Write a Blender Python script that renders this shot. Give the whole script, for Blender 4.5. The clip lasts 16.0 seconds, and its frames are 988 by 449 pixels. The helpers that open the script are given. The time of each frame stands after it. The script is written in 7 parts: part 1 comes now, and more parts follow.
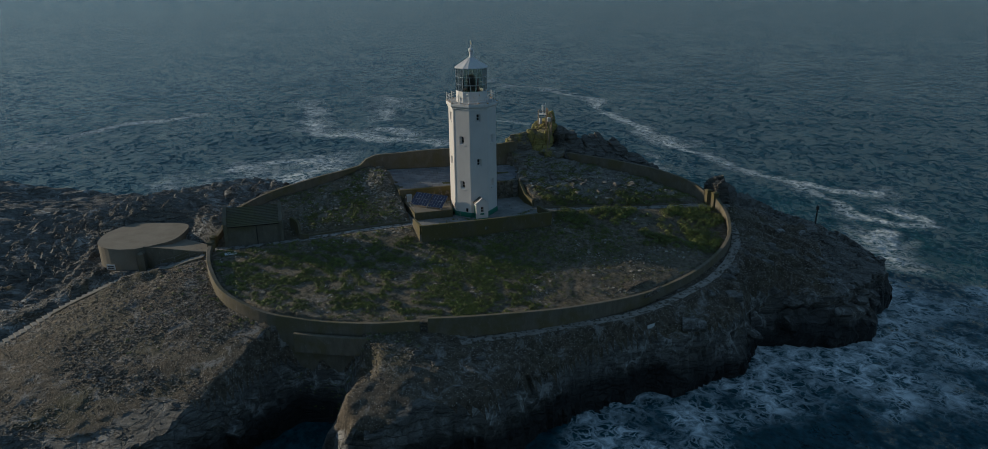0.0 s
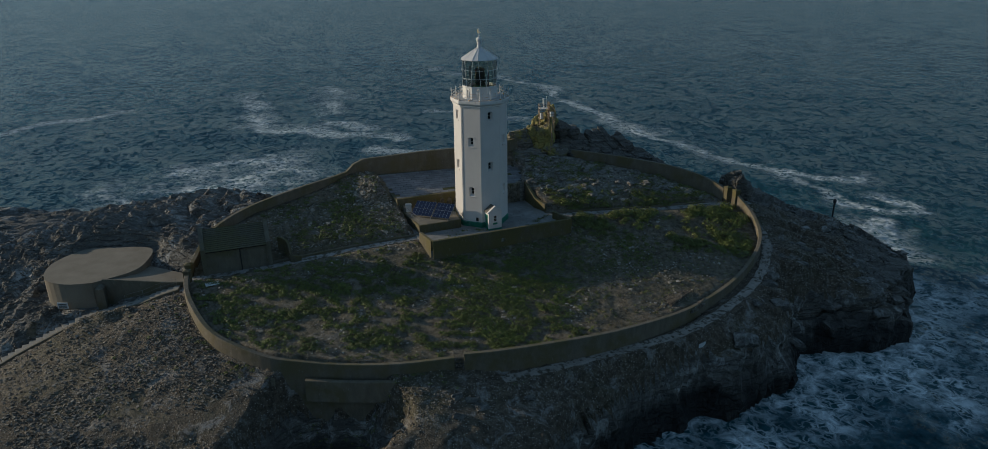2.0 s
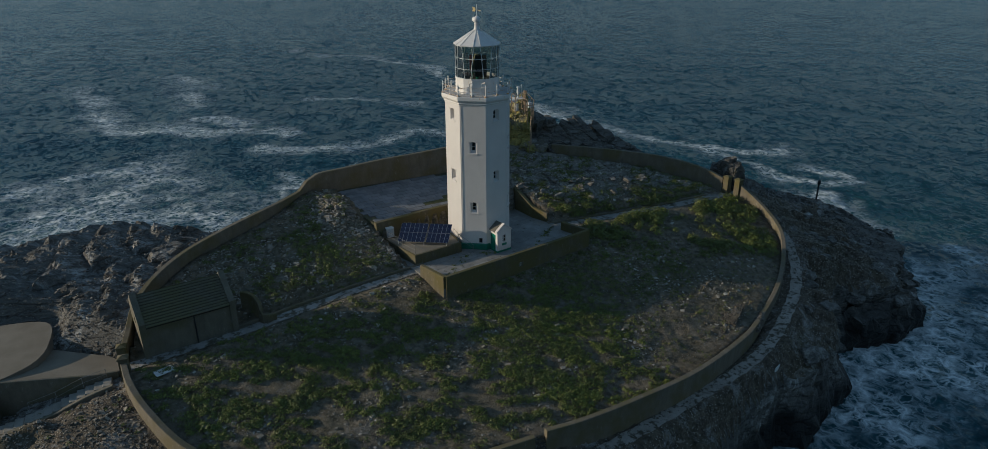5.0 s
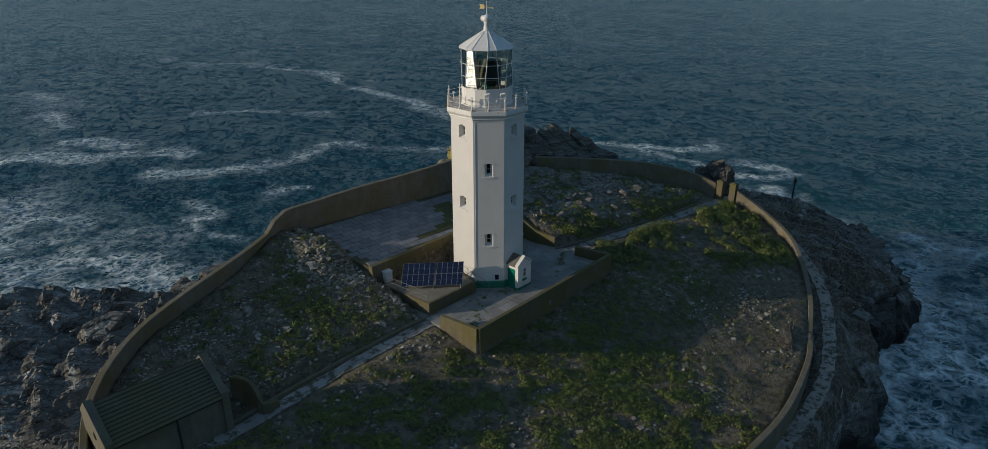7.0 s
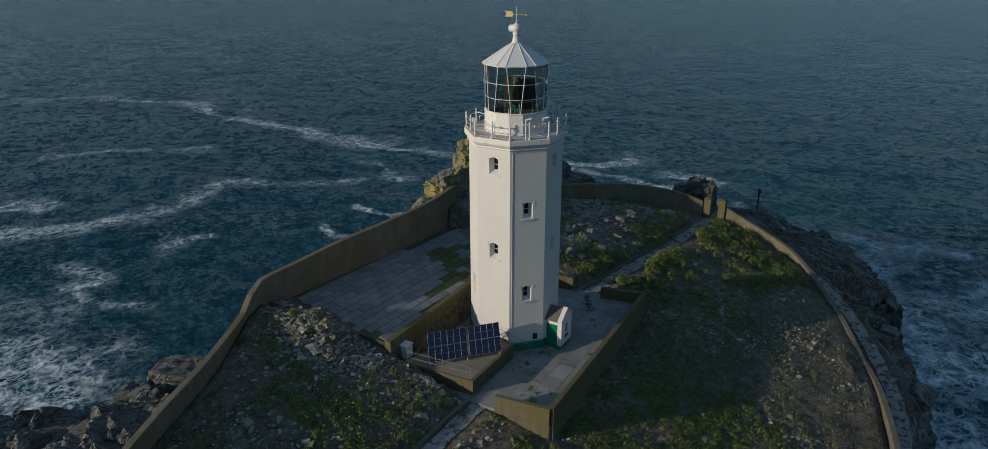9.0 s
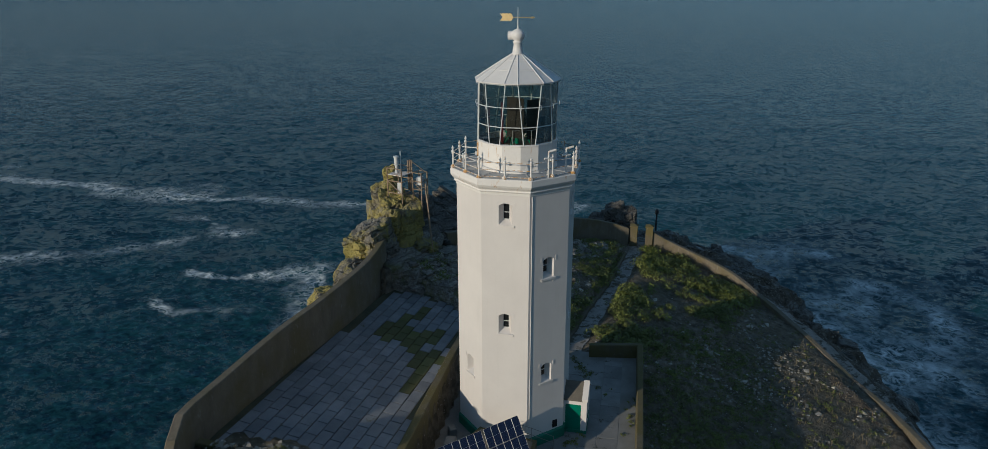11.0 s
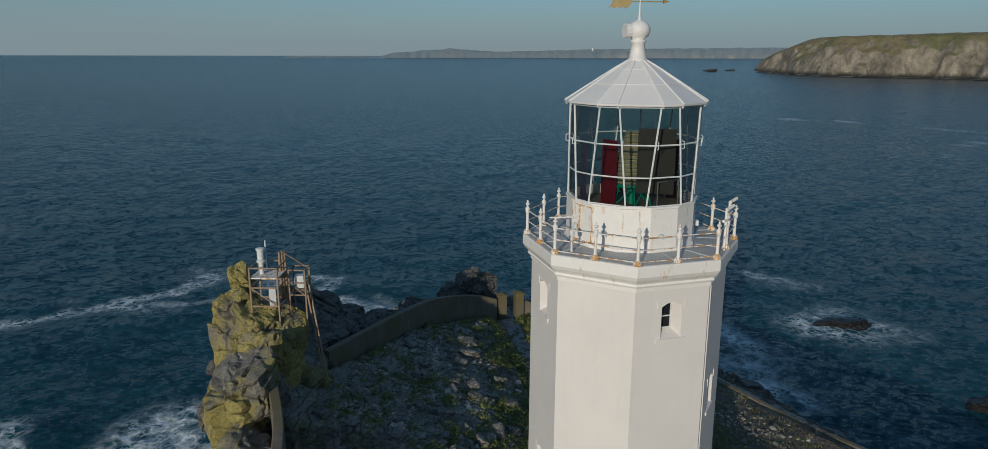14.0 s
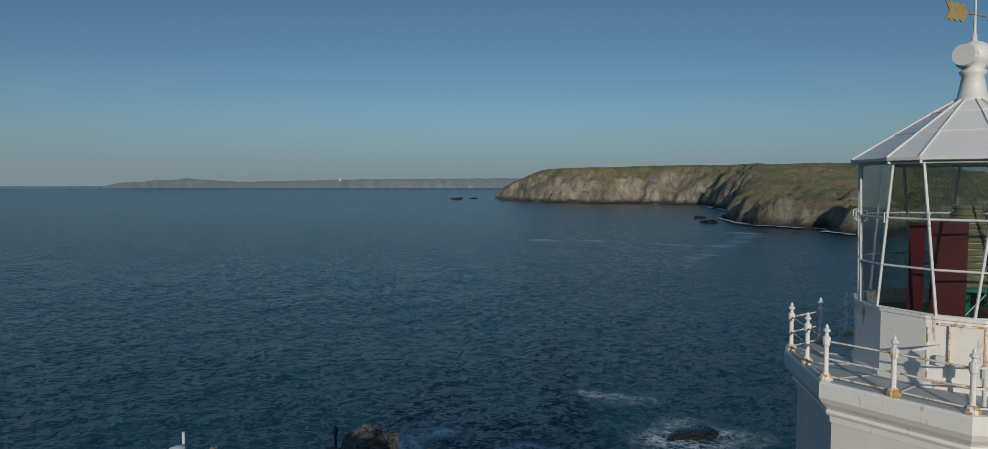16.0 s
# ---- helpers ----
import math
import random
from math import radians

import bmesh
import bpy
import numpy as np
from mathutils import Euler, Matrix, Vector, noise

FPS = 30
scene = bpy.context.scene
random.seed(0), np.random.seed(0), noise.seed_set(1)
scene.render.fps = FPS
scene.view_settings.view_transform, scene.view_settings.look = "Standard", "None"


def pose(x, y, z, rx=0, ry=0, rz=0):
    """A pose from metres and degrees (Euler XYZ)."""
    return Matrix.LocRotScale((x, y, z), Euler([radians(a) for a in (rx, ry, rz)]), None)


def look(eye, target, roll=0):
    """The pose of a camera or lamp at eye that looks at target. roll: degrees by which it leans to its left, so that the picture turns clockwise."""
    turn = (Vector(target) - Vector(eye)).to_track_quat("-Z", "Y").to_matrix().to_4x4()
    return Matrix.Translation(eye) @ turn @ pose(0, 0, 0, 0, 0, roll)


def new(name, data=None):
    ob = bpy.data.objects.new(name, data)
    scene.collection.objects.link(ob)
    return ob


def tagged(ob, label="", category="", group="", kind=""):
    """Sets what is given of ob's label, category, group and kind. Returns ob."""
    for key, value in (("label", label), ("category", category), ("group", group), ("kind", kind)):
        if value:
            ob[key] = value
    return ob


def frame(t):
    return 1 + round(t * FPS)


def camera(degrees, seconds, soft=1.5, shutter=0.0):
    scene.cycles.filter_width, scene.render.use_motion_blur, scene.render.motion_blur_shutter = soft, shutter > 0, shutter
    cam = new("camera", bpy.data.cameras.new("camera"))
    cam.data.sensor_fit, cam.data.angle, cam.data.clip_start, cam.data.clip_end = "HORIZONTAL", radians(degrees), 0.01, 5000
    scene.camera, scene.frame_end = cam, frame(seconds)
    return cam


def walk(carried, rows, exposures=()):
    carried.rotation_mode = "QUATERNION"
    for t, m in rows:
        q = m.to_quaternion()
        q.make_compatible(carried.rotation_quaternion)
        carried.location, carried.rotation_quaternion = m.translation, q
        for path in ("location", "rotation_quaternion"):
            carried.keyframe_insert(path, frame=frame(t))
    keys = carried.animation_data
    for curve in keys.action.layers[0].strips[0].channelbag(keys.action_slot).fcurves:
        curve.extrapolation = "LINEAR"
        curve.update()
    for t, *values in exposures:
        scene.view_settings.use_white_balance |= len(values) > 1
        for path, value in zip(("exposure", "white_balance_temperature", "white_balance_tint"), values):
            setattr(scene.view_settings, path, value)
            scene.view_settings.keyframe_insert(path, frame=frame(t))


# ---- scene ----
cam = camera(70.43, 16.0, soft=0.75)
# seconds, eye x y z, tilt from straight down, roll, heading
ROWS = [
    (0, 0.026, 0.002, 50.182, 70.528, -0.571, 0.352),
    (0.5, -2.85, 2.91, 50.073, 70.241, -0.575, -1.106),
    (1, -5.67, 5.884, 49.935, 69.977, -0.576, -2.65),
    (1.5, -8.448, 8.893, 49.852, 69.644, -0.582, -4.191),
    (2, -11.245, 11.954, 49.704, 69.331, -0.567, -5.805),
    (2.5, -14.031, 15.081, 49.561, 69.034, -0.517, -7.692),
    (3, -16.74, 18.321, 49.367, 68.714, -0.447, -9.896),
    (3.5, -19.374, 21.673, 49.158, 68.414, -0.371, -12.234),
    (4, -21.884, 25.167, 48.957, 68.109, -0.278, -14.6),
    (6.5, -32.491, 45.007, 47.514, 67.027, -0.087, -27.216),
    (7, -34.323, 49.005, 47.082, 67.401, -0.025, -30.197),
    (7.5, -35.901, 53.101, 46.72, 67.715, -0.027, -33.083),
    (8, -37.293, 57.262, 46.334, 68.014, -0.096, -35.926),
    (8.5, -38.384, 61.698, 45.747, 68.301, -0.122, -38.869),
    (9, -39.24, 66.208, 45.145, 68.967, -0.189, -42.284),
    (11.5, -37.829, 88.452, 42.15, 71.984, -0.075, -64.597),
    (12, -36.575, 92.494, 41.686, 72.45, -0.028, -69.307),
    (12.5, -35.035, 96.351, 41.159, 73.04, -0.038, -74.245),
    (13, -33.171, 100.135, 40.647, 73.629, 0.008, -79.242),
    (13.5, -30.998, 103.769, 40.118, 74.514, 0.041, -84.037),
    (14, -28.45, 107.205, 39.568, 76.284, 0.077, -88.592),
    (14.5, -25.647, 110.464, 39.072, 78.707, 0.109, -92.91),
    (15, -22.503, 113.424, 38.582, 81.302, 0.01, -97.809),
    (15.5, -19.156, 116.058, 38.038, 83.972, 0.115, -103.49),
    (16, -15.383, 118.453, 37.43, 86.712, 0.029, -108.915),
]
walk(cam, [(t, pose(x, y, z, rx, 0, rz) @ pose(0, 0, 0, 0, 0, roll)) for t, x, y, z, rx, roll, rz in ROWS],
     [(0.0, 0.2, 6330, 1.0), (4.0, 0.26, 6280, 1.0), (7.0, 0.28, 6220, 1.0), (9.0, 0.23, 6100, 1.0), (11.5, 0.12, 5930, 1.0), (12.5, 0.15, 5880, 1.0), (16.0, 0.05, 5780, 1.0)])

# ---- world, sun, exposure ----
SUN_EL, SUN_AZ = 13.9, 160.5  # degrees above the horizon; bearing of the sun, counter-clockwise from +x
world = bpy.data.worlds.new("sky")
scene.world = world
world.use_nodes = True
wn = world.node_tree
sky = wn.nodes.new("ShaderNodeTexSky")
sky.sky_type, sky.sun_disc = "NISHITA", False
sky.sun_elevation, sky.sun_rotation = radians(SUN_EL), radians(90 - SUN_AZ)
sky.air_density, sky.dust_density, sky.ozone_density = 0.8, 0.1, 1.8
# sea haze lies over the lowest few degrees of the sky
wg = wn.nodes.new("ShaderNodeTexCoord")
wsep = wn.nodes.new("ShaderNodeSeparateXYZ")
wn.links.new(wg.outputs["Generated"], wsep.inputs[0])
wr = wn.nodes.new("ShaderNodeMapRange")
wr.inputs[1].default_value, wr.inputs[2].default_value, wr.inputs[3].default_value, wr.inputs[4].default_value = 0.0, 0.13, 0.85, 0.0
wr.interpolation_type = "SMOOTHSTEP"
wn.links.new(wsep.outputs[2], wr.inputs[0])
wm = wn.nodes.new("ShaderNodeMix")
wm.data_type = "RGBA"
# the haze is brighter on the sun's side
wd = wn.nodes.new("ShaderNodeVectorMath")
wd.operation = "DOT_PRODUCT"
wd.inputs[1].default_value = (math.cos(radians(SUN_AZ)), math.sin(radians(SUN_AZ)), 0.0)
wn.links.new(wg.outputs["Generated"], wd.inputs[0])
wf = wn.nodes.new("ShaderNodeMapRange")
wf.inputs[1].default_value, wf.inputs[2].default_value, wf.inputs[3].default_value, wf.inputs[4].default_value = -1.0, 1.0, 0.0, 1.0
wn.links.new(wd.outputs["Value"], wf.inputs[0])
wh = wn.nodes.new("ShaderNodeMix")
wh.data_type = "RGBA"
wh.inputs[6].default_value, wh.inputs[7].default_value = (2.3, 2.7, 3.1, 1), (4.3, 4.65, 4.9, 1)
wn.links.new(wf.outputs[0], wh.inputs[0])
wn.links.new(wh.outputs[2], wm.inputs[7])
wn.links.new(wr.outputs[0], wm.inputs[0])
wt = wn.nodes.new("ShaderNodeMix")
wt.data_type, wt.blend_type = "RGBA", "MULTIPLY"
wt.inputs[0].default_value = 1.0
we = wn.nodes.new("ShaderNodeMapRange")
we.inputs[1].default_value, we.inputs[2].default_value, we.inputs[3].default_value, we.inputs[4].default_value = 0.3, 0.72, 0.0, 1.0
wn.links.new(wsep.outputs[2], we.inputs[0])
wl = wn.nodes.new("ShaderNodeMix")  # thin high haze brightens the upper sky
wl.data_type = "RGBA"
wl.inputs[6].default_value, wl.inputs[7].default_value = (0.57, 0.615, 0.63, 1), (1.9, 1.84, 1.62, 1)
wn.links.new(we.outputs[0], wl.inputs[0])
wn.links.new(wl.outputs[2], wt.inputs[7])
wn.links.new(sky.outputs[0], wt.inputs[6])
wn.links.new(wt.outputs[2], wm.inputs[6])
wn.links.new(wm.outputs[2], wn.nodes["Background"].inputs[0])
wn.nodes["Background"].inputs[1].default_value = 0.078
sun = new("sun", bpy.data.lights.new("sun", "SUN"))
sun.data.energy, sun.data.angle, sun.data.color = 2.75, radians(0.6), (1.0, 0.83, 0.655)
to_sun = Vector((math.cos(radians(SUN_EL)) * math.cos(radians(SUN_AZ)), math.cos(radians(SUN_EL)) * math.sin(radians(SUN_AZ)), math.sin(radians(SUN_EL))))
sun.matrix_world = look(to_sun * 300, (0, 0, 0))

# ---- materials ----


def node(nt, kind, **kw):
    n = nt.nodes.new(kind)
    for k, v in kw.items():
        n.inputs[k].default_value = v
    return n


def mixc(nt, fac, a, b, mode="MIX"):
    m = nt.nodes.new("ShaderNodeMix")
    m.data_type, m.blend_type = "RGBA", mode
    for sock, v in ((m.inputs[0], fac), (m.inputs[6], a), (m.inputs[7], b)):
        if isinstance(v, bpy.types.NodeSocket):
            nt.links.new(v, sock)
        else:
            sock.default_value = (*v, 1) if isinstance(v, tuple) else v
    return m.outputs[2]


def ramp(nt, src, lo, hi, a=0.0, b=1.0):
    m = nt.nodes.new("ShaderNodeMapRange")
    m.inputs[1].default_value, m.inputs[2].default_value, m.inputs[3].default_value, m.inputs[4].default_value = lo, hi, a, b
    nt.links.new(src, m.inputs[0])
    return m.outputs[0]


def calc(nt, op, a, b=0.0):
    m = nt.nodes.new("ShaderNodeMath")
    m.operation = op
    for sock, v in zip(m.inputs, (a, b)):
        if isinstance(v, bpy.types.NodeSocket):
            nt.links.new(v, sock)
        else:
            sock.default_value = v
    return m.outputs[0]


def noise_tex(nt, vec, scale, detail=5.0, rough=0.6, distort=0.0):
    n = node(nt, "ShaderNodeTexNoise", Scale=scale, Detail=detail, Roughness=rough, Distortion=distort)
    nt.links.new(vec, n.inputs["Vector"])
    return n.outputs[0]


def coords(nt, scale=(1, 1, 1), turn=(0, 0, 0), which="Object"):
    tc = nt.nodes.new("ShaderNodeTexCoord")
    mp = nt.nodes.new("ShaderNodeMapping")
    mp.inputs["Scale"].default_value, mp.inputs["Rotation"].default_value = scale, [radians(a) for a in turn]
    nt.links.new(tc.outputs[which], mp.inputs[0])
    return mp.outputs[0]


def world_pos(nt):
    return nt.nodes.new("ShaderNodeNewGeometry").outputs["Position"]


def material(name, rough=0.8, metal=0.0):
    m = bpy.data.materials.new(name)
    m.use_nodes = True
    b = m.node_tree.nodes["Principled BSDF"]
    b.inputs["Roughness"].default_value, b.inputs["Metallic"].default_value = rough, metal
    return m, m.node_tree, b


def bump(nt, b, height, strength=0.5, dist=0.05):
    n = node(nt, "ShaderNodeBump", Strength=strength, Distance=dist)
    nt.links.new(height, n.inputs["Height"])
    nt.links.new(n.outputs[0], b.inputs["Normal"])


def plain(name, base, second, scale=3.0, rough=0.7, metal=0.0, spots=None, spot_lo=0.62, bump_d=0.01, vary=0.0, grain=40.0):
    """Two-scale noise between base and second, with optional spots of a third colour (rust, lichen, dirt)."""
    m, nt, b = material(name, rough, metal)
    v = world_pos(nt)
    big, fine = noise_tex(nt, v, scale, 6), noise_tex(nt, v, grain, 3)
    c = mixc(nt, ramp(nt, big, 0.35, 0.65), base, second)
    c = mixc(nt, ramp(nt, fine, 0.3, 0.7, 0.0, 0.35), c, tuple(x * 0.6 for x in base))
    if spots:
        sp = noise_tex(nt, v, scale * 1.7 + 0.13, 8, 0.7)
        c = mixc(nt, ramp(nt, sp, spot_lo, spot_lo + 0.08), c, spots)
    if vary:
        oi = nt.nodes.new("ShaderNodeObjectInfo")
        c = mixc(nt, 1.0, c, mixc(nt, oi.outputs["Random"], (1 - vary,) * 3, (1 + vary,) * 3), "MULTIPLY")
    nt.links.new(c, b.inputs["Base Color"])
    nt.links.new(ramp(nt, fine, 0.2, 0.8, max(rough - 0.12, 0.05), min(rough + 0.1, 1)), b.inputs["Roughness"])
    bump(nt, b, calc(nt, "ADD", big, calc(nt, "MULTIPLY", fine, 0.3)), 0.5, bump_d)
    return m


def white_paint():
    m, nt, b = material("white_paint", 0.55)
    v = world_pos(nt)
    streak = nt.nodes.new("ShaderNodeVectorMath")
    streak.operation = "MULTIPLY"
    streak.inputs[1].default_value = (2.2, 2.2, 0.16)
    nt.links.new(v, streak.inputs[0])
    st = noise_tex(nt, streak.outputs[0], 1.6, 6, 0.65)
    big, fine = noise_tex(nt, v, 0.5, 5), noise_tex(nt, v, 30, 4)
    c = mixc(nt, ramp(nt, big, 0.3, 0.7), (0.69, 0.645, 0.61), (0.635, 0.59, 0.56))
    c = mixc(nt, ramp(nt, st, 0.55, 0.8, 0, 0.35), c, (0.55, 0.53, 0.48))
    c = mixc(nt, ramp(nt, noise_tex(nt, v, 2.3, 9, 0.75), 0.68, 0.72, 0, 0.6), c, (0.45, 0.42, 0.36))
    nt.links.new(c, b.inputs["Base Color"])
    bump(nt, b, calc(nt, "ADD", big, calc(nt, "MULTIPLY", fine, 0.25)), 0.4, 0.02)
    return m


def rusty_paint(name, lo, fine=0.0):
    m, nt, b = material(name, 0.6)
    v = world_pos(nt)
    streak = nt.nodes.new("ShaderNodeVectorMath")
    streak.operation = "MULTIPLY"
    streak.inputs[1].default_value = (3.0, 3.0, 0.7)
    nt.links.new(v, streak.inputs[0])
    r = noise_tex(nt, streak.outputs[0], 1.5, 8, 0.68)
    c = mixc(nt, ramp(nt, noise_tex(nt, v, 4, 4), 0.3, 0.7), (0.74, 0.705, 0.67), (0.70, 0.665, 0.63))
    rust = mixc(nt, ramp(nt, noise_tex(nt, v, 22, 4), 0.35, 0.65), (0.56, 0.32, 0.085), (0.38, 0.17, 0.045))
    c = mixc(nt, ramp(nt, r, lo, lo + 0.1), c, rust)
    if fine:
        c = mixc(nt, ramp(nt, noise_tex(nt, v, fine, 5, 0.6), 0.5, 0.56), c, rust)
    nt.links.new(c, b.inputs["Base Color"])
    bump(nt, b, r, 0.4, 0.01)
    return m


def mossy_concrete(name, base, moss, moss_lo=0.45, pale=(0.34, 0.32, 0.28)):
    m, nt, b = material(name, 0.9)
    v = world_pos(nt)
    streak = nt.nodes.new("ShaderNodeVectorMath")
    streak.operation = "MULTIPLY"
    streak.inputs[1].default_value = (1.0, 1.0, 0.35)
    nt.links.new(v, streak.inputs[0])
    big, mid, fine = noise_tex(nt, v, 0.35, 5), noise_tex(nt, streak.outputs[0], 1.7, 7, 0.7), noise_tex(nt, v, 25, 4)
    c = mixc(nt, ramp(nt, mid, 0.3, 0.7), base, tuple(x * 0.6 for x in base))
    c = mixc(nt, ramp(nt, big, moss_lo, moss_lo + 0.15, 0, 0.85), c, moss)
    c = mixc(nt, ramp(nt, noise_tex(nt, streak.outputs[0], 4.0, 8, 0.75), 0.6, 0.68, 0, 0.7), c, pale)
    c = mixc(nt, ramp(nt, fine, 0.3, 0.7, 0, 0.35), c, (0.03, 0.028, 0.022))
    nt.links.new(c, b.inputs["Base Color"])
    bump(nt, b, calc(nt, "ADD", mid, calc(nt, "MULTIPLY", fine, 0.4)), 0.6, 0.03)
    return m


def rock_material(name, dark, light, lichen=None, lichen_lo=0.5, strata=(25, 0, 35), guano=0.62, shore=True, crack=1.1):
    m, nt, b = material(name, 0.85)
    v = world_pos(nt)
    mp = nt.nodes.new("ShaderNodeMapping")
    mp.inputs["Scale"].default_value, mp.inputs["Rotation"].default_value = (0.28, 1.0, 2.2), [radians(a) for a in strata]
    nt.links.new(v, mp.inputs[0])
    lay = noise_tex(nt, mp.outputs[0], 1.6, 8, 0.7, 0.4)
    big, fine = noise_tex(nt, v, 0.09, 6, 0.6), noise_tex(nt, v, 7, 6, 0.75)
    vo = node(nt, "ShaderNodeTexVoronoi", Scale=crack)
    vo.feature = "DISTANCE_TO_EDGE"
    wz = node(nt, "ShaderNodeTexNoise", Scale=0.8, Detail=4.0)
    nt.links.new(v, wz.inputs["Vector"])
    wv = nt.nodes.new("ShaderNodeVectorMath")
    wv.operation = "MULTIPLY_ADD"
    nt.links.new(wz.outputs[1], wv.inputs[0])
    wv.inputs[1].default_value = (1.6, 1.6, 1.6)
    nt.links.new(mp.outputs[0], wv.inputs[2])
    nt.links.new(wv.outputs[0], vo.inputs["Vector"])
    c = mixc(nt, ramp(nt, lay, 0.3, 0.7), dark, light)
    c = mixc(nt, ramp(nt, fine, 0.35, 0.7), mixc(nt, 0.55, c, (0.02, 0.018, 0.016)), c)
    c = mixc(nt, ramp(nt, vo.outputs["Distance"], 0.0, 0.05, 0.5, 0), c, (0.015, 0.013, 0.011))
    gu = noise_tex(nt, v, 0.5, 9, 0.8, 0.6)
    c = mixc(nt, calc(nt, "MULTIPLY", ramp(nt, gu, guano - 0.03, guano + 0.09), ramp(nt, big, 0.4, 0.58, 0.1, 0.95)), c, (0.50, 0.48, 0.45))
    if lichen:
        li = noise_tex(nt, v, 0.42, 8, 0.7)
        c = mixc(nt, calc(nt, "MULTIPLY", ramp(nt, li, lichen_lo, lichen_lo + 0.12), 0.85), c, mixc(nt, ramp(nt, fine, 0.3, 0.7), lichen, tuple(x * 0.45 for x in lichen)))
    if shore:  # weed and wet rock below the tide mark
        sep = nt.nodes.new("ShaderNodeSeparateXYZ")
        nt.links.new(v, sep.inputs[0])
        tide = calc(nt, "ADD", sep.outputs[2], calc(nt, "MULTIPLY", big, 6.0))
        wet = ramp(nt, tide, 8.2, 5.8)
        c = mixc(nt, wet, c, (0.010, 0.009, 0.008))
        nt.links.new(ramp(nt, wet, 0, 1, 0.88, 0.45), b.inputs["Roughness"])
    nt.links.new(c, b.inputs["Base Color"])
    bump(nt, b, calc(nt, "ADD", calc(nt, "ADD", lay, ramp(nt, vo.outputs["Distance"], 0, 0.08, 0, 0.6)), calc(nt, "MULTIPLY", fine, 0.35)), 0.9, 0.35)
    return m


def sea_material():
    m, nt, b = material("sea_water", 0.2)
    v = world_pos(nt)
    flat = nt.nodes.new("ShaderNodeMapping")
    flat.inputs["Scale"].default_value, flat.inputs["Rotation"].default_value = (1.0, 0.75, 0.0), (0, 0, radians(20))
    nt.links.new(v, flat.inputs[0])
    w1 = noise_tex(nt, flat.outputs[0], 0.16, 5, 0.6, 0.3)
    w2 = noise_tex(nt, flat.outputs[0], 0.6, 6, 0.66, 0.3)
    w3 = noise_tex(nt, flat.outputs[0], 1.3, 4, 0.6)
    far = noise_tex(nt, v, 0.004, 5, 0.6)
    at = nt.nodes.new("ShaderNodeAttribute")
    at.attribute_name = "foam"
    shoal = nt.nodes.new("ShaderNodeAttribute")
    shoal.attribute_name = "shoal"
    c = mixc(nt, ramp(nt, far, 0.35, 0.65), (0.009, 0.047, 0.066), (0.010, 0.054, 0.078))
    c = mixc(nt, shoal.outputs["Fac"], c, (0.013, 0.062, 0.066))
    # wave glints and dark troughs put into the colour as pale and near-black noise
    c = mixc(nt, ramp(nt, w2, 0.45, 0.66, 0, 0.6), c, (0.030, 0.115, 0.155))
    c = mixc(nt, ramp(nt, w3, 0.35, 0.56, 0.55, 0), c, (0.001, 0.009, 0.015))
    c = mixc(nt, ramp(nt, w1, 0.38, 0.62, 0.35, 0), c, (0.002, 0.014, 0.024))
    vo = node(nt, "ShaderNodeTexVoronoi", Scale=1.1)
    vo.feature = "DISTANCE_TO_EDGE"
    warp = nt.nodes.new("ShaderNodeVectorMath")
    warp.operation = "MULTIPLY_ADD"
    nz = node(nt, "ShaderNodeTexNoise", Scale=0.5, Detail=5.0)
    nt.links.new(v, nz.inputs["Vector"])
    nt.links.new(nz.outputs[1], warp.inputs[0])
    warp.inputs[1].default_value = (3.2, 3.2, 0)
    nt.links.new(v, warp.inputs[2])
    nt.links.new(warp.outputs[0], vo.inputs["Vector"])
    fo = at.outputs["Fac"]
    cloud = noise_tex(nt, warp.outputs[0], 0.5, 10, 0.72)
    speck = noise_tex(nt, flat.outputs[0], 1.8, 8, 0.75)
    thick = calc(nt, "SUBTRACT", calc(nt, "ADD", calc(nt, "MULTIPLY", cloud, 0.62), calc(nt, "MULTIPLY", speck, 0.43)), ramp(nt, fo, 0.0, 1.3, 0.72, 0.41))
    fm = ramp(nt, thick, 0.0, 0.17)
    vb = node(nt, "ShaderNodeTexVoronoi", Scale=0.36)
    vb.feature = "DISTANCE_TO_EDGE"
    nt.links.new(warp.outputs[0], vb.inputs["Vector"])
    lace = calc(nt, "MAXIMUM", ramp(nt, vb.outputs["Distance"], 0.0, 0.17, 1, 0), ramp(nt, vo.outputs["Distance"], 0.0, 0.18, 0.8, 0))
    lace = calc(nt, "MULTIPLY", calc(nt, "MULTIPLY", lace, ramp(nt, fo, 0.12, 0.5)), ramp(nt, cloud, 0.36, 0.56, 0.0, 1.0))
    fm = calc(nt, "MAXIMUM", fm, lace)
    c = mixc(nt, ramp(nt, fo, 0.1, 1.1, 0.0, 0.7), c, (0.03, 0.105, 0.115))
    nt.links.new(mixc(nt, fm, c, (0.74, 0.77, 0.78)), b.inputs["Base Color"])
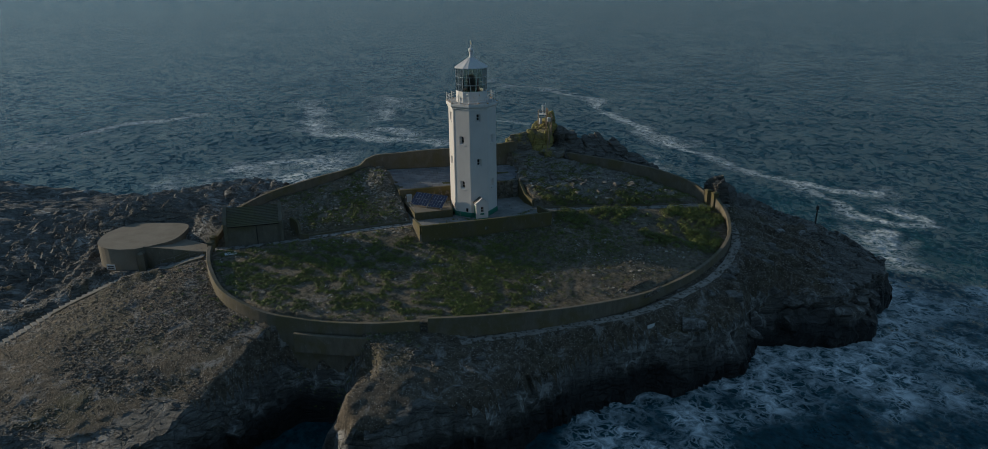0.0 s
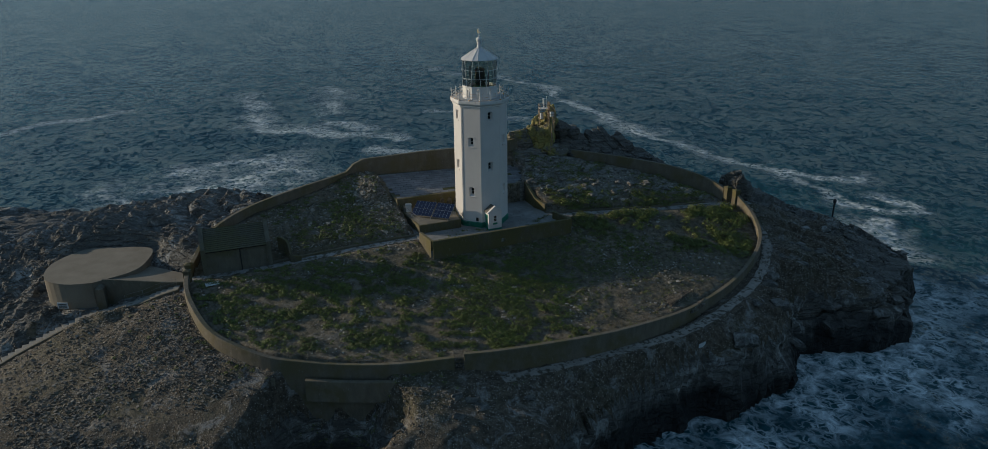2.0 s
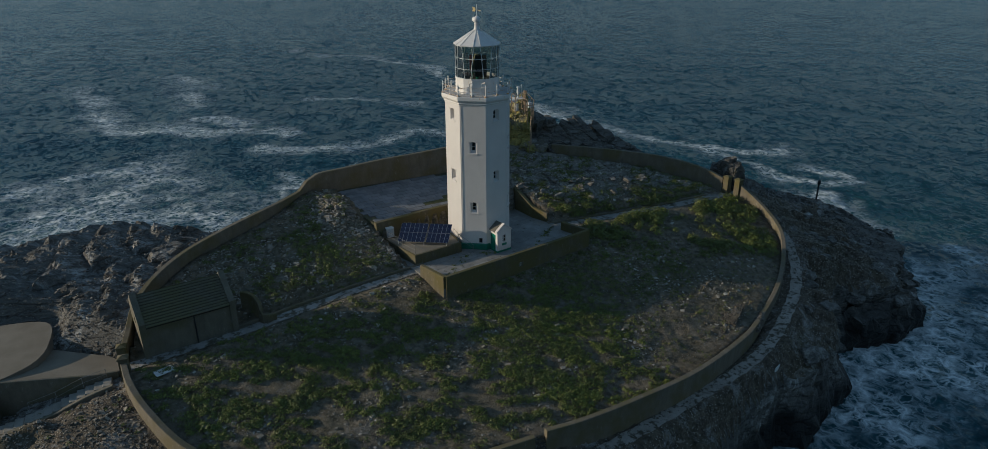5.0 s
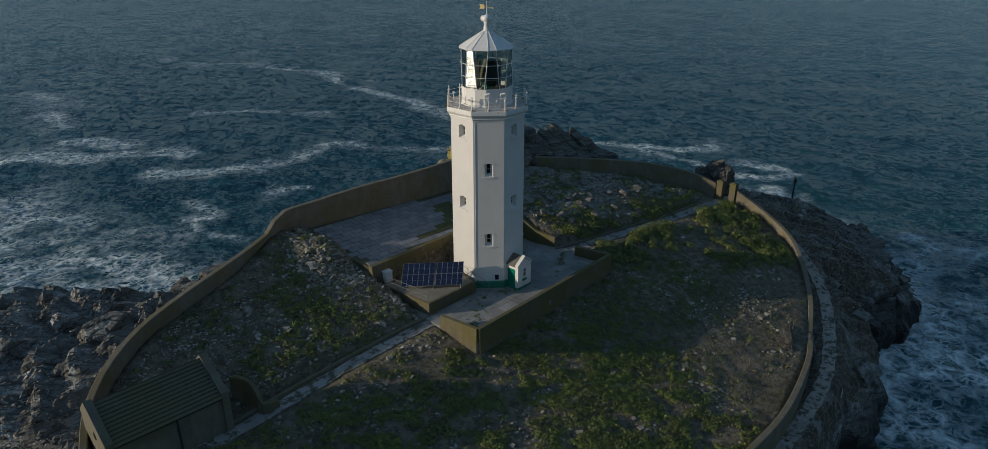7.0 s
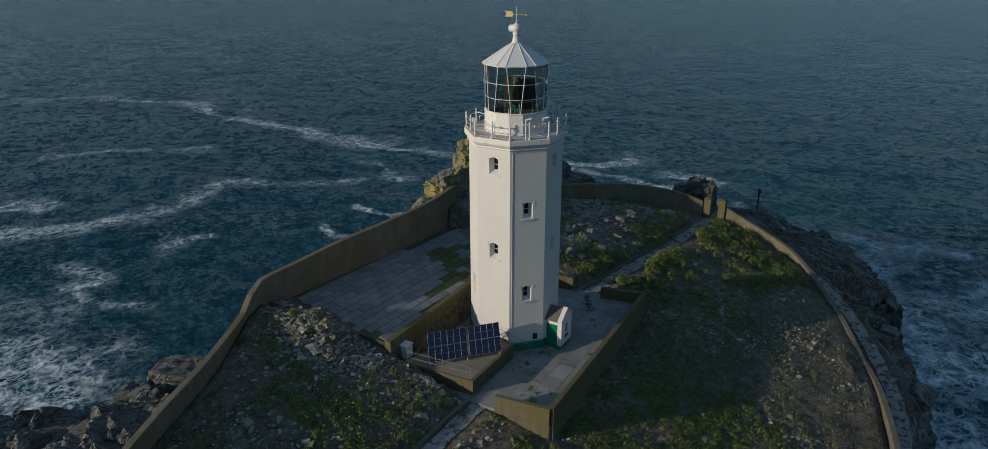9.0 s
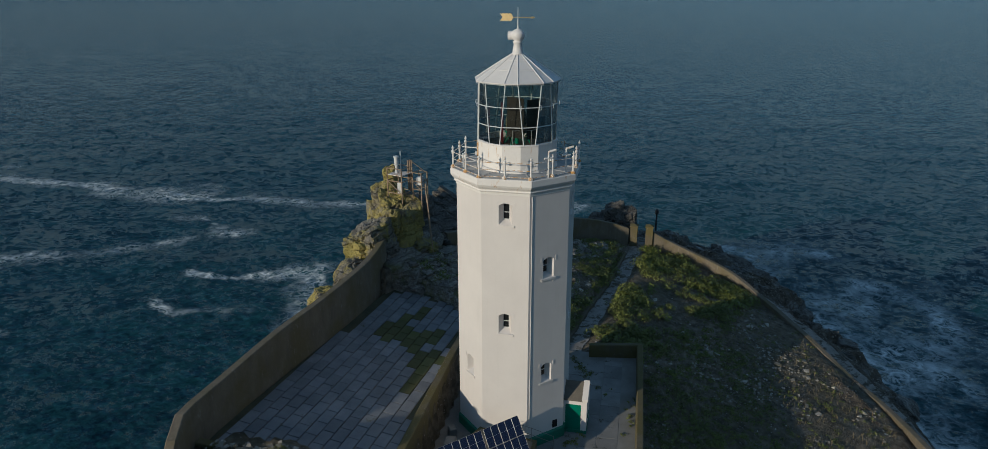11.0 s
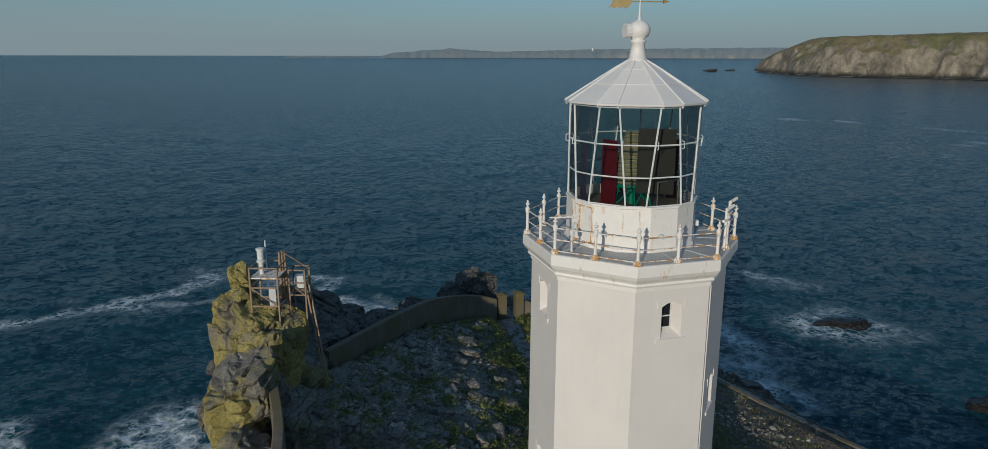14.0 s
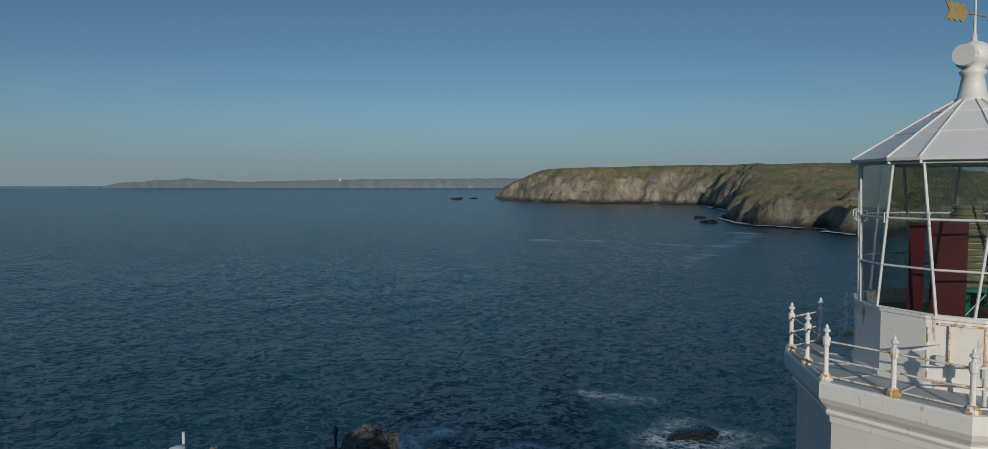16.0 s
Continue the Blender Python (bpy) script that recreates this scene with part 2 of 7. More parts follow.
    nt.links.new(ramp(nt, fm, 0, 1, 0.2, 0.9), b.inputs["Roughness"])
    b.inputs["IOR"].default_value = 1.33
    b.inputs["Specular IOR Level"].default_value = 0.21
    # facets of the waves: normals turned by two scales of chop
    nrm = nt.nodes.new("ShaderNodeNewGeometry").outputs["Normal"]
    for sc, k in ((0.05, 0.2), (0.25, 0.5), (0.6, 0.95), (1.6, 1.15), (7.0, 0.9)):
        nz2 = node(nt, "ShaderNodeTexNoise", Scale=sc, Detail=4.0, Roughness=0.6)
        nt.links.new(flat.outputs[0], nz2.inputs["Vector"])
        sb = nt.nodes.new("ShaderNodeVectorMath")
        sb.operation = "SUBTRACT"
        nt.links.new(nz2.outputs[1], sb.inputs[0])
        sb.inputs[1].default_value = (0.5, 0.5, 0.5)
        ma = nt.nodes.new("ShaderNodeVectorMath")
        ma.operation = "MULTIPLY_ADD"
        nt.links.new(sb.outputs[0], ma.inputs[0])
        ma.inputs[1].default_value = (k, k, 0.0)
        nt.links.new(nrm, ma.inputs[2])
        nrm = ma.outputs[0]
    nn = nt.nodes.new("ShaderNodeVectorMath")
    nn.operation = "NORMALIZE"
    nt.links.new(nrm, nn.inputs[0])
    nt.links.new(nn.outputs[0], b.inputs["Normal"])
    return m


def ground_material():
    m, nt, b = material("stony_turf", 0.95)
    v = world_pos(nt)
    big, mid, fine = noise_tex(nt, v, 0.14, 6, 0.65), noise_tex(nt, v, 1.5, 8, 0.75), noise_tex(nt, v, 6, 6, 0.75)
    c = mixc(nt, ramp(nt, mid, 0.41, 0.59), (0.375, 0.305, 0.22), (0.12, 0.096, 0.064))
    c = mixc(nt, ramp(nt, big, 0.42, 0.58, 0, 0.35), c, (0.07, 0.075, 0.03))
    c = mixc(nt, ramp(nt, noise_tex(nt, v, 0.5, 7, 0.7), 0.56, 0.64, 0, 0.6), c, (0.34, 0.31, 0.27))
    st = node(nt, "ShaderNodeTexVoronoi", Scale=3.5, Randomness=1.0)
    nt.links.new(v, st.inputs["Vector"])
    c = mixc(nt, calc(nt, "MULTIPLY", ramp(nt, st.outputs["Distance"], 0.16, 0.24, 1, 0), ramp(nt, mid, 0.46, 0.58)), c, (0.42, 0.38, 0.34))
    c = mixc(nt, ramp(nt, fine, 0.3, 0.65, 0.6, 0), c, (0.018, 0.016, 0.012))
    nt.links.new(c, b.inputs["Base Color"])
    bump(nt, b, calc(nt, "ADD", mid, calc(nt, "MULTIPLY", fine, 0.7)), 1.0, 0.3)
    return m


def leaf_material(name, a, c2):
    m, nt, b = material(name, 0.6)
    g = nt.nodes.new("ShaderNodeNewGeometry")
    c = mixc(nt, calc(nt, "ADD", calc(nt, "MULTIPLY", g.outputs["Random Per Island"], 0.45), ramp(nt, noise_tex(nt, g.outputs["Position"], 1.6, 4), 0.35, 0.65, 0, 0.5)), a, c2)
    c = mixc(nt, ramp(nt, noise_tex(nt, g.outputs["Position"], 0.35, 5), 0.35, 0.65, 0, 0.45), c, (0.075, 0.072, 0.028))
    nt.links.new(c, b.inputs["Base Color"])
    return m


def glass_material(name, tint, rough=0.02):
    m = bpy.data.materials.new(name)
    m.use_nodes = True
    nt = m.node_tree
    nt.nodes.remove(nt.nodes["Principled BSDF"])
    tr = node(nt, "ShaderNodeBsdfTransparent", Color=(*tint, 1))
    gl = node(nt, "ShaderNodeBsdfGlossy", Color=(0.6, 0.6, 0.6, 1), Roughness=rough)
    fr = node(nt, "ShaderNodeFresnel", IOR=1.5)
    mx = nt.nodes.new("ShaderNodeMixShader")
    nt.links.new(ramp(nt, fr.outputs[0], 0, 1, 0.03, 0.95), mx.inputs[0])
    nt.links.new(tr.outputs[0], mx.inputs[1])
    nt.links.new(gl.outputs[0], mx.inputs[2])
    nt.links.new(mx.outputs[0], nt.nodes["Material Output"].inputs[0])
    return m


PAINT = white_paint()
RAILPAINT = rusty_paint("post_paint_spotted", 0.565)
BARPAINT = rusty_paint("bar_paint_rusting", 0.465)
EDGERUST = rusty_paint("door_edge_rust", 0.5, 7.0)
FOOTRUST = rusty_paint("iron_foot_rusted", 0.47, 16.0)
DRUMPAINT = rusty_paint("lantern_paint_rust_streaked", 0.595)
CORNICEPAINT = rusty_paint("cornice_paint_rust_stained", 0.61)
GREEN = plain("green_gloss_paint", (0.004, 0.20, 0.12), (0.006, 0.15, 0.095), 2.0, 0.35)
BANDGREEN = plain("faded_green_paint", (0.015, 0.21, 0.13), (0.03, 0.16, 0.10), 2.0, 0.6)
ROOFPAINT = plain("lead_white_roof_paint", (0.70, 0.67, 0.65), (0.76, 0.73, 0.70), 1.2, 0.5)
LEAD = plain("gallery_grey_lead", (0.40, 0.40, 0.40), (0.48, 0.47, 0.45), 1.5, 0.6)
DARKPANE = plain("dark_window_pane", (0.012, 0.014, 0.016), (0.02, 0.022, 0.024), 3, 0.08)
GLASS = glass_material("lantern_glass", (0.68, 0.74, 0.70))
LENSGLASS = plain("lens_glass", (0.17, 0.165, 0.11), (0.26, 0.245, 0.17), 5.0, 0.1)
RED = plain("red_screen", (0.10, 0.004, 0.009), (0.07, 0.003, 0.007), 2, 0.4)
BLACK = plain("black_panel", (0.022, 0.018, 0.014), (0.03, 0.025, 0.02), 3, 0.9)
BRASS = plain("old_brass", (0.46, 0.36, 0.16), (0.34, 0.26, 0.12), 6, 0.4, 0.3)
TIMBERFLOOR = plain("lantern_floor_boards", (0.16, 0.12, 0.07), (0.11, 0.085, 0.05), 3, 0.7)
GILT = plain("vane_gilt", (0.45, 0.33, 0.14), (0.36, 0.27, 0.12), 5, 0.5, 0.2)
WALLC = mossy_concrete("mossy_render", (0.225, 0.187, 0.135), (0.15, 0.12, 0.055), 0.46)
COURTW = mossy_concrete("lichen_render", (0.17, 0.14, 0.085), (0.13, 0.105, 0.03), 0.40)
HUTW = mossy_concrete("hut_render", (0.20, 0.175, 0.13), (0.13, 0.115, 0.06), 0.5)
CONC = plain("worn_concrete", (0.20, 0.19, 0.17), (0.27, 0.26, 0.24), 0.8, 0.9, spots=(0.05, 0.055, 0.025), spot_lo=0.66, bump_d=0.02)
DRUMC = plain("helipad_concrete", (0.19, 0.158, 0.118), (0.26, 0.225, 0.175), 0.35, 0.9, spots=(0.38, 0.36, 0.33), spot_lo=0.72, bump_d=0.02)
PATHC = plain("pale_path_concrete", (0.25, 0.23, 0.21), (0.38, 0.355, 0.33), 0.7, 0.95, spots=(0.085, 0.075, 0.05), spot_lo=0.49, bump_d=0.04)
COURTPAVE = plain("court_paving", (0.20, 0.192, 0.18), (0.29, 0.28, 0.265), 0.7, 0.9, spots=(0.06, 0.06, 0.035), spot_lo=0.6, bump_d=0.02, vary=0.14)
GRAVEL = plain("trodden_gravel", (0.27, 0.235, 0.20), (0.40, 0.355, 0.31), 0.9, 0.95, spots=(0.07, 0.06, 0.04), spot_lo=0.5, bump_d=0.06, grain=12.0)
FLAG = plain("grey_flagstone", (0.16, 0.165, 0.178), (0.235, 0.235, 0.24), 0.8, 0.85, spots=(0.09, 0.09, 0.05), spot_lo=0.62, bump_d=0.02, vary=0.17)
MOSSFLAG = plain("mossy_flagstone", (0.082, 0.088, 0.024), (0.105, 0.10, 0.04), 1.2, 0.95, bump_d=0.04, vary=0.2)
FLAGBED = plain("mossy_bedding", (0.06, 0.058, 0.03), (0.10, 0.092, 0.05), 1.0, 0.95, bump_d=0.03)
SLATE = mossy_concrete("mossy_slate", (0.15, 0.135, 0.09), (0.12, 0.11, 0.05), 0.45, (0.13, 0.12, 0.09))
PORCHSLATE = plain("porch_slate", (0.12, 0.105, 0.085), (0.16, 0.14, 0.11), 3, 0.8)
CELL = plain("solar_cell", (0.012, 0.017, 0.046), (0.015, 0.022, 0.058), 4, 0.25)
GALV = plain("dull_galvanised", (0.24, 0.225, 0.205), (0.32, 0.30, 0.28), 4, 0.6, 0.2, spots=(0.25, 0.12, 0.05), spot_lo=0.6)
ALU = plain("aluminium", (0.42, 0.42, 0.42), (0.5, 0.5, 0.5), 6, 0.4, 0.7)
STEEL = rusty_paint("galvanised_rusting", 0.5)
BEIGE = plain("beige_steel", (0.36, 0.26, 0.17), (0.25, 0.17, 0.11), 3, 0.6, spots=(0.17, 0.07, 0.03), spot_lo=0.6)
DARKSTEEL = plain("dark_post", (0.02, 0.02, 0.022), (0.03, 0.03, 0.03), 3, 0.6)
WHITEBOX = plain("white_enamel", (0.68, 0.68, 0.67), (0.6, 0.6, 0.59), 4, 0.4)
ROCK = rock_material("island_rock", (0.085, 0.079, 0.07), (0.265, 0.245, 0.215), guano=0.535, crack=0.6)
CRAG = rock_material("lichen_crag", (0.16, 0.14, 0.105), (0.36, 0.325, 0.26), (0.52, 0.43, 0.12), 0.385, guano=0.58, crack=0.35)
CRAGLOW = rock_material("grey_crag", (0.15, 0.135, 0.11), (0.36, 0.335, 0.29), (0.42, 0.35, 0.08), 0.475, guano=0.58, crack=0.5)
DARKROCK = rock_material("dark_slate_rock", (0.09, 0.08, 0.068), (0.29, 0.265, 0.23), (0.12, 0.10, 0.03), 0.62, crack=0.6)
TURF = ground_material()


def scree_material():
    m, nt, b = material("brown_scree", 0.95)
    v = world_pos(nt)
    big, mid, fine = noise_tex(nt, v, 0.12, 6, 0.65), noise_tex(nt, v, 1.7, 8, 0.75), noise_tex(nt, v, 6, 6, 0.75)
    c = mixc(nt, ramp(nt, mid, 0.41, 0.59), (0.215, 0.17, 0.12), (0.075, 0.058, 0.04))
    c = mixc(nt, ramp(nt, big, 0.52, 0.66, 0, 0.55), c, (0.10, 0.10, 0.045))
    st = node(nt, "ShaderNodeTexVoronoi", Scale=4.5, Randomness=1.0)
    nt.links.new(v, st.inputs["Vector"])
    chip = nt.nodes.new("ShaderNodeSeparateColor")
    nt.links.new(st.outputs["Color"], chip.inputs[0])
    c = mixc(nt, calc(nt, "MULTIPLY", ramp(nt, st.outputs["Distance"], 0.22, 0.34, 1, 0), ramp(nt, chip.outputs[0], 0.4, 0.7)), c, (0.56, 0.49, 0.41))
    gu = noise_tex(nt, v, 0.4, 9, 0.8, 0.6)
    c = mixc(nt, ramp(nt, gu, 0.53, 0.64, 0, 0.75), c, (0.52, 0.49, 0.46))
    c = mixc(nt, ramp(nt, fine, 0.3, 0.7, 0.65, 0), c, (0.02, 0.017, 0.013))
    nt.links.new(c, b.inputs["Base Color"])
    bump(nt, b, calc(nt, "ADD", calc(nt, "ADD", mid, ramp(nt, st.outputs["Distance"], 0.1, 0.4, 0.5, 0)), calc(nt, "MULTIPLY", fine, 0.6)), 1.0, 0.22)
    return m


SCREE = scree_material()
LEDGE = rock_material("lichened_ledge", (0.19, 0.17, 0.135), (0.50, 0.455, 0.39), (0.17, 0.17, 0.05), 0.52, guano=0.56, shore=False, crack=1.3)
STEPC = plain("pale_step_concrete", (0.26, 0.235, 0.20), (0.35, 0.32, 0.28), 0.8, 0.9, spots=(0.10, 0.095, 0.05), spot_lo=0.6, bump_d=0.03)
SEA = sea_material()
LEAF = leaf_material("mallow_leaf", (0.052, 0.076, 0.012), (0.225, 0.247, 0.045))
DRYSTEM = leaf_material("dry_stems", (0.30, 0.22, 0.12), (0.17, 0.13, 0.07))
STONE = rock_material("loose_slate", (0.18, 0.165, 0.14), (0.46, 0.42, 0.37), (0.12, 0.105, 0.035), 0.58, guano=0.64, shore=False, crack=1.6)


# ---- mesh helpers ----


def mesh_ob(name, bm, mat, smooth=False):
    me = bpy.data.meshes.new(name)
    bm.normal_update()
    bm.to_mesh(me)
    bm.free()
    me.materials.append(mat)
    if smooth:
        me.polygons.foreach_set("use_smooth", [True] * len(me.polygons))
    return new(name, me)


def part(name, bm, mat, parent, label="", smooth=False):
    ob = mesh_ob(name, bm, mat, smooth)
    ob.parent = parent
    ob.matrix_parent_inverse = parent.matrix_world.inverted()
    return tagged(ob, label)


def thing(name, at, label, category, group=""):
    e = new(name)
    e.empty_display_size = 0.3
    e.matrix_world = Matrix.Translation(at)
    e.location = at
    bpy.context.view_layer.update()
    return tagged(e, label, category, group)


def hexa(bm, lo, hi):
    """A solid between two rings of the same number of points."""
    a, b = [bm.verts.new(p) for p in lo], [bm.verts.new(p) for p in hi]
    bm.faces.new(a[::-1])
    bm.faces.new(b)
    n = len(a)
    for i in range(n):
        bm.faces.new((a[i], a[(i + 1) % n], b[(i + 1) % n], b[i]))


def box(bm, x, y, z, sx, sy, sz, turn=0.0, chamfer=0.0):
    """A box standing on z, with its length sx turned by degrees, and its upper edges cut."""
    c, s = math.cos(radians(turn)), math.sin(radians(turn))

    def ring(hx, hy, zz):
        return [(x + c * u - s * v, y + s * u + c * v, zz) for u, v in ((-hx, -hy), (hx, -hy), (hx, hy), (-hx, hy))]
    if chamfer:
        a, b, d = ring(sx / 2, sy / 2, z), ring(sx / 2, sy / 2, z + sz - chamfer), ring(sx / 2 - chamfer, sy / 2 - chamfer, z + sz)
        va, vb, vd = ([bm.verts.new(p) for p in r] for r in (a, b, d))
        bm.faces.new(va[::-1])
        bm.faces.new(vd)
        for i in range(4):
            j = (i + 1) % 4
            bm.faces.new((va[i], va[j], vb[j], vb[i]))
            bm.faces.new((vb[i], vb[j], vd[j], vd[i]))
    else:
        hexa(bm, ring(sx / 2, sy / 2, z), ring(sx / 2, sy / 2, z + sz))


def rod(bm, p, q, r, n=8, r2=None):
    p, q = Vector(p), Vector(q)
    d = (q - p).normalized()
    u = d.orthogonal().normalized()
    v = d.cross(u)
    r2 = r if r2 is None else r2
    ang = [2 * math.pi * i / n for i in range(n)]
    hexa(bm, [p + (u * math.cos(t) + v * math.sin(t)) * r for t in ang], [q + (u * math.cos(t) + v * math.sin(t)) * r2 for t in ang])


def lathe(bm, x, y, profile, n=24, start=0.0):
    """Rings of radius r at height z, closed at both ends."""
    rings = []
    for r, z in profile:
        rings.append([bm.verts.new((x + r * math.cos(radians(start) + 2 * math.pi * i / n), y + r * math.sin(radians(start) + 2 * math.pi * i / n), z)) for i in range(n)])
    bm.faces.new(rings[0][::-1])
    bm.faces.new(rings[-1])
    for a, b in zip(rings[:-1], rings[1:]):
        for i in range(n):
            j = (i + 1) % n
            bm.faces.new((a[i], a[j], b[j], b[i]))


def prism(bm, poly, z0, z1):
    """A flat slab over a counter-clockwise outline; z0 and z1 are heights or functions of x, y."""
    f0 = z0 if callable(z0) else (lambda x, y: z0)
    f1 = z1 if callable(z1) else (lambda x, y: z1)
    hexa(bm, [(x, y, f0(x, y)) for x, y in poly], [(x, y, f1(x, y)) for x, y in poly])


def smooth_line(pts, step=0.8):
    """A Catmull-Rom line through pts, about step metres between points."""
    pts = [np.array(p, float) for p in pts]
    ext = [2 * pts[0] - pts[1]] + pts + [2 * pts[-1] - pts[-2]]
    out = []
    for i in range(1, len(ext) - 2):
        p0, p1, p2, p3 = ext[i - 1:i + 3]
        n = max(1, int(np.linalg.norm(p2 - p1) / step))
        for k in range(n):
            t = k / n
            out.append(0.5 * (2 * p1 + (p2 - p0) * t + (2 * p0 - 5 * p1 + 4 * p2 - p3) * t * t + (3 * p1 - p0 - 3 * p2 + p3) * t ** 3))
    out.append(pts[-1])
    return out


def wall_along(bm, line, thick, base, cap=0.05):
    """A wall whose top follows line (x, y, z), standing on base(x, y), with chamfered top edges."""
    line = [np.array(p, float) for p in line]
    rings = []
    for i, p in enumerate(line):
        a, b = line[max(i - 1, 0)], line[min(i + 1, len(line) - 1)]
        d = (b - a)[:2]
        d = d / (np.linalg.norm(d) + 1e-9)
        n = np.array([-d[1], d[0]])
        zb = base(p[0], p[1])
        h = thick / 2
        rings.append([bm.verts.new((p[0] + n[0] * u, p[1] + n[1] * u, z)) for u, z in ((-h - 0.03, zb), (-h, p[2] - cap), (-h + cap, p[2]), (h - cap, p[2]), (h, p[2] - cap), (h + 0.03, zb))])
    for a, b in zip(rings[:-1], rings[1:]):
        for k in range(5):
            bm.faces.new((a[k], b[k], b[k + 1], a[k + 1]))
    bm.faces.new(rings[0])
    bm.faces.new(rings[-1][::-1])


# ---- the lie of the land ----
TX, TY, TZ = -3.67, 102.9, 16.2  # the tower's axis and the courtyard's level
# top of the boundary wall, in stretches
FRONT = [(-39.0, 88.4, 16.3), (-38.3, 85.7, 16.0), (-36.8, 82.4, 15.4), (-34.2, 78.5, 14.5), (-31.2, 76.2, 13.8), (-27.3, 74.4, 13.1), (-23.7, 73.6, 12.8), (-20.0, 73.0, 12.6), (-14.8, 72.5, 12.6), (-9.2, 72.9, 12.65)]
EAST = [(-8.2, 72.9, 13.0), (-5.0, 73.1, 13.0), (0.7, 74.3, 12.8), (8.3, 76.6, 12.4), (16.7, 80.8, 11.8), (21.5, 84.2, 11.6), (26.7, 88.2, 12.0), (31.5, 93.1, 12.9), (34.2, 97.2, 14.1), (35.4, 102.0, 15.2), (35.2, 104.8, 16.2), (34.7, 106.0, 16.9)]
BACK = [(33.6, 108.6, 17.3), (32.6, 109.8, 17.9), (30.4, 111.9, 18.7), (26.3, 114.0, 19.7), (20.8, 115.9, 20.5), (16.8, 117.1, 21.0), (12.2, 118.8, 21.4)]
NORTH = [(7.0, 120.4, 23.4), (4.0, 119.3, 23.5), (-0.6, 117.5, 23.2), (-7.0, 116.0, 23.0), (-12.0, 115.1, 22.9), (-17.0, 113.9, 22.7), (-20.3, 113.0, 22.6), (-21.6, 112.0, 22.2), (-22.6, 111.3, 21.3)]
WEST = [(-22.6, 111.3, 21.3), (-24.6, 109.4, 21.1), (-27.6, 106.8, 20.9), (-31.0, 104.5, 20.4), (-34.4, 101.8, 19.8), (-36.9, 98.4, 19.2), (-38.4, 95.0, 18.4), (-39.0, 92.5, 17.0), (-39.2, 90.6, 16.5)]
RING = [p[:2] for p in FRONT + EAST + BACK + NORTH + WEST]
SHORE = [(-130, 52), (-100, 55), (-70, 58), (-52, 58), (-38, 57), (-32.5, 58), (-29.5, 63), (-26.5, 67.5), (-23, 70.6), (-18.8, 71), (-17.4, 68.5), (-19.5, 62.5), (-16, 58.5), (-10, 58), (-3, 62), (5, 68), (11, 72), (17, 75.5), (26, 78.5), (33, 82), (37.5, 87.5), (41, 88.5), (48, 87.5), (54, 90), (60, 98), (64.5, 106), (64, 114), (56, 121), (46, 125), (36, 127), (26, 129.5), (14, 129), (4.6, 123.8), (-6, 120.3), (-16, 118.8), (-24, 118.5), (-31, 123), (-42, 132), (-58, 134), (-85, 137), (-130, 140)]
# spot heights outside the wall
SPOTS = [(-41.6, 81.5, 13.7), (-47, 76, 10.6), (-33.6, 73.5, 11.2), (-50, 69.7, 8.3), (-37, 67.7, 8.4), (-23, 71.3, 10.7), (-11.7, 67.5, 10.2), (-5.2, 65.8, 8.3), (1.6, 70.5, 9.6), (13.2, 75.4, 6.4), (21.9, 80.6, 8.7), (37.5, 89.3, 10.0), (44.3, 88.2, 7.4), (52, 93.4, 5.0), (52.3, 100.7, 8.4), (53.3, 111.2, 9.2), (-53, 85.5, 12.4), (-63, 95, 12.6), (-59, 105, 16.6), (-47, 109, 16.4), (-38, 105, 16.6), (-64, 90, 9.8), (-100, 110, 14.0), (-90, 70, 7.0), (-70, 122, 11.0), (36, 97, 12.4), (40, 108, 13.4), (30, 120, 15.0)]


def seg_dist(X, Y, poly, closed=True):
    best = np.full(np.shape(X), 1e9)
    inside = np.zeros(np.shape(X), bool)
    pts = poly + [poly[0]] if closed else poly
    for (x0, y0), (x1, y1) in zip(pts[:-1], pts[1:]):
        dx, dy = x1 - x0, y1 - y0
        t = np.clip(((X - x0) * dx + (Y - y0) * dy) / (dx * dx + dy * dy + 1e-9), 0, 1)
        best = np.minimum(best, np.hypot(X - x0 - t * dx, Y - y0 - t * dy))
        cross = (y0 > Y) != (y1 > Y)
        xi = x0 + (Y - y0) * dx / (dy if abs(dy) > 1e-9 else 1e-9)
        inside ^= cross & (X < xi)
    return np.where(inside, best, -best) if closed else best


